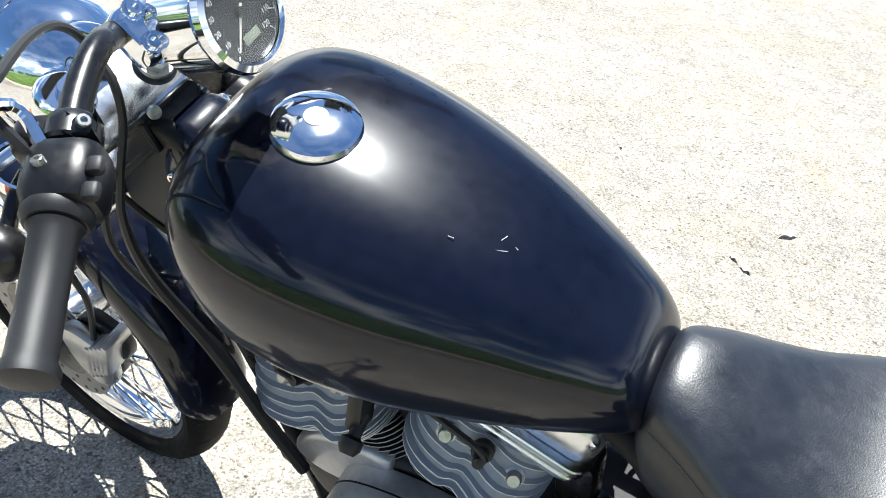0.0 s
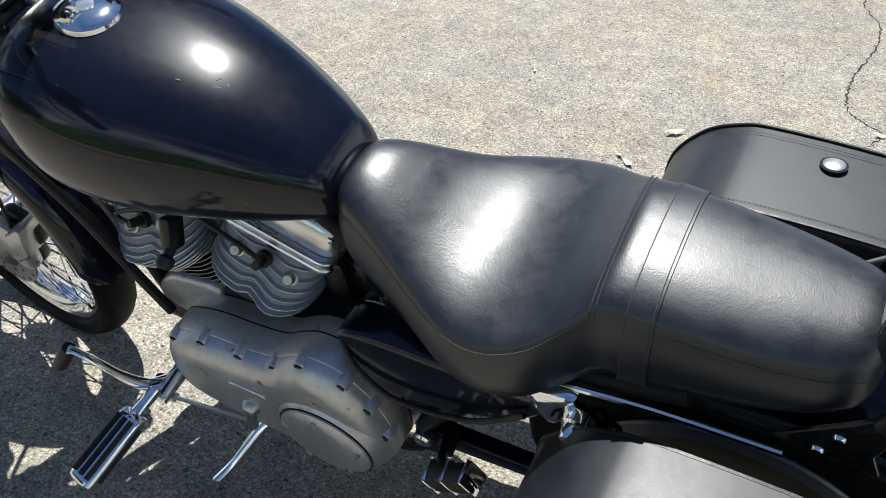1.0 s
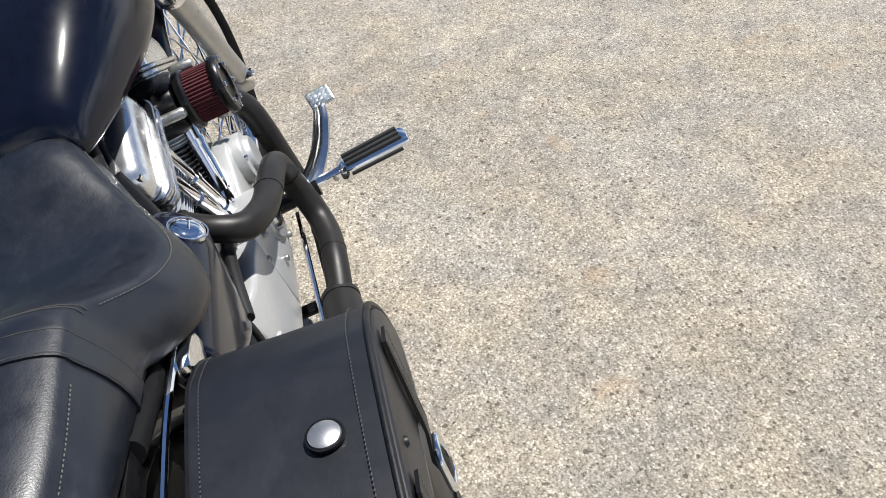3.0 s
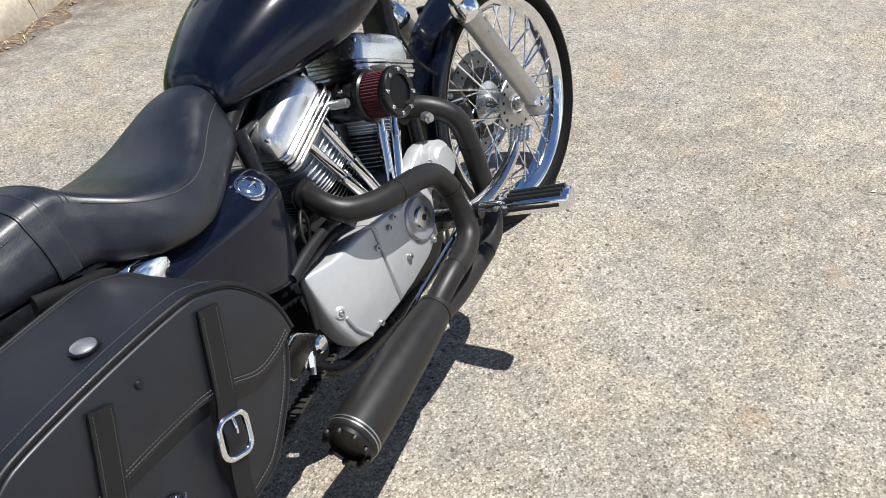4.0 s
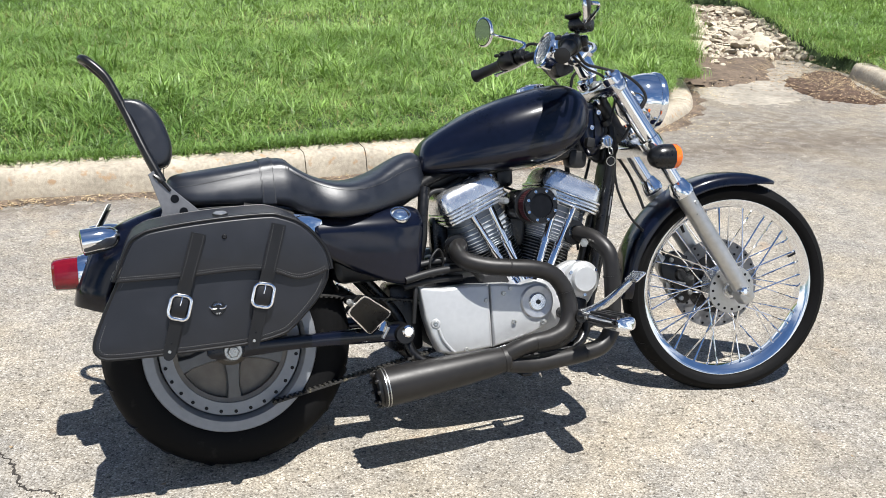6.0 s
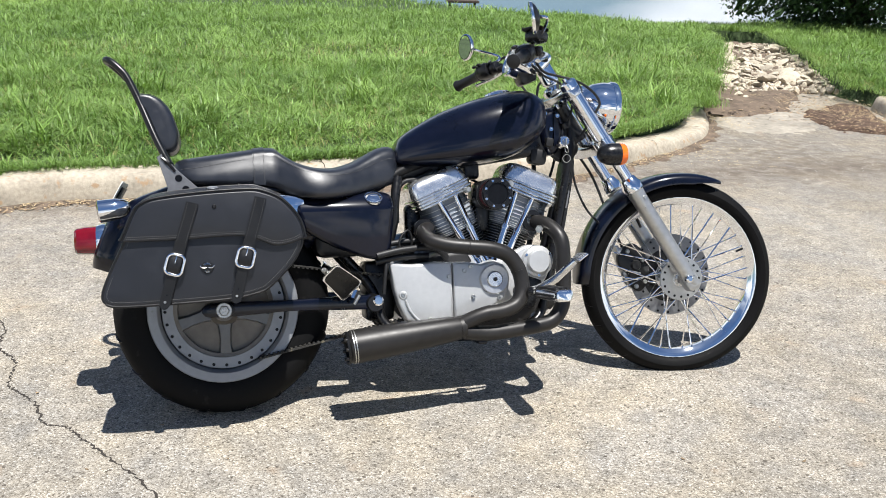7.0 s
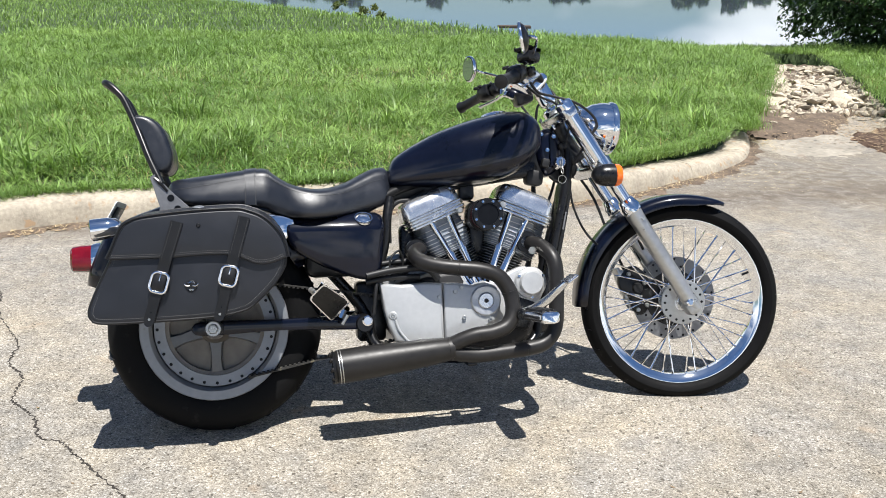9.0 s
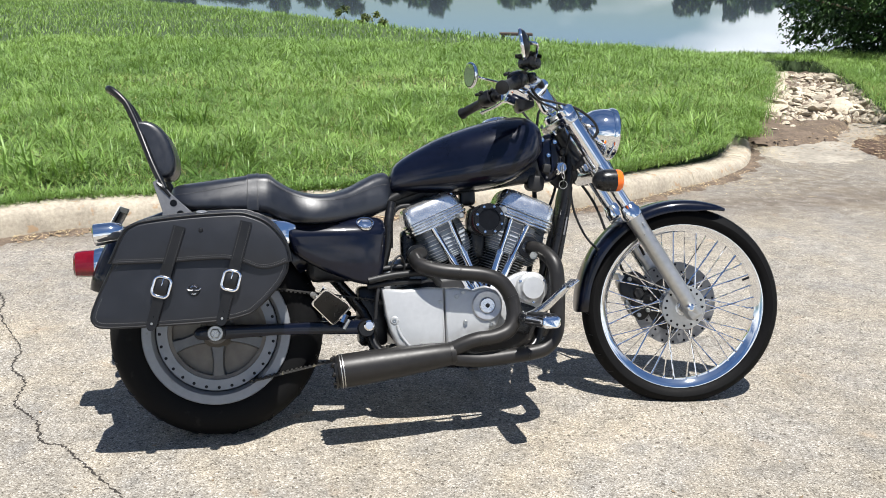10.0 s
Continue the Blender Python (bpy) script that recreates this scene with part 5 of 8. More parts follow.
def fender_stay(s):
    part("fender_bracket", tube([(1.405, s * 0.060, 0.655), (1.43, s * 0.078, 0.56), (1.455, s * 0.080, 0.50)], [0.012, 0.010, 0.008], 8, flat=0.4), BLACK, front_fender)


both(fender_stay)
# the steering stands a little to the right
STEER = Matrix.Translation(FRONT) @ Matrix.Rotation(radians(-9.0), 4, fdir) @ Matrix.Translation(-FRONT)
for ob in (front_wheel, front_fender):
    ob.matrix_basis = STEER

# brake caliper on the left fork
cal = part("front_caliper", slab(smooth2([(1.40, 0.425), (1.45, 0.44), (1.475, 0.40), (1.47, 0.33), (1.44, 0.29), (1.40, 0.31), (1.385, 0.37)], 4), 0.070, 0.098, 0.010), ALU, bike, "finned aluminium brake caliper")
part("caliper_bracket", slab(smooth2([(1.385, 0.44), (1.425, 0.452), (1.470, 0.405), (1.478, 0.33), (1.445, 0.282), (1.41, 0.30), (1.398, 0.345), (1.368, 0.37), (1.360, 0.41)], 4), 0.044, 0.069, 0.006), BLACK, cal, "dark caliper mounting bracket")
for x, z in ((1.395, 0.425), (1.452, 0.392), (1.458, 0.315), (1.425, 0.300)):
    part("caliper_bolt", lathe([(0.0, 0.007), (0.006, 0.007), (0.008, 0.004), (0.008, -0.002), (0, -0.002)], (x, 0.044, z), (0, -1, 0), 10), STEEL, cal)
part("pad_pin", tube([(1.385, 0.042, 0.36), (1.44, 0.040, 0.345)], 0.004, 8, smooth=False), STEEL, cal)
part("piston_housing", lathe([(0.0, 0.010), (0.015, 0.010), (0.019, 0.004), (0.019, -0.004), (0, -0.004)], (1.425, 0.043, 0.375), (0, -1, 0), 20), MATTE, cal)
for k in range(5):
    part("caliper_fin", block(0.012, 0.056, 0.10, pose(1.375 + 0.012 * k, 0.074, 0.40 - 0.008 * k, 0, -20, 0), 0.002), ALU, cal)
part("brake_hose", tube([(1.40, 0.085, 0.43), (1.35, 0.09, 0.55), (1.30, 0.11, 0.70), (1.20, 0.09, 0.83), (1.13, 0.04, 0.90)], 0.005, 8), MATTE, bike)

# headlamp
HL = Vector((1.30, 0.0, 0.928))
hd = Vector((0.97, 0, -0.10)).normalized()
head = part("headlamp", lathe([(0.0, -0.095), (0.022, -0.092), (0.05, -0.078), (0.073, -0.045), (0.083, -0.01), (0.084, 0.018), (0.0, 0.018)], HL, hd, 48), CHROME, bike, "round chrome headlamp")
part("headlamp_ring", lathe([(0.074, 0.018), (0.085, 0.015), (0.089, 0.022), (0.088, 0.034), (0.080, 0.040), (0.074, 0.036)], HL, hd, 48, True), CHROME, head)
part("headlamp_lens", lathe([(0.078, 0.026), (0.076, 0.036), (0.05, 0.045), (0.0, 0.050), (0.0, 0.026)], HL, hd, 40), GLASS, head)
part("reflector", lathe([(0.0, 0.0185), (0.074, 0.020), (0.074, 0.0245), (0.02, 0.0195), (0.0, 0.0195)], HL, hd, 40), MIRROR, head)
part("lamp_bracket", tube([(1.13, 0, 0.955), (1.20, 0, 0.99), (1.255, 0, 0.985)], [0.014, 0.012, 0.012], 10), CHROME, head)


def front_signal(s):
    c = Vector((1.243, s * 0.198, 0.750)) if s < 0 else Vector((1.290, 0.190, 0.802))
    ax = Vector((1, 0, -0.02))
    sig = part("front_turn_signal", lathe([(0.0, -0.052), (0.012, -0.050), (0.026, -0.040), (0.034, -0.020), (0.036, 0.0), (0.036, 0.020), (0, 0.020)], c, ax, 32), BLACK, bike, "black bullet turn signal with amber lens")
    part("lens", lathe([(0.0355, 0.020), (0.0355, 0.034), (0.031, 0.041), (0.015, 0.045), (0.0, 0.046), (0.0, 0.020)], c, ax, 32), AMBER, sig, "amber lens")
    part("signal_stalk", tube([c + Vector((-0.015, -s * 0.02, 0.012)), Vector((c.x - 0.003, s * 0.135, c.z + 0.035)), Vector((c.x + 0.002, s * 0.105, c.z + 0.042))], [0.010, 0.009, 0.012], 10), BLACK, sig)
    part("signal_clamp", lathe([(0.029, -0.012), (0.033, -0.012), (0.033, 0.012), (0.029, 0.012)], (c.x + 0.010, s * 0.104, c.z + 0.047), fdir, 24, True), CHROME, sig)


both(front_signal)

# handlebar
part("riser", joined(block(0.05, 0.05, 0.10, pose(1.10, 0, 1.045, 0, -28, 0), 0.012)), CHROME, bike, "chrome handlebar riser")
CLAMP = Matrix(((-0.72, 0, -0.69, 1.062), (0, 1, 0, 0.0), (0.69, 0, -0.72, 1.068), (0, 0, 0, 1)))
part("riser_clamp", joined(block(0.036, 0.062, 0.058, CLAMP @ pose(0, 0.052, -0.008), 0.010), block(0.036, 0.062, 0.074, CLAMP @ pose(0, -0.056, 0), 0.010), block(0.040, 0.052, 0.070, CLAMP, 0.008)), CHROME, bike, "chrome handlebar clamp")
for y, u in ((0.061, -0.026), (0.071, 0.006), (0.028, 0.002), (0.053, 0.014), (-0.060, -0.022), (-0.060, 0.018)):
    part("clamp_screw", joined(bolt(CLAMP @ Vector((0.018, y, u)), (-0.72, 0, 0.69), 0.0075, 0.006), ring_band(CLAMP @ Vector((0.0185, y, u)), (-0.72, 0, 0.69), 0.0075, 0.003, 0.003, 20)), CHROME, bike, "chrome socket screw")
BAR = [(1.086, 0.0, 1.072), (1.085, 0.05, 1.073), (1.074, 0.088, 1.086), (1.054, 0.116, 1.102), (1.040, 0.145, 1.104), (1.020, 0.184, 1.098), (0.990, 0.230, 1.091), (0.950, 0.285, 1.086), (0.893, 0.384, 1.063)]


def bar_at(s, p):
    """The bar stands turned a little to the right: its right end sits lower and further back."""
    x, y, z = p
    k = abs(y) / 0.388
    return Vector((x, y, z)) if s > 0 else Vector((x - 0.024 * k, -abs(y) * 0.91, z - 0.044 * k))


for s in (-1, 1):
    part("handlebar", tube([bar_at(s, p) for p in BAR], 0.0127, 14), BLACK, bike, "black handlebar")


def bar_end(s):
    a, b = bar_at(s, (0.952, 0.282, 1.087)), bar_at(s, (0.888, 0.392, 1.061))
    d = (b - a).normalized()
    g = part("grip", lathe([(0.0, 0.0), (0.019, 0.0), (0.021, 0.004), (0.0175, 0.010), (0.0168, 0.05), (0.0172, 0.105), (0.021, 0.112), (0.021, 0.119), (0.012, 0.122), (0, 0.122)], a, d, 28), GRIP, bike, "black rubber handgrip")
    h = a - d * 0.036
    turn = d.to_track_quat("Y", "Z").to_matrix().to_4x4()
    q = part("switch_housing", block(0.061, 0.056, 0.054, Matrix.Translation(h + Vector((-0.004, 0, 0.001))) @ turn, 0.013), BLACK, bike, "satin black switch housing")
    part("housing_collar", lathe([(0.0, 0.0), (0.026, 0.0), (0.0265, 0.006), (0.023, 0.012), (0.0, 0.014)], h + d * 0.026, d, 28), MATTE, q)
    part("bar_clamp", lathe([(0.0, -0.056), (0.018, -0.056), (0.021, -0.053), (0.0225, -0.045), (0.0225, -0.032), (0.020, -0.029), (0, -0.029)], h, d, 32), BLACK, q)
    part("clamp_boss", block(0.020, 0.018, 0.014, Matrix.Translation(h - d * 0.043 + Vector((-0.017, 0, 0.014))) @ turn, 0.005), BLACK, q)
    part("clamp_screw", bolt(h - d * 0.043 + Vector((-0.020, 0, 0.021)), (-0.6, 0, 0.8), 0.0055, 0.004), STEEL, q)
    for k in (-1, 1):
        part("switch", block(0.014, 0.014, 0.010, Matrix.Translation(h + Vector((-0.038, 0.0, 0.020)) + d * (0.011 * k)) @ turn, 0.003), GRIP, q)
    part("housing_screw", bolt(h + Vector((0.008, 0, 0.030)) + d * 0.010, (0.2, 0, 1), 0.005, 0.003), STEEL, q)
    pv = h + Vector((0.036, -0.004 * s, 0.004))
    part("perch", block(0.042, 0.032, 0.030, Matrix.Translation(h + Vector((0.024, 0, 0.004)) - d * 0.026) @ d.to_track_quat("Y", "Z").to_matrix().to_4x4(), 0.006), BLACK, q)
    lv = part("brake_lever" if s < 0 else "clutch_lever", tube([pv - d * 0.02, pv + d * 0.02 + Vector((0.034, 0, 0)), pv + d * 0.09 + Vector((0.050, 0, 0)), pv + d * 0.150 + Vector((0.044, 0, 0)), pv + d * 0.165 + Vector((0.045, 0, 0))], [0.008, 0.007, 0.006, 0.006, 0.0085], 10, flat=0.65), POLISHED, bike, "polished hand lever")
    mb = h - d * 0.01 + Vector((0.012, 0, 0.02))
    mc = Vector((0.929, 0.372, 1.206)) if s > 0 else Vector((0.940, -0.330, 1.153))
    nrm = Vector((-0.945, -0.25, -0.02)).normalized() if s > 0 else Vector((-0.90, 0.28, -0.12)).normalized()
    mir = part("mirror", lathe([(0.0, 0.004), (0.044, 0.004), (0.047, 0.001), (0.047, -0.004), (0.038, -0.014), (0.018, -0.022), (0.0, -0.024)], mc, nrm, 36), BLACK, bike, "small round rear-view mirror with a black back")
    part("mirror_rim", lathe([(0.045, 0.0045), (0.0485, 0.003), (0.0490, -0.001), (0.0475, -0.005), (0.0455, -0.004)], mc, nrm, 36, True), CHROME, mir)
    part("mirror_glass", lathe([(0.0, 0.0055), (0.042, 0.0055), (0.042, 0.003), (0.0, 0.003)], mc, nrm, 36), MIRROR, mir)
    part("mirror_stem", tube([mb, mb + Vector((0.03, 0.0, 0.03)), mc - nrm * 0.035 + Vector((0.012, 0, -0.01)), mc - nrm * 0.02], [0.006, 0.005, 0.0045, 0.006], 8), CHROME, mir)


both(bar_end)
res = part("brake_reservoir", block(0.055, 0.055, 0.036, pose(0.992, -0.22, 1.120, 0, 8, 30), 0.008), BLACK, bike, "black front brake fluid reservoir")
part("reservoir_lid", block(0.058, 0.058, 0.008, pose(0.989, -0.22, 1.142, 0, 8, 30), 0.003), MATTE, res)

# speedometer
SP, sd = Vector((0.990, 0.016, 1.088)), Vector((-0.93, -0.05, 0.36)).normalized()
sp = part("speedometer", lathe([(0.0, -0.072), (0.036, -0.072), (0.049, -0.062), (0.051, -0.02), (0.051, 0.0), (0, 0.0)], SP, sd, 44), CHROME, bike, "round chrome speedometer with a black dial")
part("bezel", lathe([(0.044, 0.0), (0.053, -0.002), (0.056, 0.005), (0.054, 0.012), (0.048, 0.014), (0.044, 0.008)], SP, sd, 44, True), CHROME, sp)
part("dial", lathe([(0.0, 0.003), (0.0455, 0.003), (0.0455, 0.0), (0.0, 0.0)], SP, sd, 40), DIAL, sp)
down = (Vector((0, 0, -1)) - sd * (-sd.z)).normalized()
side = sd.cross(down)
basis = Matrix((side, -down, sd)).transposed().to_4x4()
for k, word in enumerate(("0", "10", "20", "30", "40", "50", "60", "70", "80", "90", "100", "110", "120")):
    a = radians(-140 + 280 * k / 12)
    p = SP + sd * 0.0036 + side * math.sin(a) * 0.034 - down * math.cos(a) * 0.034
    lettering("dial_number", word, 0.0072, Matrix.Translation(p) @ basis, DIAL_WHITE, sp, 0.0001)
    q0, q1 = (SP + sd * 0.0036 + (side * math.sin(a) - down * math.cos(a)) * r for r in (0.0395, 0.0430))
    part("dial_tick", tube([q0, q1], 0.0006, 4, smooth=False), DIAL_WHITE, sp)
a = radians(-138)
part("needle", tube([SP + sd * 0.006 - (side * math.sin(a) - down * math.cos(a)) * 0.008, SP + sd * 0.006 + (side * math.sin(a) - down * math.cos(a)) * 0.036], [0.0013, 0.0006], 6, smooth=False), NEEDLE, sp)
part("needle_hub", lathe([(0.0, 0.009), (0.005, 0.009), (0.0055, 0.004), (0, 0.004)], SP, sd, 16), MATTE, sp)
part("display", block(0.022, 0.001, 0.009, Matrix.Translation(SP + sd * 0.0036 + down * 0.024) @ basis @ pose(0, 0, 0, 90), 0.0003), LCD, sp)
part("dial_glass", lathe([(0.0, 0.0112), (0.046, 0.0100), (0.046, 0.0088), (0.0, 0.0100)], SP, sd, 40), GLASS, sp).visible_shadow = False
part("meter_base", block(0.06, 0.066, 0.05, pose(1.030, 0.012, 1.035, 0, -20, 0), 0.008), BLACK, sp, "black lower cover")
part("ignition_switch", lathe([(0.0, 0.012), (0.015, 0.012), (0.019, 0.008), (0.020, -0.02), (0, -0.02)], (1.127, -0.070, 0.806), (0, -1, 0.1), 24), CHROME, bike, "chrome ignition switch")
part("key", joined(block(0.004, 0.012, 0.026, pose(1.127, -0.094, 0.802), 0.001), ring_band((1.126, -0.098, 0.778), (1, 0, 0.2), 0.011, 0.002, 0.002, 20)), STEEL, bike, "steel key with a ring")
part("key_tag", ring_band((1.124, -0.100, 0.748), (0.2, 1, 0.2), 0.012, 0.0018, 0.0018, 20), STEEL, bike)

# cables
for pts, r in (([(0.985, 0.250, 1.100), (1.03, 0.245, 1.142), (1.06, 0.206, 1.134), (1.12, 0.134, 1.102), (1.15, 0.084, 1.074), (1.162, 0.055, 1.035), (1.155, 0.045, 0.98), (1.12, 0.05, 0.90)], 0.0048),
               ([(1.02, -0.13, 1.060), (1.05, -0.12, 1.028), (1.103, -0.11, 1.0166), (1.175, -0.11, 0.996), (1.223, -0.108, 0.964), (1.246, -0.105, 0.931), (1.236, -0.10, 0.902), (1.18, -0.07, 0.81)], 0.0045),
               ([(1.01, -0.12, 1.050), (1.06, -0.10, 1.018), (1.12, -0.085, 0.995), (1.165, -0.07, 0.945), (1.15, -0.055, 0.86)], 0.004),
               ([(1.13, 0.070, 1.04), (1.105, 0.082, 1.018), (1.10, 0.093, 0.981), (1.10, 0.12, 0.932), (1.10, 0.139, 0.883), (1.095, 0.140, 0.80), (1.08, 0.11, 0.62), (1.05, 0.10, 0.46), (1.01, 0.10, 0.36)], [0.0045, 0.0045, 0.0045, 0.0045, 0.005, 0.007, 0.010, 0.010, 0.010]),
               ([(1.03, 0.22, 1.10), (1.10, 0.15, 0.98), (1.12, 0.10, 0.85), (1.08, 0.06, 0.74)], 0.0042),
               ([(1.17, -0.03, 0.74), (1.185, -0.02, 0.66), (1.22, -0.02, 0.58), (1.26, -0.03, 0.53)], 0.004),
               ([(1.15, 0.10, 0.90), (1.17, 0.12, 0.78), (1.10, 0.09, 0.60), (1.09, 0.08, 0.48)], 0.005)):
    part("cable", tube(pts, r, 8, 8), MATTE, bike, "black control cable")

# fuel tank
TX = [0.556, 0.562, 0.580, 0.615, 0.66, 0.72, 0.80, 0.88, 0.95, 1.00, 1.035, 1.055, 1.066]
TT = [0.778, 0.800, 0.832, 0.858, 0.884, 0.914, 0.943, 0.965, 0.978, 0.979, 0.966, 0.945, 0.905]
TB = [0.752, 0.745, 0.740, 0.738, 0.737, 0.736, 0.738, 0.746, 0.762, 0.790, 0.825, 0.850, 0.880]
TW = [0.045, 0.066, 0.080, 0.098, 0.118, 0.140, 0.164, 0.177, 0.178, 0.167, 0.143, 0.110, 0.058]


def tank_ring(x):
    top, bot, w = (float(np.interp(x, TX, v)) for v in (TT, TB, TW))
    mid = bot + (top - bot) * 0.36
    out = []
    for k in range(48):
        a = 2 * math.pi * k / 48
        c, s = math.cos(a), math.sin(a)
        n = 2.8 if s > 0 else 3.4
        y = w * math.copysign(abs(c) ** (2 / n), c)
        z = mid + (top - mid if s > 0 else mid - bot) * math.copysign(abs(s) ** (2 / n), s)
        if s > 0:
            y *= 1 - 0.06 * s ** 2
        out.append((x, y, z))
    return out


tx = [p.x for p in spline([(x, 0, 0) for x in TX], 5)]
TS = [spline([(x, v, 0) for x, v in zip(TX, vals)], 5) for vals in (TT, TB, TW)]
TXS = [p.x for p in TS[0]]
TT, TB, TW = ([p.y for p in c] for c in TS)
TX = TXS
tank = part("fuel_tank", loft([tank_ring(x) for x in TX]), PAINT, bike, "glossy black peanut fuel tank", angle=60)
CAP, cd = Vector((0.929, 0.012, 0.966)), Vector((-0.17, 0.0, 0.985)).normalized()
fcap = part("fuel_cap", lathe([(0.0, 0.0215), (0.024, 0.0205), (0.038, 0.017), (0.0445, 0.013), (0.046, 0.008), (0.0475, 0.004), (0.0475, -0.01), (0, -0.01)], CAP, cd, 48), CAP_CHROME, tank, "chrome domed fuel cap")
part("cap_badge", lathe([(0.0, 0.0226), (0.012, 0.0223), (0.013, 0.0195), (0, 0.0195)], CAP, cd, 28), POLISHED, fcap)
for x, y, ln, an in ((0.715, 0.03, 0.014, 30), (0.708, 0.022, 0.010, -20), (0.722, 0.016, 0.008, 70), (0.76, 0.05, 0.006, 10)):
    z = max(p[2] for p in tank_ring(x) if abs(p[1] - y) < 0.02) + 0.0004
    part("scratch", tube([(x, y, z), (x + ln * math.cos(radians(an)), y + ln * math.sin(radians(an)), z + 0.004 * math.cos(radians(an)) * ln / 0.014)], 0.0005, 4, smooth=False), DIAL_WHITE, tank)

# seat
SX = [-0.125, -0.118, -0.10, -0.05, 0.02, 0.10, 0.15, 0.178, 0.205, 0.25, 0.305, 0.36, 0.42, 0.47, 0.51, 0.545, 0.562, 0.570]
ST = [0.750, 0.770, 0.781, 0.788, 0.796, 0.806, 0.811, 0.808, 0.786, 0.758, 0.743, 0.743, 0.760, 0.785, 0.803, 0.807, 0.792, 0.765]
SS = [0.735, 0.740, 0.746, 0.750, 0.760, 0.772, 0.778, 0.775, 0.758, 0.732, 0.715, 0.712, 0.722, 0.742, 0.757, 0.764, 0.757, 0.745]
SW = [0.030, 0.055, 0.075, 0.092, 0.102, 0.107, 0.109, 0.112, 0.128, 0.158, 0.170, 0.160, 0.130, 0.103, 0.084, 0.068, 0.055, 0.035]
SB = [0.715, 0.712, 0.708, 0.703, 0.698, 0.693, 0.690, 0.683, 0.668, 0.654, 0.648, 0.650, 0.658, 0.668, 0.678, 0.690, 0.700, 0.715]
SV = [0.035, 0.062, 0.086, 0.106, 0.118, 0.124, 0.126, 0.130, 0.145, 0.174, 0.184, 0.172, 0.140, 0.112, 0.094, 0.078, 0.062, 0.040]
SC = {}
for key, vals in (("t", ST), ("s", SS), ("w", SW), ("b", SB), ("v", SV)):
    c = spline([(x, v, 0) for x, v in zip(SX, vals)], 5)
    SC[key] = ([p.x for p in c], [p.y for p in c])
sv = lambda key, x: float(np.interp(x, *SC[key]))


def seat_ring(x):
    t, s, w, b, v = (sv(k, x) for k in "tswbv")
    half = []
    for k in range(9):
        u = k / 8
        half.append((w * math.sin(u * math.pi / 2) ** 0.9 if u else 0.0, s + (t - s) * math.cos(u * math.pi / 2) ** 0.9))
    for k in range(1, 6):
        u = k / 5
        half.append((w + (v - w) * math.sin(u * math.pi / 2) + 0.004 * math.sin(u * math.pi), s + (b - s) * u))
    half.append((v - 0.012, b - 0.006))
    ring = [(x, -y, z) for y, z in half[::-1]] + [(x, y, z) for y, z in half[1:]]
    return ring


seat_x = sorted(set(SC["t"][0]))
seat = part("seat", loft([seat_ring(x) for x in seat_x]), LEATHER, bike, "black leather two-up seat", angle=75)
for s in (-1, 1):
    for x0, x1, lab in ((0.195, 0.562, "seat_piping"), (-0.115, 0.09, "seat_piping")):
        xs = np.linspace(x0, x1, 24)
        part(lab, stitches([(x, s * (sv("w", x) + 0.0008), sv("s", x) + 0.0006) for x in xs], 0.0007, (0, s, 0.7), 3), THREAD, seat, "pale stitched seam")


def seat_band(x, wide, lift, mat, name, label=""):
    rings = []
    for dx, l in ((-wide / 2, -0.004), (-wide / 2, lift), (wide / 2, lift), (wide / 2, -0.004)):
        ring = seat_ring(x + dx)
        c = Vector((x + dx, 0, 0.72))
        rings.append([Vector(p) + (Vector(p) - c).normalized() * l for p in ring])
    return part(name, loft(rings, cap=False, closed=False), mat, seat, label, angle=50)


seat_band(0.128, 0.036, 0.0032, LEATHER, "grab_strap", "black leather strap across the seat")
for dx in (-0.0145, 0.0145):
    c = Vector((0.128, 0, 0.72))
    part("strap_stitch", tube([Vector(p) + (Vector(p) - Vector((p[0], 0, 0.72))).normalized() * 0.0034 for p in seat_ring(0.128 + dx)], 0.0006, 4, 1), DARK_THREAD, seat)
for dx in (0.0, 0.006):
    part("cross_stitch", tube([Vector(p) + (Vector(p) - Vector((p[0], 0, 0.72))).normalized() * 0.0006 for p in seat_ring(0.178 + dx)[6:-6]], 0.0008, 4, 1), DARK_THREAD, seat)

# rear fender
rear_fender = fender("rear_fender", REAR + Vector((0.0, 0, 0.02)), 0.386, 30, 161.5, 0.100, 0.085, PAINT, "glossy black rear fender", 56, ((30, 105, 118, 130, 140, 150, 163), (0, 0, 0.008, 0.026, 0.034, 0.024, 0.010)))


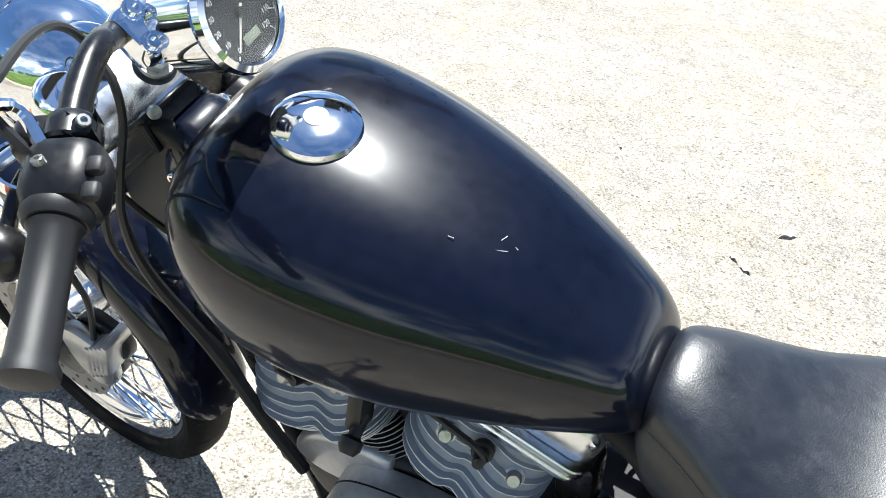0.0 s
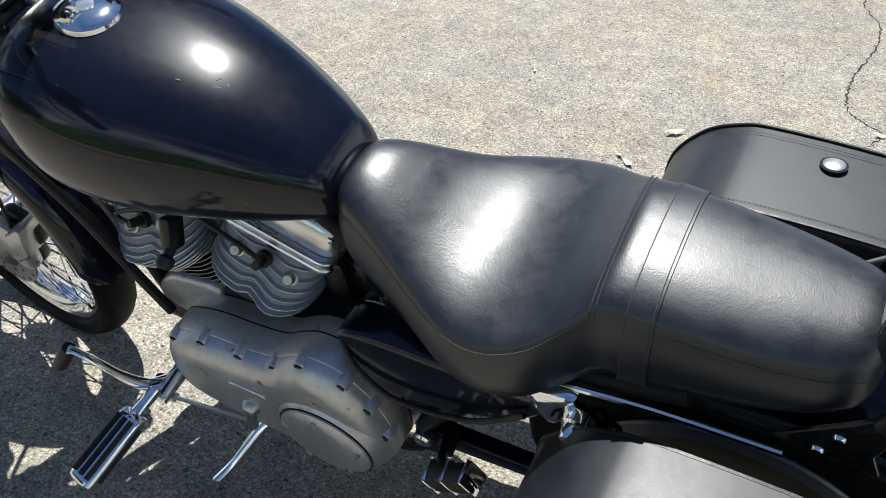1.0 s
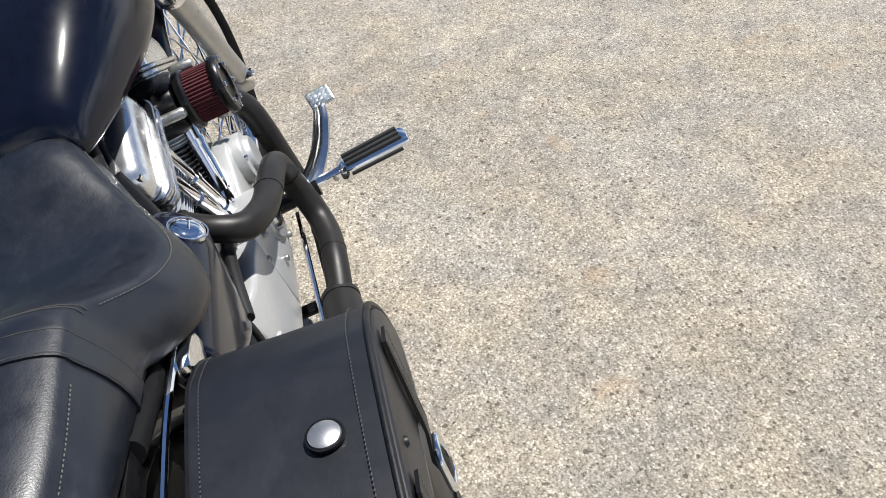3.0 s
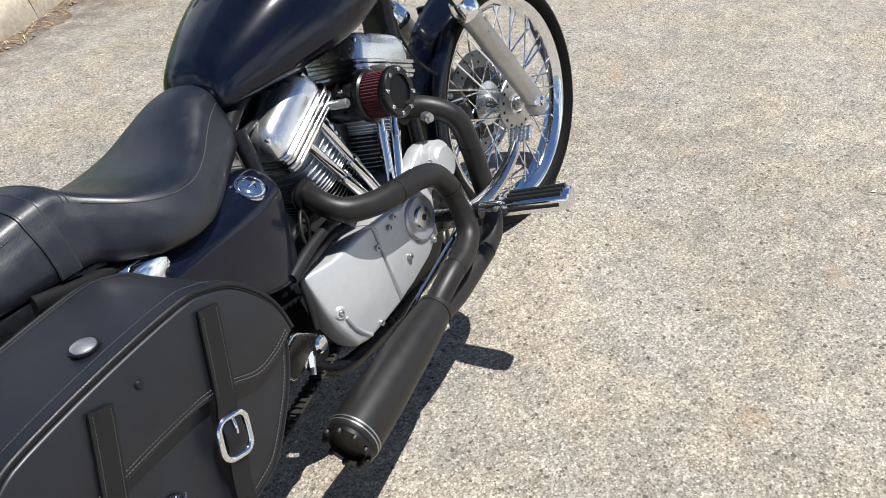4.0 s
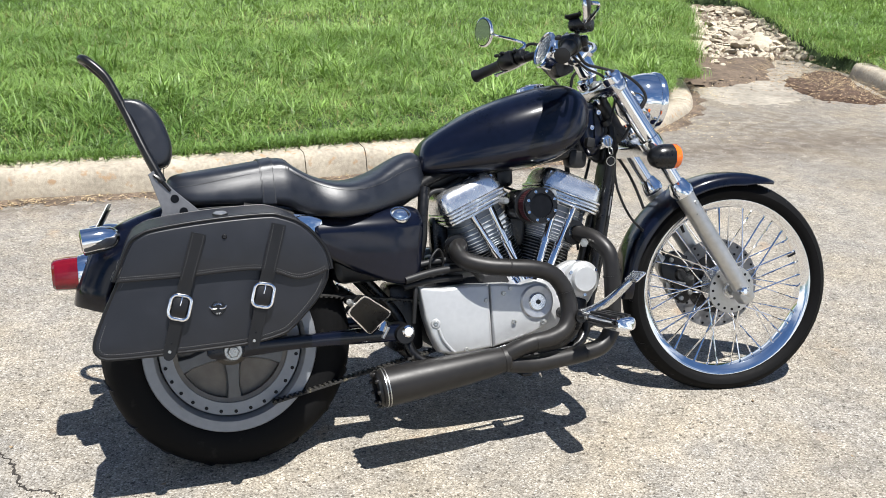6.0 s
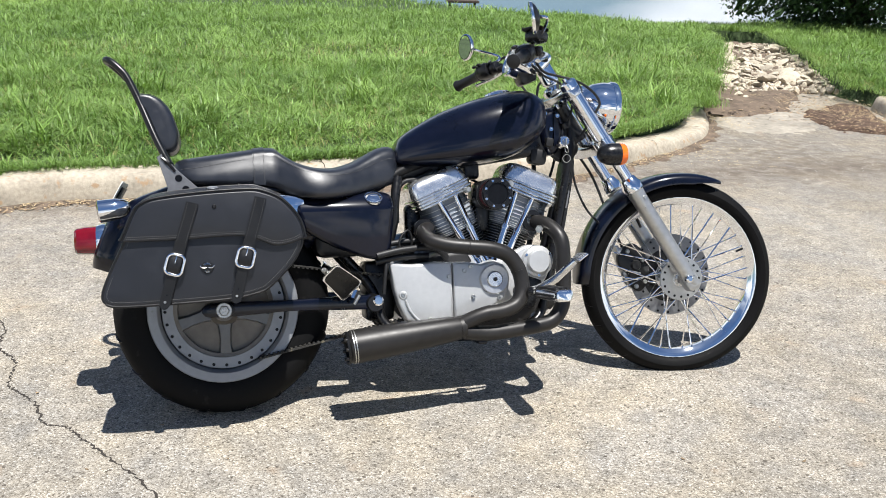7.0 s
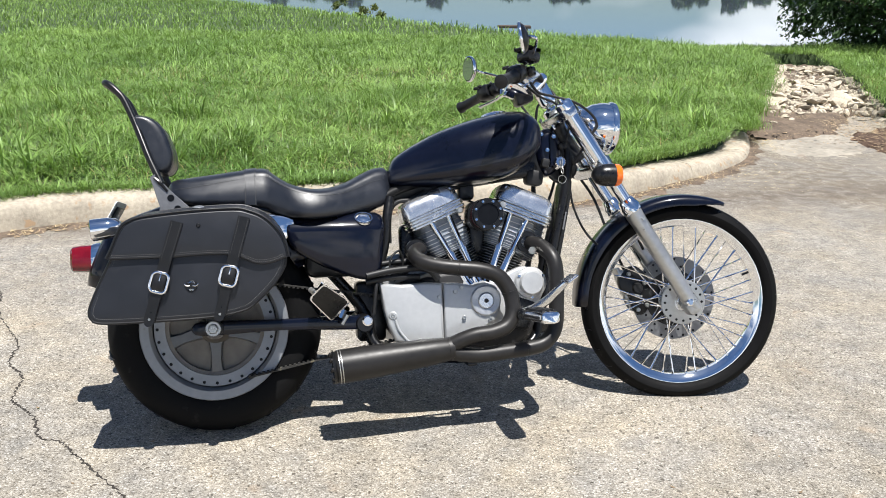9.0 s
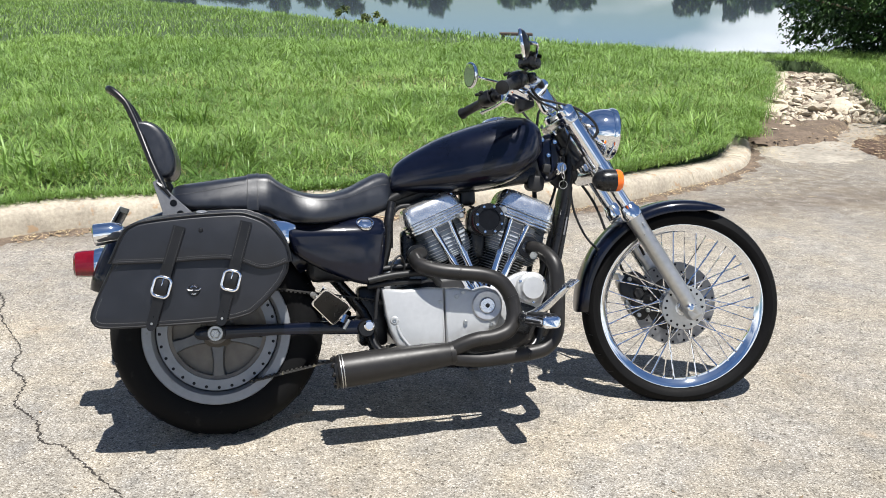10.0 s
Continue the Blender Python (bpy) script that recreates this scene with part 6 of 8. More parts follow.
def strut(s):
    part("fender_strut", slab(smooth2([(0.235, 0.668), (0.10, 0.688), (-0.06, 0.690), (-0.17, 0.668), (-0.17, 0.640), (-0.06, 0.655), (0.10, 0.655), (0.235, 0.628)], 4), s * 0.108, s * 0.118, 0.003), BLACK, bike)
    part("strut_trim", tube([(0.235, s * 0.140, 0.650), (0.10, s * 0.138, 0.662), (-0.05, s * 0.134, 0.656)], 0.0045, 8), CHROME, bike, "bright trim edge")
    part("shock_cover", slab(smooth2([(0.188, 0.652), (0.255, 0.641), (0.236, 0.586), (0.212, 0.584)], 4), s * 0.128, s * 0.160, 0.008), CHROME, bike, "chrome shock mount cover")
    part("shock_bolt", lathe([(0.0, 0.020), (0.010, 0.020), (0.013, 0.014), (0.013, 0.0), (0.017, -0.003), (0.017, -0.02), (0, -0.02)], (0.187, s * 0.172, 0.614), (0, s, 0), 18), CHROME, bike)
    shock = part("shock_absorber", tube([(0.19, s * 0.148, 0.615), (0.03, s * 0.148, 0.36)], 0.014, 14, smooth=False), BLACK, bike, "black coil shock absorber")
    a, b = Vector((0.18, s * 0.148, 0.60)), Vector((0.055, s * 0.148, 0.40))
    ax, u, v = axes_of(b - a)
    part("spring", tube([a.lerp(b, k / 90) + 0.025 * (u * math.cos(k * 0.6) + v * math.sin(k * 0.6)) for k in range(91)], 0.0045, 6, 1), BLACK, shock)


both(strut)

# tail lamp, plate
tl = part("tail_lamp", loft([[(x, y * w, z0 + (z - 0.5) * h) for y, z in [(math.copysign(abs(math.cos(a)) ** 0.6, math.cos(a)), 0.5 + 0.5 * math.copysign(abs(math.sin(a)) ** 0.6, math.sin(a))) for a in [2 * math.pi * k / 28 for k in range(28)]]] for x, w, z0, h in ((-0.318, 0.062, 0.548, 0.095), (-0.335, 0.066, 0.547, 0.098), (-0.352, 0.064, 0.546, 0.092))]), CHROME, bike, "chrome tail lamp base")
part("tail_lens", loft([[(x, y * w, z0 + (z - 0.5) * h) for y, z in [(math.copysign(abs(math.cos(a)) ** 0.55, math.cos(a)), 0.5 + 0.5 * math.copysign(abs(math.sin(a)) ** 0.55, math.sin(a))) for a in [2 * math.pi * k / 28 for k in range(28)]]] for x, w, z0, h in ((-0.348, 0.060, 0.546, 0.086), (-0.385, 0.058, 0.546, 0.084), (-0.408, 0.054, 0.545, 0.080), (-0.415, 0.046, 0.545, 0.070))]), RED_LENS, tl, "red tail lamp lens")
part("lamp_bracket", tube([(-0.30, 0, 0.60), (-0.32, 0, 0.575), (-0.325, 0, 0.55)], [0.03, 0.03, 0.03], 12, flat=0.5), CHROME, tl)
PLT = Matrix.Translation((-0.292, 0, 0.672)) @ pose(0, 0, 0, 0, 30, 0)
plate = part("licence_plate", slab(rounded(0.178, 0.102, 0.012), -0.0012, 0.0012, 0.0005, 1, PLT @ pose(0, 0, 0, 0, 0, 90)), WHITE, bike, "white licence plate with dark characters")
for y in (-0.07, 0.07):
    for z in (0.04, -0.04):
        part("plate_hole", lathe([(0, -0.0018), (0.0035, -0.0018), (0.0035, 0.0018), (0, 0.0018)], PLT @ Vector((0, y, z)), PLT.to_3x3() @ Vector((1, 0, 0)), 10), SCREEN, plate)
face = PLT @ Matrix(((0, 0, -1, -0.0017), (-1, 0, 0, 0), (0, 1, 0, 0), (0, 0, 0, 1)))
lettering("plate_state", "TENNESSEE", 0.017, face @ pose(0, 0.034, 0), INK, plate)
for k in range(6):
    part("plate_bar", block(0.016, 0.001, 0.044, face @ pose(-0.06 + 0.024 * k, -0.008, 0.0, 90), 0.0004), INK, plate)
part("plate_bar", block(0.05, 0.001, 0.006, face @ pose(0, -0.042, 0, 90), 0.0003), INK, plate)
part("plate_holder", block(0.004, 0.12, 0.07, PLT @ pose(0.005, 0, 0), 0.002), BLACK, plate)


def rear_signal(s):
    c = Vector((-0.285, s * 0.162, 0.632))
    ax = Vector((-1, s * 0.05, -0.12)).normalized()
    sg = part("rear_turn_signal", lathe([(0.0, -0.045), (0.014, -0.042), (0.026, -0.028), (0.031, -0.005), (0.0325, 0.030), (0.0325, 0.042), (0.029, 0.044), (0.028, 0.036), (0, 0.036)], c, ax, 32), CHROME, bike, "chrome bullet turn signal")
    part("lens", lathe([(0.0285, 0.034), (0.0285, 0.042), (0.024, 0.046), (0.0, 0.048), (0, 0.034)], c, ax, 32), DARK_LENS, sg, "smoked amber lens")
    part("signal_stalk", tube([c + Vector((0.0, -s * 0.02, -0.01)), (-0.285, s * 0.10, 0.625), (-0.282, 0, 0.628)], 0.009, 10), CHROME, sg)


both(rear_signal)

# sissy bar and backrest
HOOP = [(-0.097, 0.1299, 0.6995), (-0.1316, 0.1228, 0.7615), (-0.1666, 0.1056, 0.8395), (-0.2066, 0.0751, 0.9445), (-0.2396, 0.0609, 1.0215), (-0.2585, 0.0548, 1.0495), (-0.2875, 0.0426, 1.0775), (-0.3031, 0.0162, 1.0875)]
drift = lambda z: 0.012 * min(1, max(0, (z - 0.71) / 0.3))
path = [(x, drift(z) - y, z) for x, y, z in HOOP] + [(x, drift(z) + y, z) for x, y, z in HOOP[::-1]]
sissy = part("sissy_bar", tube(path[1:-1], 0.0105, 18, 6), BLACK, bike, "black tubular sissy bar")


def bracket(s):
    out = [(-0.165, 0.782), (-0.150, 0.792), (-0.108, 0.742), (-0.035, 0.672), (-0.05, 0.655), (-0.15, 0.655), (-0.138, 0.690)]
    br = part("sissy_bracket", slab(out, s * 0.116, s * 0.123, 0.0015, 1), GREY_BRACKET if s < 0 else BLACK, sissy, "flat steel side bracket with two holes")
    for x, z in ((-0.106, 0.718), (-0.087, 0.685)):
        part("bracket_hole", lathe([(0, -0.0045), (0.0105, -0.0045), (0.0105, 0.0045), (0, 0.0045)], (x, s * 0.1195, z), n=20), SCREEN, br)
    if s > 0:
        for x, z in ((-0.083, 0.672), (-0.100, 0.708)):
            part("strut_bolt", lathe([(0.0, 0.0075), (0.005, 0.007), (0.008, 0.003), (0.008, -0.004), (0, -0.004)], (x, 0.1205, z), (0, 1, 0), 14), CHROME, br, "chrome bolt head behind the hole")
    part("weld", tube([(-0.152, s * 0.124, 0.780), (-0.135, s * 0.126, 0.765), (-0.115, s * 0.124, 0.738)], [0.004, 0.006, 0.004], 6), BLACK, br)


both(bracket)


def pad_ring(y, k, grow=0.0):
    """One D-shaped section of the cushion, k from 0 at its end to 1 in the middle."""
    ring = []
    for i in range(36):
        a = 2 * math.pi * i / 36
        c, s = math.cos(a), math.sin(a)
        z = 0.888 + 0.088 * (0.88 + 0.12 * k) * math.copysign(abs(s) ** 0.85, s)
        back = -0.168 - (z - 0.86) * 0.34
        thick = 0.068 + 0.006 * s
        ring.append((back + (thick * (0.55 + 0.45 * k) * c ** 0.72 + grow if c > 0 else -0.008 * abs(c) ** 0.6), y, z + grow * s))
    return ring


PAD = ((-0.076, 0.0), (-0.075, 0.5), (-0.070, 0.80), (-0.060, 0.95), (-0.036, 1.0), (0.006, 1.02), (0.050, 1.0), (0.076, 0.95), (0.090, 0.80), (0.096, 0.5), (0.098, 0.0))
backrest = part("backrest_pad", loft([pad_ring(y, k) for y, k in PAD]), LEATHER, sissy, "black leather backrest pad", angle=70)
for y, k in ((-0.060, 0.95), (0.076, 0.95)):
    part("pad_stitch", tube([p for p in pad_ring(y, k, 0.0012)[-10:] + pad_ring(y, k, 0.0012)[:10]], 0.0010, 5, 2), DARK_THREAD, sissy)
part("pad_back", slab(smooth2([(-0.208, 0.955), (-0.200, 0.958), (-0.152, 0.822), (-0.162, 0.819)], 4), -0.052, 0.068, 0.004), MATTE, sissy, "black backing board")


# side covers, oil tank
def tucked(bm):
    """Draws the cover in towards its front and rounds its shoulder over."""
    for v in bm.verts:
        d = 0.022 * max(0, (v.co.x - 0.42) / 0.11) ** 2 + 0.045 * max(0, (v.co.z - 0.600) / 0.055) ** 1.7
        d += 0.15 * max(0, 0.64 - v.co.z) if abs(v.co.y) > 0.1 else 0
        v.co.y += math.copysign(min(d, abs(v.co.y) * 0.5), -v.co.y)
    return bm


def plate_of(outline, y0, y1, bevel):
    """A cover cut into bands, so that it can curve."""
    bm = slab(outline, y0, y1, bevel, 4)
    for ax, no, marks in ((0, (1, 0, 0), (0.44, 0.47, 0.50, 0.515)), (2, (0, 0, 1), (0.601, 0.611, 0.621, 0.631, 0.641, 0.649))):
        for q in marks:
            bmesh.ops.bisect_plane(bm, geom=bm.verts[:] + bm.edges[:] + bm.faces[:], plane_co=Vector(no) * q, plane_no=no)
    return tucked(bm)


OIL = smooth2([(0.240, 0.650), (0.32, 0.656), (0.44, 0.660), (0.512, 0.656), (0.531, 0.628), (0.528, 0.56), (0.520, 0.490), (0.497, 0.452), (0.45, 0.452), (0.38, 0.476), (0.31, 0.510), (0.250, 0.552), (0.232, 0.60)], 5)
oil = part("oil_tank", plate_of(OIL, -0.075, -0.175, 0.014), PAINT, bike, "glossy black oil tank side cover", angle=60)
cap = part("filler_cap", lathe([(0.0, 0.007), (0.014, 0.0062), (0.022, 0.0035), (0.0255, 0.0), (0.0255, -0.02), (0, -0.02)], (0.467, -0.1475, 0.6405), (0.04, -0.64, 0.77), 36), CHROME, oil, "polished oil filler cap", angle=60)
part("cap_ring", ring_band((0.467, -0.1475, 0.6405), (0.04, -0.64, 0.77), 0.0255, 0.003, 0.0022, 40), CHROME, cap, "chrome ring")
part("cap_slot", tube([(0.457, -0.1525, 0.6462), (0.477, -0.1520, 0.6455)], 0.0016, 6, smooth=False), CHROME, cap)
part("side_cover", slab(smooth2([(0.245, 0.615), (0.36, 0.612), (0.50, 0.615), (0.552, 0.60), (0.548, 0.56), (0.520, 0.500), (0.48, 0.472), (0.40, 0.480), (0.30, 0.52), (0.24, 0.57)], 5), 0.085, 0.152, 0.010, 3), PAINT, bike, "glossy black left side cover")
part("side_cover_trim", tube([(0.26, 0.160, 0.575), (0.35, 0.163, 0.505), (0.47, 0.163, 0.485), (0.53, 0.158, 0.530), (0.548, 0.150, 0.590)], 0.0045, 8), MATTE, bike)
part("rear_post", tube([(0.520, -0.085, 0.490), (0.538, -0.090, 0.56), (0.545, -0.088, 0.63), (0.560, -0.070, 0.705)], [0.013, 0.014, 0.015, 0.016], 12), BLACK, bike)
part("vent_hose", tube([(0.555, -0.058, 0.56), (0.556, -0.060, 0.62), (0.562, -0.060, 0.665), (0.585, -0.060, 0.691), (0.625, -0.055, 0.698), (0.680, -0.040, 0.722)], 0.0075, 10), MATTE, bike)
part("gearbox_housing", block(0.050, 0.085, 0.07, pose(0.600, 0.05, 0.475), 0.015), BLACK, bike)
part("battery_box", block(0.22, 0.20, 0.20, pose(0.395, 0, 0.56), 0.02), BLACK, bike)

# added dark filler, no known part: closes the gap behind the rear cylinder
part("starter_housing", block(0.05, 0.05, 0.14, pose(0.622, 0.03, 0.550), 0.012), BLACK, bike)

# crankcase
CR = Vector((0.845, 0.0, 0.318))
case = part("crankcase", joined(slab(smooth2([(0.60, 0.43), (0.70, 0.46), (0.80, 0.47), (0.90, 0.47), (0.98, 0.44), (1.03, 0.37), (1.01, 0.27), (0.93, 0.205), (0.80, 0.19), (0.66, 0.21), (0.57, 0.25), (0.53, 0.33), (0.54, 0.41)], 4), -0.10, 0.085, 0.02, 3)), BLACK_FIN, bike, "dark crankcase")
part("case_half", slab(smooth2([(0.86, 0.476), (0.93, 0.482), (0.985, 0.462), (1.025, 0.40), (0.98, 0.36), (0.88, 0.38)], 4), 0.030, 0.092, 0.010, 3), CAST, case, "grey cast crankcase half")
part("oil_filter", lathe([(0.0, 0.10), (0.03, 0.10), (0.037, 0.09), (0.037, 0.0), (0, 0.0)], (1.0, 0.03, 0.27), (1, 0, 0.1), 28), BLACK, case)


# cylinders
HEAD_OUT = [(-0.082, -0.060), (-0.055, -0.088), (0.0, -0.092), (0.055, -0.088), (0.084, -0.058), (0.090, 0.0), (0.098, 0.050), (0.094, 0.088), (0.066, 0.112), (0.026, 0.120), (0.004, 0.112), (-0.040, 0.128), (-0.080, 0.108), (-0.098, 0.066), (-0.092, 0.0)]


def edged(fin, mat, m):
    """Gives a fin its bare machined rim."""
    fin.data.materials.append(mat)
    for f in fin.data.polygons:
        f.material_index = 1 if abs(f.normal.dot(m.col[2].to_3d())) < 0.8 else 0


def cylinder(s, name):
    """One finned barrel and head, leaning 22.5 degrees to the back (-1) or front (1)."""
    m = pose(CR.x, 0, CR.z, 0, 22.5 * s, 0)
    barrel = part(name, slab(rounded(0.122, 0.130, 0.045, 6), 0.10, 0.26, 0.004, 1, flat_of(m)), BLACK_FIN, bike, "black engine cylinder with bright finned edges")
    for k in range(15):
        z = 0.122 + 0.0088 * k
        edged(part("fin", slab(rounded(0.152, 0.162, 0.050, 6), z, z + 0.0022, 0.0005, 1, flat_of(m)), BLACK_FIN, barrel), FIN, m)
    def head_at(z, d=0.0):
        """The head's outline: stepped in towards the top on its left side."""
        k = (z - 0.232) / 0.09
        port = 1.48 if s > 0 else 1.0
        step = 1.05 - 0.06 * max(0, k) - 0.60 * max(0, min(1.0, k) - 0.20) - 0.13 * max(0, 0.25 - k) / 0.25
        return [tuple(p) for p in inset(smooth2([(x * (1 - 0.10 * max(0, k) - 0.15 * max(0, 0.35 - k) / 0.35) * (port if x > 0 and y > 0.01 else 1), y * step if y > 0 else y * 0.94) for x, y in HEAD_OUT], 3), d)]

    head = part("cylinder_head", loft([[m @ Vector((x, y, z)) for x, y in head_at(z, 0.006)] for z in (0.226, 0.25, 0.275, 0.30, 0.326, 0.350)]), FIN_TOP, barrel, "grey cast head")
    for k in range(11):
        z = 0.230 + 0.0050 * k + 0.00072 * k * k
        edged(part("head_fin", slab(head_at(z), z, z + 0.0020, 0.0005, 1, flat_of(m)), FIN_TOP, barrel), FIN_EDGE, m)
    for z0, z1, g in ((0.3380, 0.3455, 0.002), (0.3470, 0.3555, -0.004), (0.3570, 0.3655, 0.001), (0.3670, 0.3745, -0.003)):
        part("rocker_plate", slab(rounded(0.198 - g, 0.182 - g, 0.026, 5), z0, z1, 0.0018, 1, flat_of(m @ pose(0.008 * s, -0.021, 0))), POLISHED, barrel)
    rings = []
    for z, wx, wy in ((0.3760, 0.176, 0.144), (0.3880, 0.175, 0.143), (0.4060, 0.170, 0.139), (0.4190, 0.160, 0.130), (0.4280, 0.144, 0.114), (0.4325, 0.120, 0.092)):
        rings.append([m @ Vector((x + 0.008 * s, y - 0.021, z)) for x, y in rounded(wx + 0.019, wy + 0.014, 0.028, 6)])
    top = part("rocker_cover", loft(rings), ROCKER, barrel, "polished rocker cover")
    for k in range(7):
        part("cover_rib", tube([m @ Vector((-0.036 + 0.0095 * k, -0.076, 0.4195)), m @ Vector((-0.036 + 0.0095 * k, -0.046, 0.4340))], 0.0030, 6, smooth=False), ROCKER, top)
    for x in (-0.080 + 0.008 * s, 0.080 + 0.008 * s):
        for y in (-0.085, 0.045):
            part("cover_bolt", bolt(m @ Vector((x, y, 0.406)), m.to_3x3() @ Vector((0, 0, 1)), 0.006, 0.012), CHROME, top)
    for k, x in enumerate((-0.024, 0.024)):
        a = m @ Vector((x * 1.25, -0.088, 0.352))
        b = m @ Vector((x * 0.6 - 0.012 * s, -0.098, 0.105))
        part("pushrod_tube", joined(tube([a, a.lerp(b, 0.55)], 0.0105, 14, smooth=False), tube([a.lerp(b, 0.52), b], 0.0125, 14, smooth=False), ring_band(a.lerp(b, 0.53), b - a, 0.0105, 0.012, 0.004, 18)), CHROME, barrel, "chrome pushrod tube")
        part("lifter_block", lathe([(0.0, 0.02), (0.016, 0.02), (0.018, 0.0), (0.018, -0.02), (0, -0.02)], b, a - b, 18), CHROME, barrel)
    for x, z in ((-0.040, 0.292), (0.038, 0.292)):
        part("head_bolt", joined(lathe([(0.0, 0.014), (0.0075, 0.014), (0.0095, 0.010), (0.0095, 0.002), (0.0130, 0.0), (0.0130, -0.020), (0, -0.020)], m @ Vector((x * 1.2, 0.078, z + 0.010)), m.to_3x3() @ Vector((0, 0.75, 0.66)), 14)), STEEL, barrel)
    part("spark_plug", joined(lathe([(0.0, 0.034), (0.007, 0.034), (0.009, 0.010), (0.014, 0.010), (0.014, 0.0), (0, 0)], m @ Vector((0, 0.074, 0.312)), m.to_3x3() @ Vector((0, 0.85, 0.5)), 12)), MATTE, barrel)
    part("plug_wire", tube([m @ Vector((0, 0.100, 0.327)), m @ Vector((0.01, 0.098, 0.352)), (0.835, 0.085, 0.705), (0.825, 0.04, 0.742)], 0.0042, 8), MATTE, barrel)
    return barrel


ROCKER = material("polished_rocker", (0.74, 0.75, 0.76), 0.24, metal=0.9, grain=0.08, scale=40, rough_var=0.07)
cylinder(-1, "rear_cylinder")
cylinder(1, "front_cylinder")
part("engine_mount", block(0.052, 0.05, 0.075, pose(0.820, 0, 0.730), 0.01), BLACK, bike)
coil = part("ignition_coil", block(0.060, 0.05, 0.052, pose(1.052, -0.01, 0.762, 0, 10, 0), 0.010), MATTE, bike)
part("enrichener_bracket", block(0.022, 0.035, 0.06, pose(0.868, 0.105, 0.645, 25, 0, 0), 0.005), BLACK, bike, "black choke knob bracket")
part("choke_knob", lathe([(0.0, 0.030), (0.009, 0.030), (0.014, 0.022), (0.014, 0.012), (0.008, 0.008), (0.008, -0.02), (0, -0.02)], (0.862, 0.128, 0.628), (0, 0.9, -0.4), 16), MATTE, bike, "black choke knob")

# carburettor and air cleaner
part("carburettor", block(0.105, 0.085, 0.085, pose(0.855, -0.095, 0.640), 0.016), BLACK, bike)
AC = Vector((0.846, -0.212, 0.637))
ac = part("air_cleaner", lathe([(0.0, 0.0), (0.034, 0.0), (0.034, 0.006), (0.047, 0.006), (0.050, 0.002), (0.050, -0.006), (0.047, -0.010), (0.0, -0.010)], AC, (0, -1, 0), 40), BLACK, bike, "round black air cleaner with red filter")
part("filter_element", lathe([(0.0425, -0.010), (0.0425, -0.058), (0.0, -0.060)], AC, (0, -1, 0), 40), FILTER_RED, ac, "pleated red filter gauze")
for k in range(44):
    a = 2 * math.pi * k / 44
    p = AC + Vector((0.0430 * math.cos(a), 0.010, 0.0430 * math.sin(a)))
    part("pleat", tube([p, p + Vector((0, 0.05, 0))], 0.0018, 5, smooth=False), FILTER_RED, ac)
part("back_plate", lathe([(0.0, -0.056), (0.047, -0.056), (0.051, -0.060), (0.051, -0.070), (0.0, -0.070)], AC, (0, -1, 0), 40), BLACK, ac)
part("mesh_screen", lathe([(0.0, 0.0018), (0.035, 0.0018), (0.035, 0.0005), (0, 0.0005)], AC, (0, -1, 0), 36), SCREEN, ac)
for k in range(8):
    a = 2 * math.pi * (k + 0.5) / 8
    part("screw", bolt(AC + Vector((0.0415 * math.cos(a), -0.006, 0.0415 * math.sin(a))), (0, -1, 0), 0.0045, 0.004), CHROME, ac)
# plain block added to keep the vee between the cylinders dark
part("intake_manifold", block(0.052, 0.09, 0.15, pose(0.845, 0.0, 0.590), 0.012), BLACK, bike)
part("breather_bolt", lathe([(0.0, 0.010), (0.007, 0.010), (0.009, 0.006), (0.009, -0.03), (0, -0.03)], (0.772, -0.14, 0.655), (0, -1, 0), 16), STEEL, ac)
part("breather_bolt", lathe([(0.0, 0.010), (0.009, 0.010), (0.011, 0.006), (0.011, -0.03), (0, -0.03)], (0.905, -0.16, 0.668), (0, -1, 0), 16), STEEL, ac)

# right engine covers
cam_cover = part("cam_cover", slab(smooth2([(0.74, 0.395), (0.82, 0.405), (0.90, 0.440), (0.97, 0.470), (1.03, 0.455), (1.045, 0.41), (1.02, 0.35), (0.96, 0.30), (0.90, 0.275), (0.80, 0.27), (0.74, 0.30)], 4), -0.09, -0.128, 0.008, 3), SILVER, bike, "silver cam cover")
TM = Vector((0.993, -0.158, 0.417))
part("timer_cover", lathe([(0.0, 0.004), (0.034, 0.004), (0.038, 0.0), (0.040, -0.006), (0.049, -0.010), (0.051, -0.014), (0.051, -0.036), (0, -0.036)], TM, (0, -1, 0), 40), SILVER, cam_cover, "round silver timer cover")
for a in (30, 150, 270):
    part("cover_screw", bolt(TM + Vector((0.045 * math.cos(radians(a)), 0.009, 0.045 * math.sin(radians(a)))), (0, -1, 0), 0.005, 0.004), CHROME, cam_cover)
spr = part("sprocket_cover", slab([(0.512, 0.434), (0.58, 0.428), (0.66, 0.432), (0.706, 0.428), (0.706, 0.252), (0.65, 0.246), (0.588, 0.243), (0.555, 0.252), (0.535, 0.300), (0.522, 0.350)], -0.08, -0.150, 0.010, 3), SILVER, bike, "silver painted sprocket cover")
front_out = [(0.709, 0.428), (0.76, 0.426), (0.80, 0.418), (0.84, 0.430), (0.875, 0.418), (0.890, 0.385), (0.888, 0.345), (0.872, 0.305), (0.83, 0.282), (0.76, 0.262), (0.709, 0.252)]
part("cover_front", slab(front_out, -0.085, -0.147, 0.008, 3), SILVER, spr)
DB = Vector((0.840, -0.150, 0.3685))
part("cover_ring", lathe([(0.024, 0.002), (0.044, 0.004), (0.048, 0.0), (0.049, -0.01), (0.02, -0.01)], DB, (0, -1, 0), 44, True), CAST, spr, "dark grey ring")
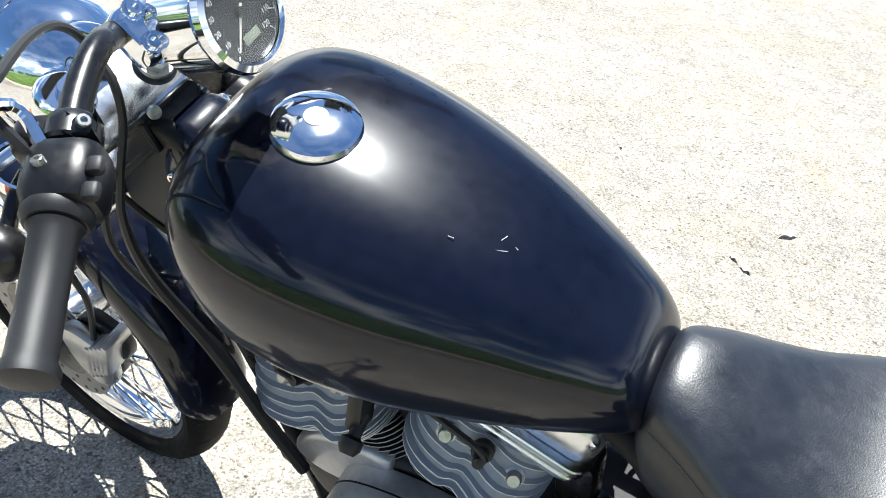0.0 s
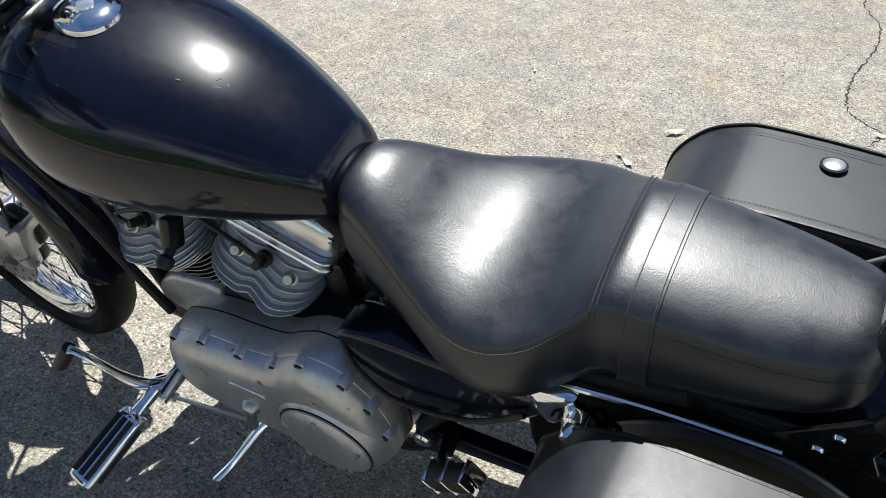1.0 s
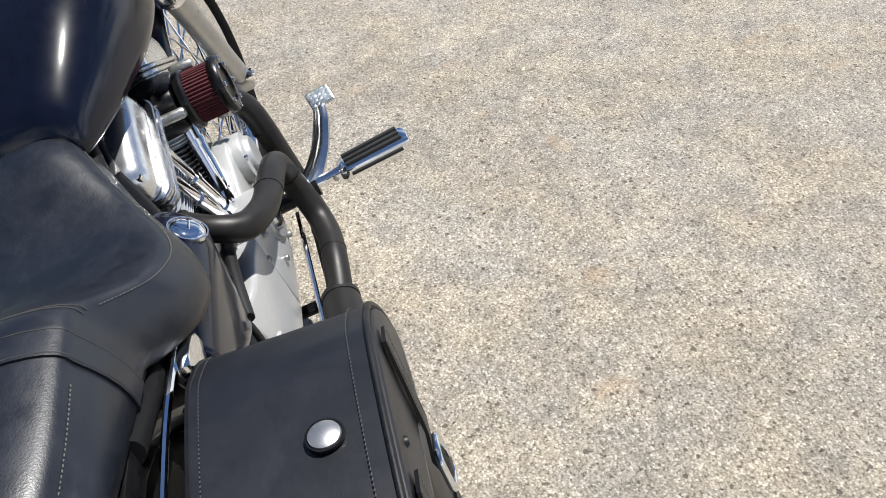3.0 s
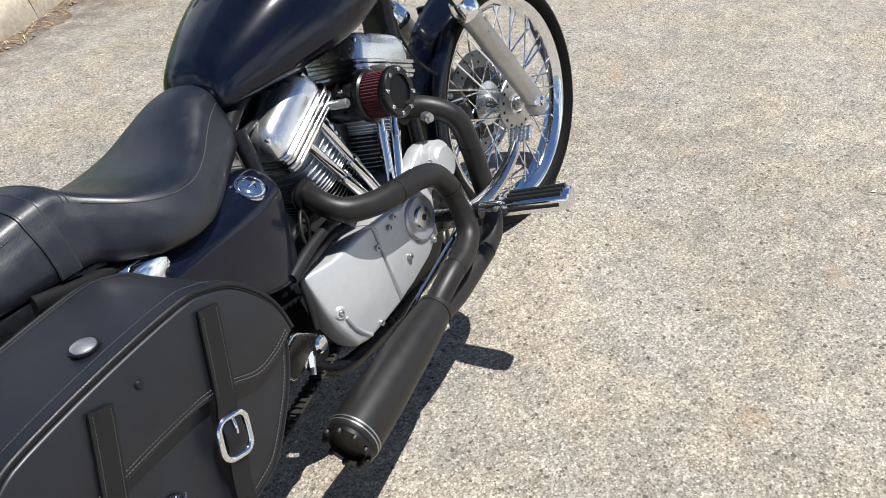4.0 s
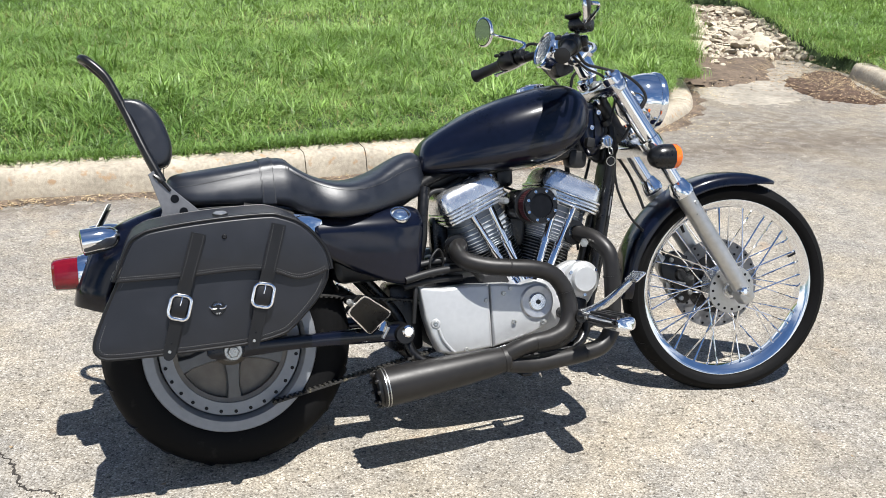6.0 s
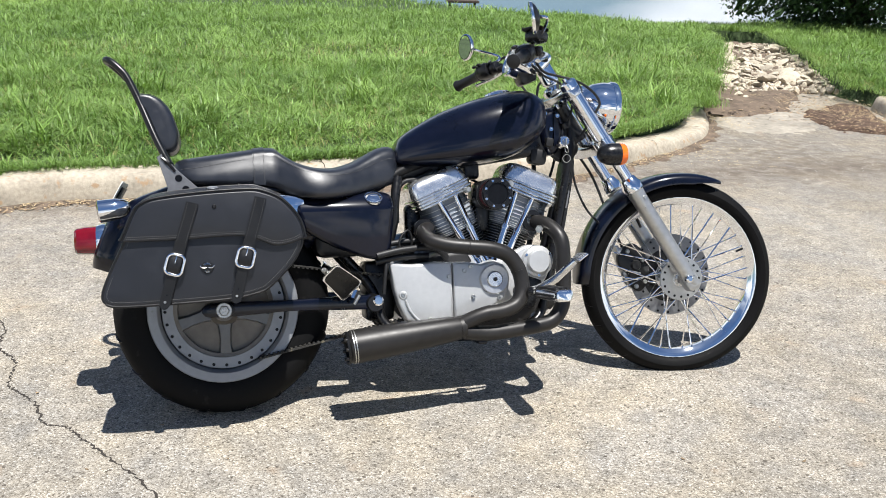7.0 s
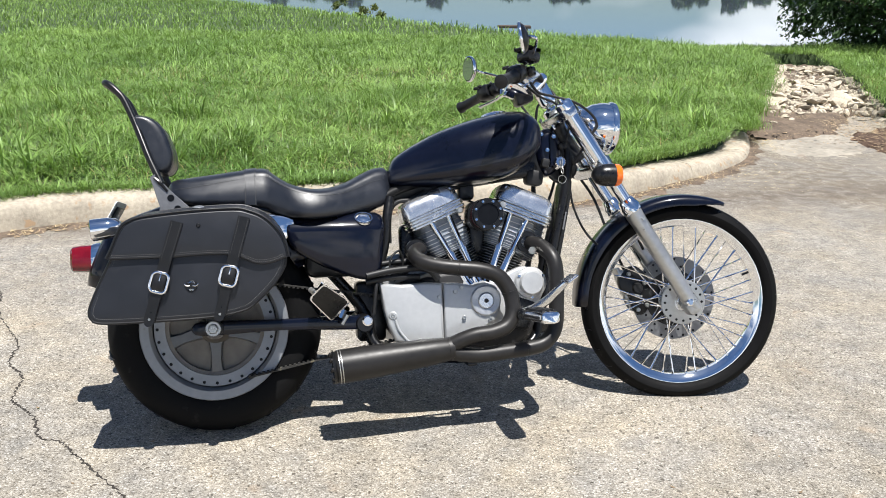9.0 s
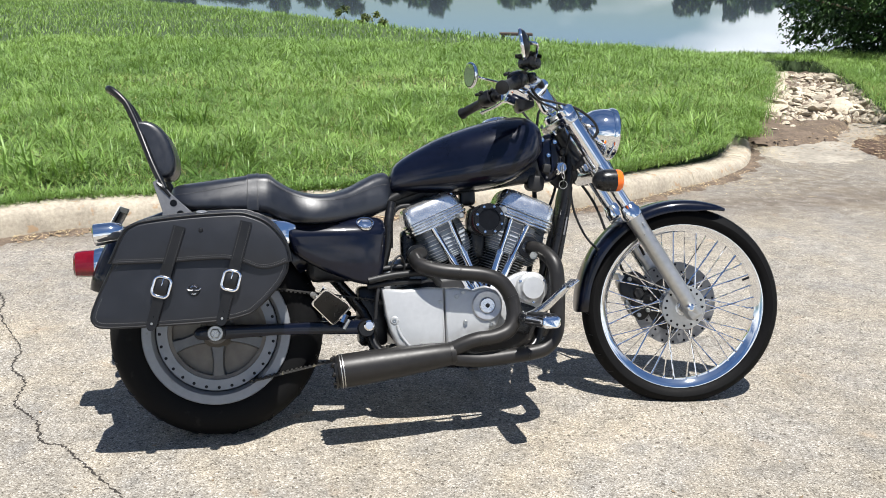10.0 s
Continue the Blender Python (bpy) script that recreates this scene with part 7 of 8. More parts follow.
part("cover_badge", lathe([(0.0, 0.008), (0.022, 0.008), (0.026, 0.004), (0.028, -0.008), (0, -0.008)], DB, (0, -1, 0), 36), POLISHED, spr, "round polished badge")
part("badge_mark", joined(lathe([(0, 0.0088), (0.007, 0.0088), (0.007, 0.0075), (0, 0.0075)], DB, (0, -1, 0), 20)), BLACK, spr)
for x, z in ((0.548, 0.333), (0.694, 0.385), (0.745, 0.400), (0.765, 0.413), (0.770, 0.318), (0.852, 0.308), (0.630, 0.254)):
    part("cover_screw", bolt((x, -0.149, z), (0, -1, 0), 0.0065, 0.006), STEEL, spr)
part("cover_boss", lathe([(0.0, 0.004), (0.010, 0.004), (0.014, 0.0), (0.014, -0.006), (0, -0.006)], (0.548, -0.149, 0.333), (0, -1, 0), 20), SILVER, spr)
part("cover_relief", tube([(0.556, -0.150, 0.318), (0.566, -0.151, 0.288), (0.584, -0.151, 0.262), (0.596, -0.150, 0.250)], 0.004, 8), SILVER, spr)

for ob in (spr, *spr.children_recursive):
    for v in ob.data.vertices:
        v.co.y += float(np.interp(v.co.x, (0.515, 0.555, 0.70, 0.85), (0.026, 0.011, 0.0, -0.014))) * min(1, max(0, (-v.co.y - 0.08) / 0.05))

# exhaust
REARP = [(0.650, -0.080, 0.540), (0.624, -0.125, 0.527), (0.634, -0.165, 0.502), (0.686, -0.190, 0.484), (0.747, -0.201, 0.475), (0.817, -0.207, 0.466), (0.868, -0.209, 0.447), (0.898, -0.208, 0.412), (0.912, -0.210, 0.371), (0.911, -0.216, 0.327), (0.889, -0.224, 0.291), (0.843, -0.231, 0.274), (0.789, -0.231, 0.268), (0.744, -0.226, 0.254), (0.705, -0.218, 0.236)]
ex = part("rear_exhaust_pipe", tube(REARP, [0.022] * 2 + [0.0240] * 13, 22, 6), EXHAUST, bike, "black coated exhaust header")
FRONTP = [(1.012, -0.080, 0.545), (1.034, -0.125, 0.534), (1.054, -0.160, 0.508), (1.064, -0.178, 0.476), (1.065, -0.185, 0.416), (1.061, -0.188, 0.345), (1.052, -0.192, 0.275), (1.016, -0.200, 0.231), (0.960, -0.205, 0.217), (0.896, -0.207, 0.211), (0.805, -0.210, 0.205), (0.74, -0.214, 0.212), (0.70, -0.216, 0.222)]
fx = part("front_exhaust_pipe", tube(FRONTP, 0.0240, 22, 6), EXHAUST, bike, "black coated exhaust header")
for p, d in (((0.747, -0.201, 0.475), (1, 0, -0.15)), ((0.800, -0.2312, 0.2692), (1, 0, 0.10)), ((0.905, -0.21, 0.395), (-0.3, 0, 1))):
    part("pipe_joint", ring_band(p, d, 0.0237, 0.004, 0.0013, 28), EXHAUST, ex)
for p, d in (((1.064, -0.1835, 0.42), (0, 0, 1)), ((0.955, -0.2052, 0.2165), (1, 0, 0.12))):
    part("pipe_joint", ring_band(p, d, 0.0237, 0.004, 0.0013, 28), EXHAUST, fx)
part("pipe_plug", lathe([(0.0, 0.012), (0.007, 0.012), (0.007, 0.004), (0.012, 0.004), (0.012, -0.015), (0, -0.015)], (1.000, -0.150, 0.520), (-0.5, -1, -0.1), 6), STEEL, fx)
for x, z in ((0.636, 0.534), (1.000, 0.548)):
    part("exhaust_flange", lathe([(0.020, -0.006), (0.034, -0.006), (0.036, 0.0), (0.034, 0.006), (0.020, 0.006)], (x, -0.088, z), (0, 1, 0), 24, True), BLACK, ex)
MA, MB = Vector((0.363, -0.219, 0.1935)), Vector((0.722, -0.216, 0.230))
md = (MB - MA).normalized()
L = (MB - MA).length
muf = part("muffler", lathe([(0.046, 0.0), (0.0500, 0.004), (0.0510, 0.012), (0.0510, 0.02), (0.0500, 0.10), (0.0455, 0.20), (0.0400, 0.30), (0.0350, L - 0.02), (0.0320, L), (0.0, L)], MA, md, 40), EXHAUST, bike, "black tapered slip-on muffler")
part("muffler_band", joined(*[ring_band(MA + md * h, md, 0.0506, 0.0026, 0.0011, 44) for h in (0.009, 0.0165)]), STEEL, muf, "bright double band")
part("end_cap", lathe([(0.046, 0.001), (0.050, -0.004), (0.048, -0.010), (0.036, -0.010), (0.034, 0.06), (0.0, 0.06), (0.0, 0.055)], MA, md, 40), BLACK, muf)
for k in range(9):
    a = 2 * math.pi * k / 9
    ax, u, v = axes_of(md)
    p = MA + 0.0425 * (u * math.cos(a) + v * math.sin(a)) - md * 0.010
    part("rivet", lathe([(0.0, 0.008), (0.004, 0.007), (0.006, 0.003), (0.006, -0.002), (0, -0.002)], p, -md, 10), EXHAUST, muf)
part("muffler_bore", lathe([(0.0, 0.002), (0.034, 0.002), (0.034, 0.0), (0, 0)], MA + md * 0.03, md, 28), SCREEN, muf)
part("muffler_clamp", ring_band(MB - md * 0.012, md, 0.0345, 0.010, 0.0016, 36), EXHAUST, muf)
part("pipe_bracket", block(0.03, 0.10, 0.012, pose(0.78, -0.16, 0.178), 0.003), BLACK, bike)

# belt drive
def belt_run(a, b, name, n):
    a, b = Vector(a), Vector(b)
    d = (b - a).normalized()
    up = Vector((-d.z, 0, d.x))
    o = part(name, slab([(a.x, a.z), (b.x, b.z), (b.x + up.x * 0.005, b.z + up.z * 0.005), (a.x + up.x * 0.005, a.z + up.z * 0.005)], -0.098, -0.068, 0.0005, 1), BELT, bike, "toothed rubber drive belt")
    sgn = -1 if a.z > 0.3 else 1
    for k in range(n):
        p = a.lerp(b, (k + 0.5) / n) + up * (0.0025 + 0.0045 * sgn)
        part("belt_tooth", block(0.0075, 0.029, 0.0045, Matrix.Translation((p.x, -0.083, p.z)) @ pose(0, 0, 0, 0, -math.degrees(math.atan2(d.z, d.x)), 0), 0.001), BELT, o)


belt_run((0.02, 0, 0.470), (0.60, 0, 0.381), "belt_upper", 42)
belt_run((0.10, 0, 0.160), (0.62, 0, 0.262), "belt_lower", 38)

# rear brake master cylinder with cover
MASTER = [(0.290, 0.400), (0.334, 0.444), (0.413, 0.386), (0.356, 0.329)]


def master_face(grow, y0, y1, bevel, mat, parent, name, label=""):
    """One layer of the box: narrow to the back, its top leaning outwards."""
    c = Vector((0.348, 0.389))
    pts = [(c.x + (x - c.x) * grow, c.y + (z - c.y) * grow) for x, z in MASTER]
    ring = []
    for k, q in enumerate(pts):
        q, a, b = Vector(q), Vector(pts[k - 1]), Vector(pts[(k + 1) % 4])
        ring += [tuple(q + (a - q).normalized() * 0.010), tuple(q + (a - q).normalized() * 0.003 + (b - q).normalized() * 0.003), tuple(q + (b - q).normalized() * 0.010)]
    bm = slab(ring, y0, y1, bevel, 2)
    for v in bm.verts:
        v.co.y -= 0.62 * (v.co.z - 0.386)
    return part(name, bm, mat, parent, label)


cover = master_face(0.97, -0.145, -0.198, 0.004, BLACK, bike, "master_cylinder", "black rear master cylinder cover with chrome rim")
master_face(1.04, -0.196, -0.208, 0.003, CHROME, cover, "cover_rim")
master_face(0.93, -0.207, -0.212, 0.0025, BLACK, cover, "cover_face", "glossy black face")
part("banjo_bolt", lathe([(0.0, 0.012), (0.007, 0.012), (0.009, 0.006), (0.009, -0.01), (0, -0.01)], (0.300, -0.222, 0.425), (-0.4, -0.8, 0.4), 12), STEEL, cover)
part("adjuster_nut", tube([(0.395, -0.185, 0.362), (0.384, -0.187, 0.338)], [0.010, 0.009], 6, smooth=False), CHROME, cover)
part("adjuster_bolt", tube([(0.405, -0.178, 0.345), (0.388, -0.182, 0.318)], [0.006, 0.005], 8, smooth=False), STEEL, cover)
for pts, r in (([(0.47, -0.14, 0.46), (0.56, -0.13, 0.475), (0.66, -0.12, 0.475), (0.70, -0.11, 0.44)], 0.011), ([(0.47, -0.12, 0.44), (0.55, -0.12, 0.452), (0.64, -0.11, 0.45)], 0.010), ([(0.49, -0.10, 0.49), (0.57, -0.10, 0.50), (0.66, -0.09, 0.50)], 0.010),
               ([(0.56, -0.12, 0.44), (0.545, -0.13, 0.50), (0.575, -0.12, 0.535), (0.59, -0.11, 0.50), (0.575, -0.10, 0.45)], 0.0035), ([(0.52, -0.10, 0.49), (0.50, -0.125, 0.42), (0.49, -0.125, 0.34)], 0.006)):
    part("hose", tube(pts, r, 10), MATTE, bike, "black rubber oil hose")


# foot controls
def foot_peg(a, b, name):
    a, b = Vector(a), Vector(b)
    d = (b - a).normalized()
    ax, u, v = axes_of(d)
    if v.z < 0:
        u, v = -u, -v
    L = (b - a).length
    body = part(name, loft([[a + d * h + u * x * k + v * z * k for x, z in rounded(0.056, 0.034, 0.012, 4)] for h, k in ((0.0, 0.72), (0.008, 0.95), (0.02, 1.0), (L - 0.012, 1.06), (L - 0.003, 0.98), (L, 0.8))]), CHROME, bike, "chrome foot peg with rubber inserts")
    for x in (-0.017, 0.0, 0.017):
        part("peg_rubber", tube([a + d * 0.016 + u * x + v * 0.0172, a + d * (L - 0.014) + u * x * 1.05 + v * 0.0182], 0.0055, 8, smooth=False), MATTE, body)
    for x in (-0.0285, 0.0285):
        part("peg_rubber", tube([a + d * 0.02 + u * x, a + d * (L - 0.02) + u * x * 1.06], 0.0040, 8, smooth=False), MATTE, body)
    part("peg_clevis", tube([a - d * 0.05, a - d * 0.02, a + d * 0.004], [0.012, 0.011, 0.013], 12, smooth=False), CHROME, body)
    part("peg_bolt", tube([a - d * 0.012 - u * 0.02, a - d * 0.012 + u * 0.02], 0.005, 8, smooth=False), STEEL, body)
    return body


foot_peg((0.948, -0.292, 0.328), (0.968, -0.440, 0.325), "foot_peg")
foot_peg((0.965, 0.285, 0.318), (0.995, 0.425, 0.285), "foot_peg")
rest = part("passenger_peg", block(0.098, 0.036, 0.040, pose(0.372, 0.207, 0.392, 0, 36, 0), 0.010), MATTE, bike, "folded black rubber passenger peg with chrome trim")
for u in (-0.046, -0.004, 0.038):
    part("peg_band", block(0.007, 0.040, 0.044, pose(0.372, 0.207, 0.392, 0, 36, 0) @ pose(u, 0, 0), 0.003), CHROME, rest)
part("peg_clevis", tube([(0.42, 0.12, 0.345), (0.41, 0.165, 0.355), (0.395, 0.195, 0.372)], [0.014, 0.012, 0.012], 10), BLACK, rest)
ctl = part("brake_pedal", tube([(0.935, -0.205, 0.325), (0.962, -0.238, 0.335), (1.000, -0.272, 0.362), (1.036, -0.296, 0.398), (1.056, -0.304, 0.418)], [0.028, 0.025, 0.022, 0.019, 0.015], 14, flat=0.6), POLISHED, bike, "polished brake pedal")
part("pedal_pad", block(0.040, 0.050, 0.007, pose(1.068, -0.312, 0.429, 0, -32, 10), 0.002), POLISHED, ctl)
for i in range(5):
    for j in range(4):
        part("pad_knurl", block(0.006, 0.008, 0.004, pose(1.068, -0.312, 0.429, 0, -32, 10) @ pose(-0.0145 + 0.0097 * j, -0.019 + 0.0095 * i, 0.0048), 0.001), POLISHED, ctl)
part("pedal_pivot", tube([(0.925, -0.10, 0.325), (0.935, -0.245, 0.325)], 0.017, 16, smooth=False), BLACK, ctl)
part("brake_rod", tube([(0.93, -0.182, 0.292), (0.63, -0.180, 0.238), (0.50, -0.176, 0.218)], 0.005, 8, smooth=False), CHROME, bike, "zinc brake rod")
part("control_bracket", block(0.07, 0.04, 0.10, pose(0.965, -0.11, 0.32, 0, 20, 0), 0.008), BLACK, bike)
sh = part("shift_lever", tube([(0.955, 0.205, 0.305), (0.985, 0.232, 0.318), (1.01, 0.250, 0.36), (1.03, 0.262, 0.415), (1.052, 0.268, 0.442), (1.062, 0.272, 0.446)], [0.019, 0.014, 0.011, 0.009, 0.0085, 0.010], 14, flat=0.62), CHROME, bike, "chrome shift lever")
part("shift_peg", lathe([(0.0, 0.0), (0.012, 0.0), (0.0135, 0.004), (0.0135, 0.052), (0.011, 0.058), (0, 0.058)], (1.065, 0.268, 0.444), (0.55, 0.35, -0.75), 16), GRIP, sh)
part("shift_pivot", tube([(0.95, 0.09, 0.305), (0.955, 0.245, 0.305)], 0.016, 16, smooth=False), CHROME, sh)
part("shift_rod", joined(tube([(1.000, 0.200, 0.215), (0.790, 0.200, 0.262)], 0.0045, 8, smooth=False), *[lathe([(0, -0.008), (0.009, -0.008), (0.009, 0.008), (0, 0.008)], p, (0, 1, 0), 12) for p in ((1.000, 0.200, 0.215), (0.790, 0.200, 0.262))]), STEEL, bike, "steel shift linkage rod")
part("shift_arm", tube([(0.765, 0.200, 0.340), (0.778, 0.205, 0.295), (0.790, 0.205, 0.258)], [0.016, 0.010, 0.010], 12), CHROME, bike)
part("shift_shaft", lathe([(0.0, 0.010), (0.009, 0.010), (0.013, 0.006), (0.017, 0.0), (0.017, -0.06), (0, -0.06)], (0.763, 0.208, 0.340), (0, 1, 0), 14), STEEL, bike)
part("lower_link", tube([(0.985, 0.205, 0.300), (1.000, 0.203, 0.25), (1.000, 0.198, 0.215)], [0.010, 0.008, 0.009], 10), CHROME, bike)
stand = part("side_stand", tube([(0.80, 0.115, 0.165), (0.835, 0.16, 0.150), (0.875, 0.235, 0.10), (0.925, 0.322, 0.045), (0.955, 0.365, -0.10)], [0.016, 0.013, 0.011, 0.012, 0.011], 12, flat=0.8), CHROME, bike, "chrome side stand folded out")
part("stand_foot", block(0.06, 0.045, 0.010, pose(0.965, 0.375, -0.112, -18, 0, 0), 0.004), CHROME, stand)

# primary cover
pri_out = smooth2([(0.945, 0.330), (0.940, 0.400), (0.905, 0.448), (0.835, 0.470), (0.759, 0.471), (0.700, 0.478), (0.662, 0.502), (0.620, 0.523), (0.575, 0.519), (0.545, 0.498), (0.514, 0.450), (0.498, 0.380), (0.502, 0.310), (0.528, 0.260), (0.575, 0.232), (0.64, 0.225), (0.74, 0.235), (0.84, 0.252), (0.92, 0.285)], 4)
pri = part("primary_cover", slab(pri_out, 0.085, 0.166, 0.004, 2), CAST, bike, "satin grey primary cover")
rings = []
for y, d in ((0.165, 0.003), (0.176, 0.005), (0.186, 0.011), (0.195, 0.021), (0.201, 0.034), (0.204, 0.050)):
    rings.append([(p.x, y, p.y) for p in inset(pri_out, d)])
part("primary_dome", loft(rings), CAST, pri, angle=60)
part("primary_gasket", slab([tuple(p) for p in inset(pri_out, -0.0012)], 0.118, 0.1205, 0.0004, 1), SCREEN, pri)
DERBY = (0.607, 0.206, 0.343)
part("derby_rim", lathe([(0.0, 0.004), (0.086, 0.004), (0.097, -0.006), (0.104, -0.03), (0, -0.03)], DERBY, (0, 1, 0), 56), CAST, pri)
part("derby_groove", ring_band((0.607, 0.2105, 0.343), (0, 1, 0), 0.0850, 0.002, 0.002, 56), SCREEN, pri)
part("derby_cover", lathe([(0.0, 0.013), (0.055, 0.012), (0.075, 0.008), (0.0835, 0.003), (0.0845, -0.004), (0, -0.004)], (0.607, 0.211, 0.343), (0, 1, 0), 56), CAST, pri, "round inspection cover")
for a in (92, 166, 20, 238, 308):
    part("derby_screw", bolt((0.607 + 0.070 * math.cos(radians(a)), 0.2195, 0.343 + 0.070 * math.sin(radians(a))), (0, 1, 0), 0.006, 0.005), STEEL, pri)
for x, z in ((0.902, 0.436), (0.835, 0.459), (0.759, 0.460), (0.688, 0.468), (0.626, 0.509), (0.556, 0.494), (0.523, 0.445), (0.509, 0.375), (0.930, 0.340), (0.91, 0.290), (0.84, 0.262)):
    d = Vector((x - 0.72, 0, (z - 0.36) * 1.6)).normalized()
    p = Vector((x, 0.182, z)) + d * 0.003
    part("cover_boss", lathe([(0.0, 0.0), (0.0095, 0.0), (0.0115, -0.003), (0.0125, -0.026), (0, -0.026)], p, (0, 1, 0), 18), CAST, pri)
    part("cover_screw", joined(lathe([(0.0, 0.002), (0.0075, 0.002), (0.0075, 0.0), (0, 0.0)], p, (0, 1, 0), 6)), BLACK, pri)
part("inspection_plate", slab(rounded(0.075, 0.022, 0.010, 4), -0.004, 0.004, 0.002, 1, pose(0.745, 0.205, 0.405, 0, -4, 0)), CAST, pri)
part("lower_cover", block(0.30, 0.17, 0.05, pose(0.78, 0.01, 0.205), 0.015), BLACK, bike)

# ---- saddlebags ----
BAG = [(-0.302, 0.372), (-0.312, 0.395), (-0.297, 0.440), (-0.250, 0.540), (-0.215, 0.625), (-0.190, 0.648), (-0.150, 0.660), (-0.031, 0.671), (0.085, 0.675), (0.125, 0.668), (0.168, 0.648), (0.203, 0.610), (0.222, 0.570), (0.228, 0.520), (0.215, 0.485), (0.190, 0.450), (0.135, 0.397), (0.100, 0.380), (0.020, 0.367), (-0.147, 0.362), (-0.270, 0.362)]


def saddlebag(s):
    root = new("saddlebag")
    root.matrix_basis = LEAN
    y0, y1 = 0.182, 0.357
    outline = smooth2(BAG, 3)
    part("bag_body", slab(outline, s * y0, s * y1, 0.010, 3), VINYL, root)
    part("piping", tube([(p.x, s * (y1 - 0.004), p.y) for p in inset(outline, 0.002)] + [(outline[0][0], s * (y1 - 0.004), outline[0][1])], 0.0042, 8, 1), STRAP, root, "raised leather edge piping")
    inner = inset(outline, 0.013)
    part("edge_stitch", stitches([(p.x, s * (y1 + 0.0004), p.y) for p in inner] + [(inner[0].x, s * (y1 + 0.0004), inner[0].y)], 0.0007, (0, s, 0), 1), THREAD, root)
    # lid wraps over the top and hangs down the face
    top = [p for p in outline if p[1] > 0.545]
    top = sorted(top, key=lambda p: math.atan2(p[1] - 0.50, p[0] + 0.01), reverse=True)
    lower = [(0.222, 0.529), (0.190, 0.516), (0.149, 0.513), (0.104, 0.534), (0.057, 0.547), (-0.02, 0.547), (-0.096, 0.543), (-0.245, 0.543)]
    flap_out = [(-0.252, 0.545)] + [(x * 1.004, z + 0.004) for x, z in top] + [(0.230, 0.532)]
    face = flap_out + [tuple(p[:2]) for p in spline([(x, z, 0) for x, z in lower], 4)]
    lid = part("flap", slab(face, s * (y1 + 0.001), s * (y1 + 0.0140), 0.004, 3), VINYL, root, "leather flap over the bag face")
    rings = []
    for x, z in flap_out:
        c = Vector((x, z))
        d = (c - Vector((-0.01, 0.46))).normalized()
        a, b = c + d * 0.001, c + d * 0.0055
        rings.append([(a.x, s * (y0 - 0.004), a.y), (b.x, s * (y0 - 0.004), b.y), (b.x, s * (y1 + 0.010), b.y), (a.x, s * (y1 + 0.010), a.y)])
    part("lid", loft(rings), VINYL, lid, "smooth leather lid")
    for off in (0.004, 0.010):
        part("flap_stitch", stitches([(x * (1 - off * 0.8), s * (y1 + 0.0140), z + off + 0.004) for x, z in lower], 0.0007, (0, s, 0), 5), THREAD, lid)
    rim = []
    for x, z in flap_out:
        d = (Vector((x, z)) - Vector((-0.01, 0.46))).normalized()
        rim.append((x + d.x * 0.006, z + d.y * 0.006))
    part("lid_piping", tube([(x, s * (y1 + 0.009), z) for x, z in rim], 0.0036, 10, 2), STRAP, lid)
    for y in (y1 - 0.012, y0 + 0.008):
        part("lid_stitch", stitches([(x, s * y, z - 0.0004) for x, z in rim], 0.0006, (0, 0, 1), 1), DARK_THREAD, lid)
    part("lid_binding", tube([(x, s * (y0 - 0.004), z - 0.003) for x, z in rim], 0.004, 6, 1), STRAP, lid)
    part("concho", lathe([(0.0, 0.004), (0.011, 0.0035), (0.0155, 0.001), (0.0165, -0.003), (0, -0.003)], (-0.010, s * 0.310, 0.6805), (0, 0, 1), 28), ALU, lid, "bright domed metal stud")
    part("concho_ring", ring_band((-0.010, s * 0.310, 0.6790), (0, 0, 1), 0.0165, 0.003, 0.0022, 28), BLACK, lid)
    part("rivet", lathe([(0.0, 0.003), (0.004, 0.003), (0.006, 0.0), (0.006, -0.002), (0, -0.002)], (-0.008, s * (y1 + 0.0138), 0.640), (0, s, 0), 14), STRAP, lid)
    for x0, z0, x1, z1, zb in ((-0.064, 0.652, -0.152, 0.360, 0.471), (0.117, 0.660, 0.038, 0.366, 0.482)):
        a, b = Vector((x0, s * (y1 + 0.0095), z0)), Vector((x1, s * (y1 + 0.0095), z1))
        d = (b - a).normalized()
        w = Vector((-d.z, 0, d.x))
        w = w if w.x > 0 else -w
        n = Vector((0, s, 0))
        rings = []
        for u, half, out in ((0.0, 0.0165, 0.0), (0.36, 0.0160, 0.0), (0.42, 0.0158, 0.0), (0.55, 0.0155, 0.001), (0.62, 0.015, 0.006), (0.70, 0.015, 0.006), (0.78, 0.014, 0.002), (0.96, 0.0145, 0.001), (0.995, 0.0135, 0.0), (1.02, 0.009, 0.0), (1.032, 0.003, 0.0)):
            c = a.lerp(b, u) + n * (out + (0.0068 if u < 0.5 else 0.0))
            rings.append([c - w * half, c - w * half + n * 0.004, c + w * half + n * 0.004, c + w * half])
        st = part("strap", loft(rings), STRAP, root, "leather strap")
        for k in (-1, 1):
            part("strap_stitch", stitches([a.lerp(b, u) + w * k * 0.0118 + n * 0.0106 for u in np.linspace(0.01, 0.41, 8)], 0.0006, n, 1), DARK_THREAD, st)
        u = (z0 - zb) / (z0 - z1)
        c = a.lerp(b, u) + n * 0.0105
        bk = Matrix((w, n * 1.0, -d)).transposed().to_4x4()
        bk.translation = c
        loop = rounded(0.045, 0.056, 0.014, 5)
        buckle = part("buckle", tube([bk @ Vector((p[0], 0, p[1])) for p in loop + loop[:1]], 0.0046, 10, 1), CHROME, st, "chrome roller buckle")
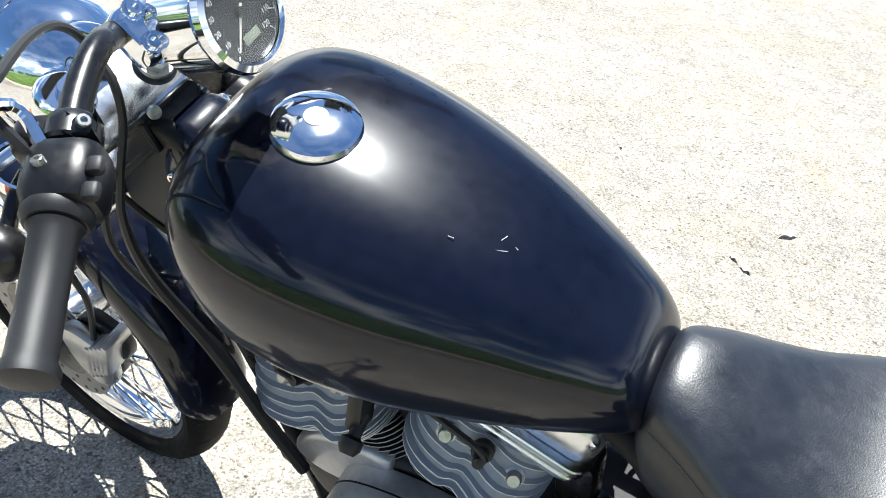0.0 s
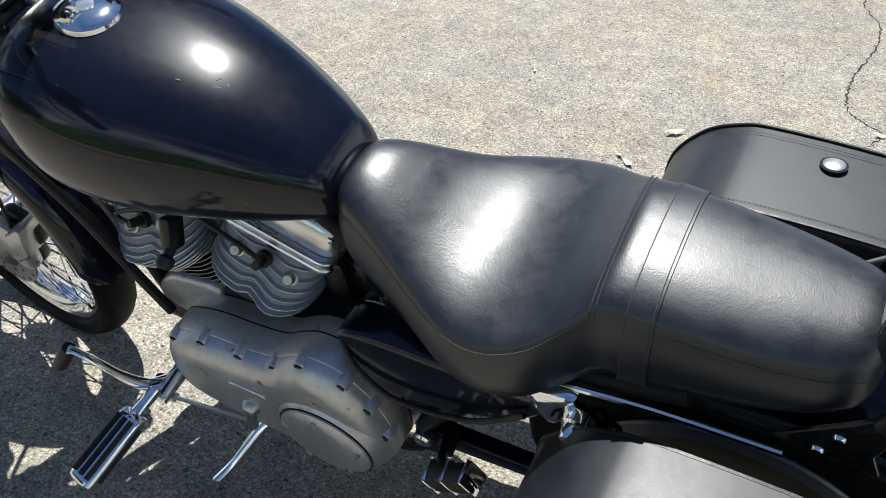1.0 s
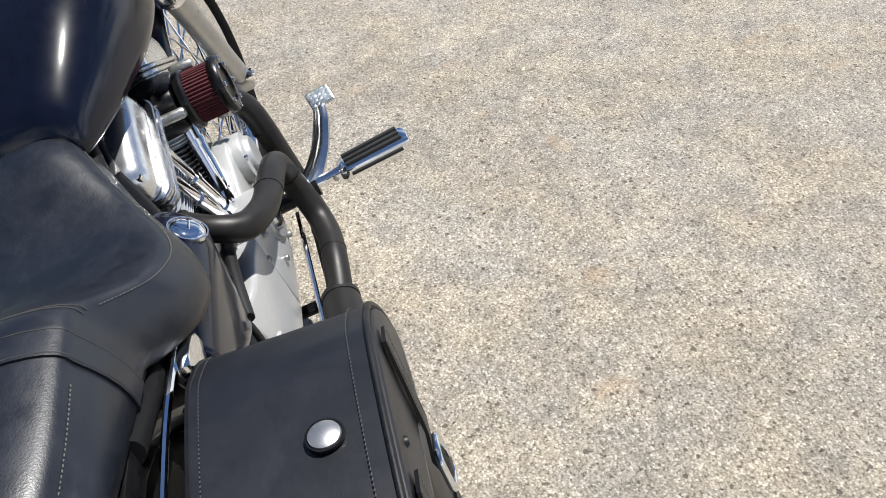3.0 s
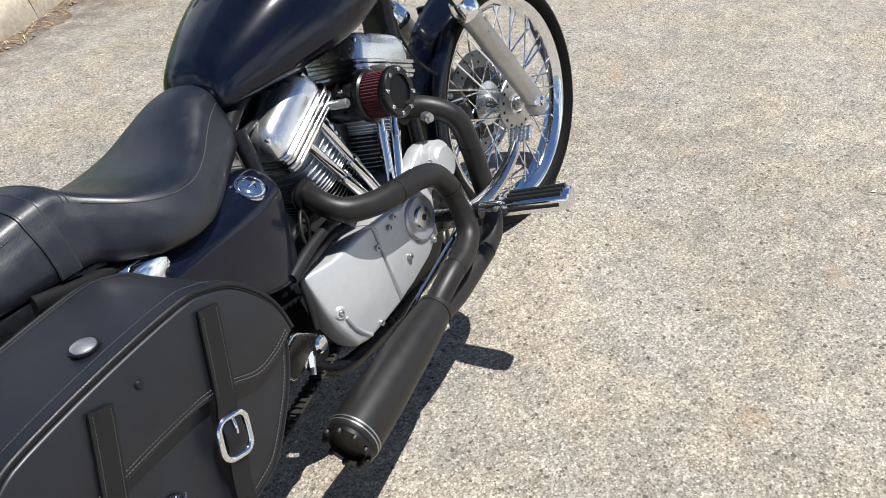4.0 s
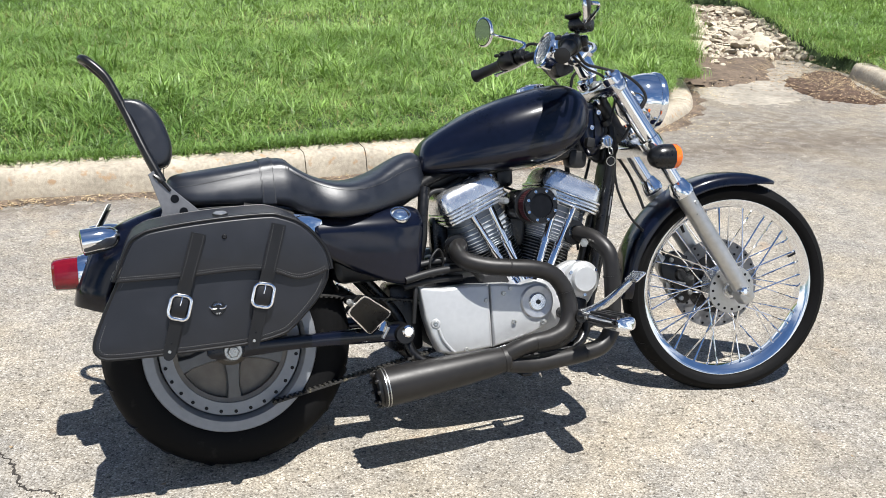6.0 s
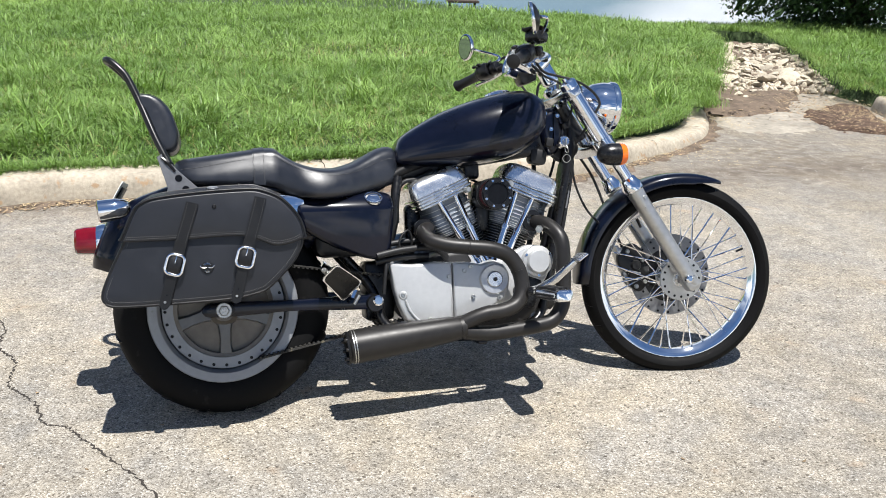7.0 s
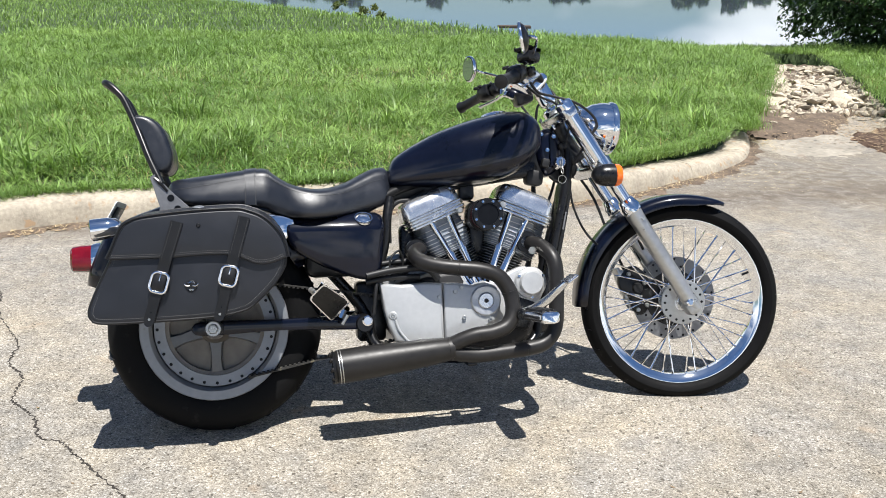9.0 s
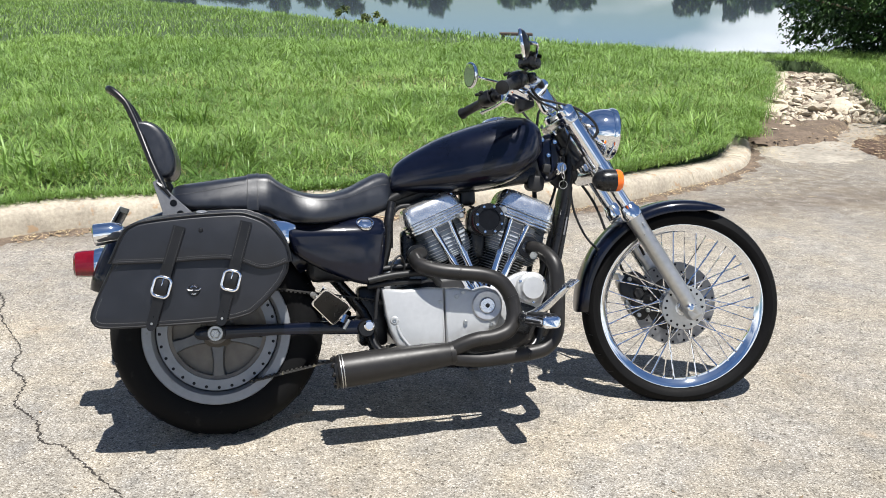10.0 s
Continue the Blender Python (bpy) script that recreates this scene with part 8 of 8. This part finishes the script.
        part("strap_tongue", loft([[bk @ Vector((x, y, z)) for x, y in ((-h, -0.004), (-h, o - 0.002), (-h * 0.7, o), (h * 0.7, o), (h, o - 0.002), (h, -0.004))] for z, h, o in ((0.030, 0.0150, -0.001), (0.020, 0.0155, 0.002), (0.004, 0.0160, 0.0060), (-0.012, 0.0160, 0.0058), (-0.022, 0.0155, 0.0012), (-0.034, 0.0150, -0.003))]), STRAP, st, "leather strap end bulging through the buckle")
        part("buckle_pin", tube([bk @ Vector((0, 0.003, 0.027)), bk @ Vector((0, 0.0065, 0.014)), bk @ Vector((0, 0.0068, 0.004))], 0.0018, 8), CHROME, st)
        part("strap_hole", lathe([(0, 0.0), (0.0022, 0.0), (0.0022, -0.002), (0, -0.002)], a.lerp(b, 0.90) + n * 0.0062, n, 8), SCREEN, st)
        part("strap_rivet", lathe([(0.0, 0.002), (0.003, 0.002), (0.004, 0.0), (0, 0.0)], a.lerp(b, 0.965) + n * 0.0048, n, 10), STEEL, st)
    e = Vector((-0.034, s * (y1 + 0.001), 0.458))
    em = part("emblem", lathe([(0.0, 0.0022), (0.0150, 0.0020), (0.0160, 0.0), (0.0, 0.0)], e, (0, s, 0), 28), BLACK, root, "small round black and silver metal emblem with wings")
    for a0, a1, count in ((35, 145, 6), (235, 305, 4)):
        for k in range(count):
            g = radians(a0 + (a1 - a0) * (k + 0.5) / count)
            part("emblem_bar", tube([e + Vector((math.cos(g) * q, s * 0.0024, math.sin(g) * q)) for q in (0.0092, 0.0138)], 0.0013, 4, smooth=False), POLISHED, em)
    for k in (-1, 1):
        part("emblem_wing", tube([e + Vector((k * q, s * 0.0028, h)) for q, h in ((0.003, 0.0), (0.009, -0.0005), (0.014, 0.0005), (0.0175, 0.004), (0.0180, 0.007))], [0.0012, 0.0020, 0.0022, 0.0016, 0.0006], 6, 3), POLISHED, em)
    for x, z in ((-0.243, 0.572), (-0.252, 0.552), (-0.256, 0.548)):
        d = (Vector((x, z)) - Vector((-0.01, 0.46))).normalized() * 0.0062
        part("cross_seam", stitches([(x + d.x * 0.93, s * (y0 + 0.004), z + d.y * 0.93), (x + d.x * 0.93, s * (y1 - 0.004), z + d.y * 0.93)], 0.0007, (d.x, 0, d.y), 1), DARK_THREAD, lid)
    # the right lid falls towards its outer edge, the left one rises
    for ob in root.children_recursive:
        for v in ob.data.vertices:
            k = min(1, max(0, (v.co.z - 0.47) / 0.18))
            u = min(1.05, max(0, (abs(v.co.y) - 0.20) / 0.16))
            v.co.z += k * k * (3 - 2 * k) * (0.006 - 0.020 * u ** 2.2 if s < 0 else 0.030 * u - 0.022)
            if s < 0:
                v.co.y += u * (0.008 + 0.05 * max(0, 0.10 - v.co.x)) * (1 - 0.6 * min(1, max(0, (v.co.z - 0.50) / 0.14)))
    return tagged(root, "black leather throw-over saddlebag with two buckled straps", "saddlebag", group="saddlebags")


saddlebag(-1)
saddlebag(1)
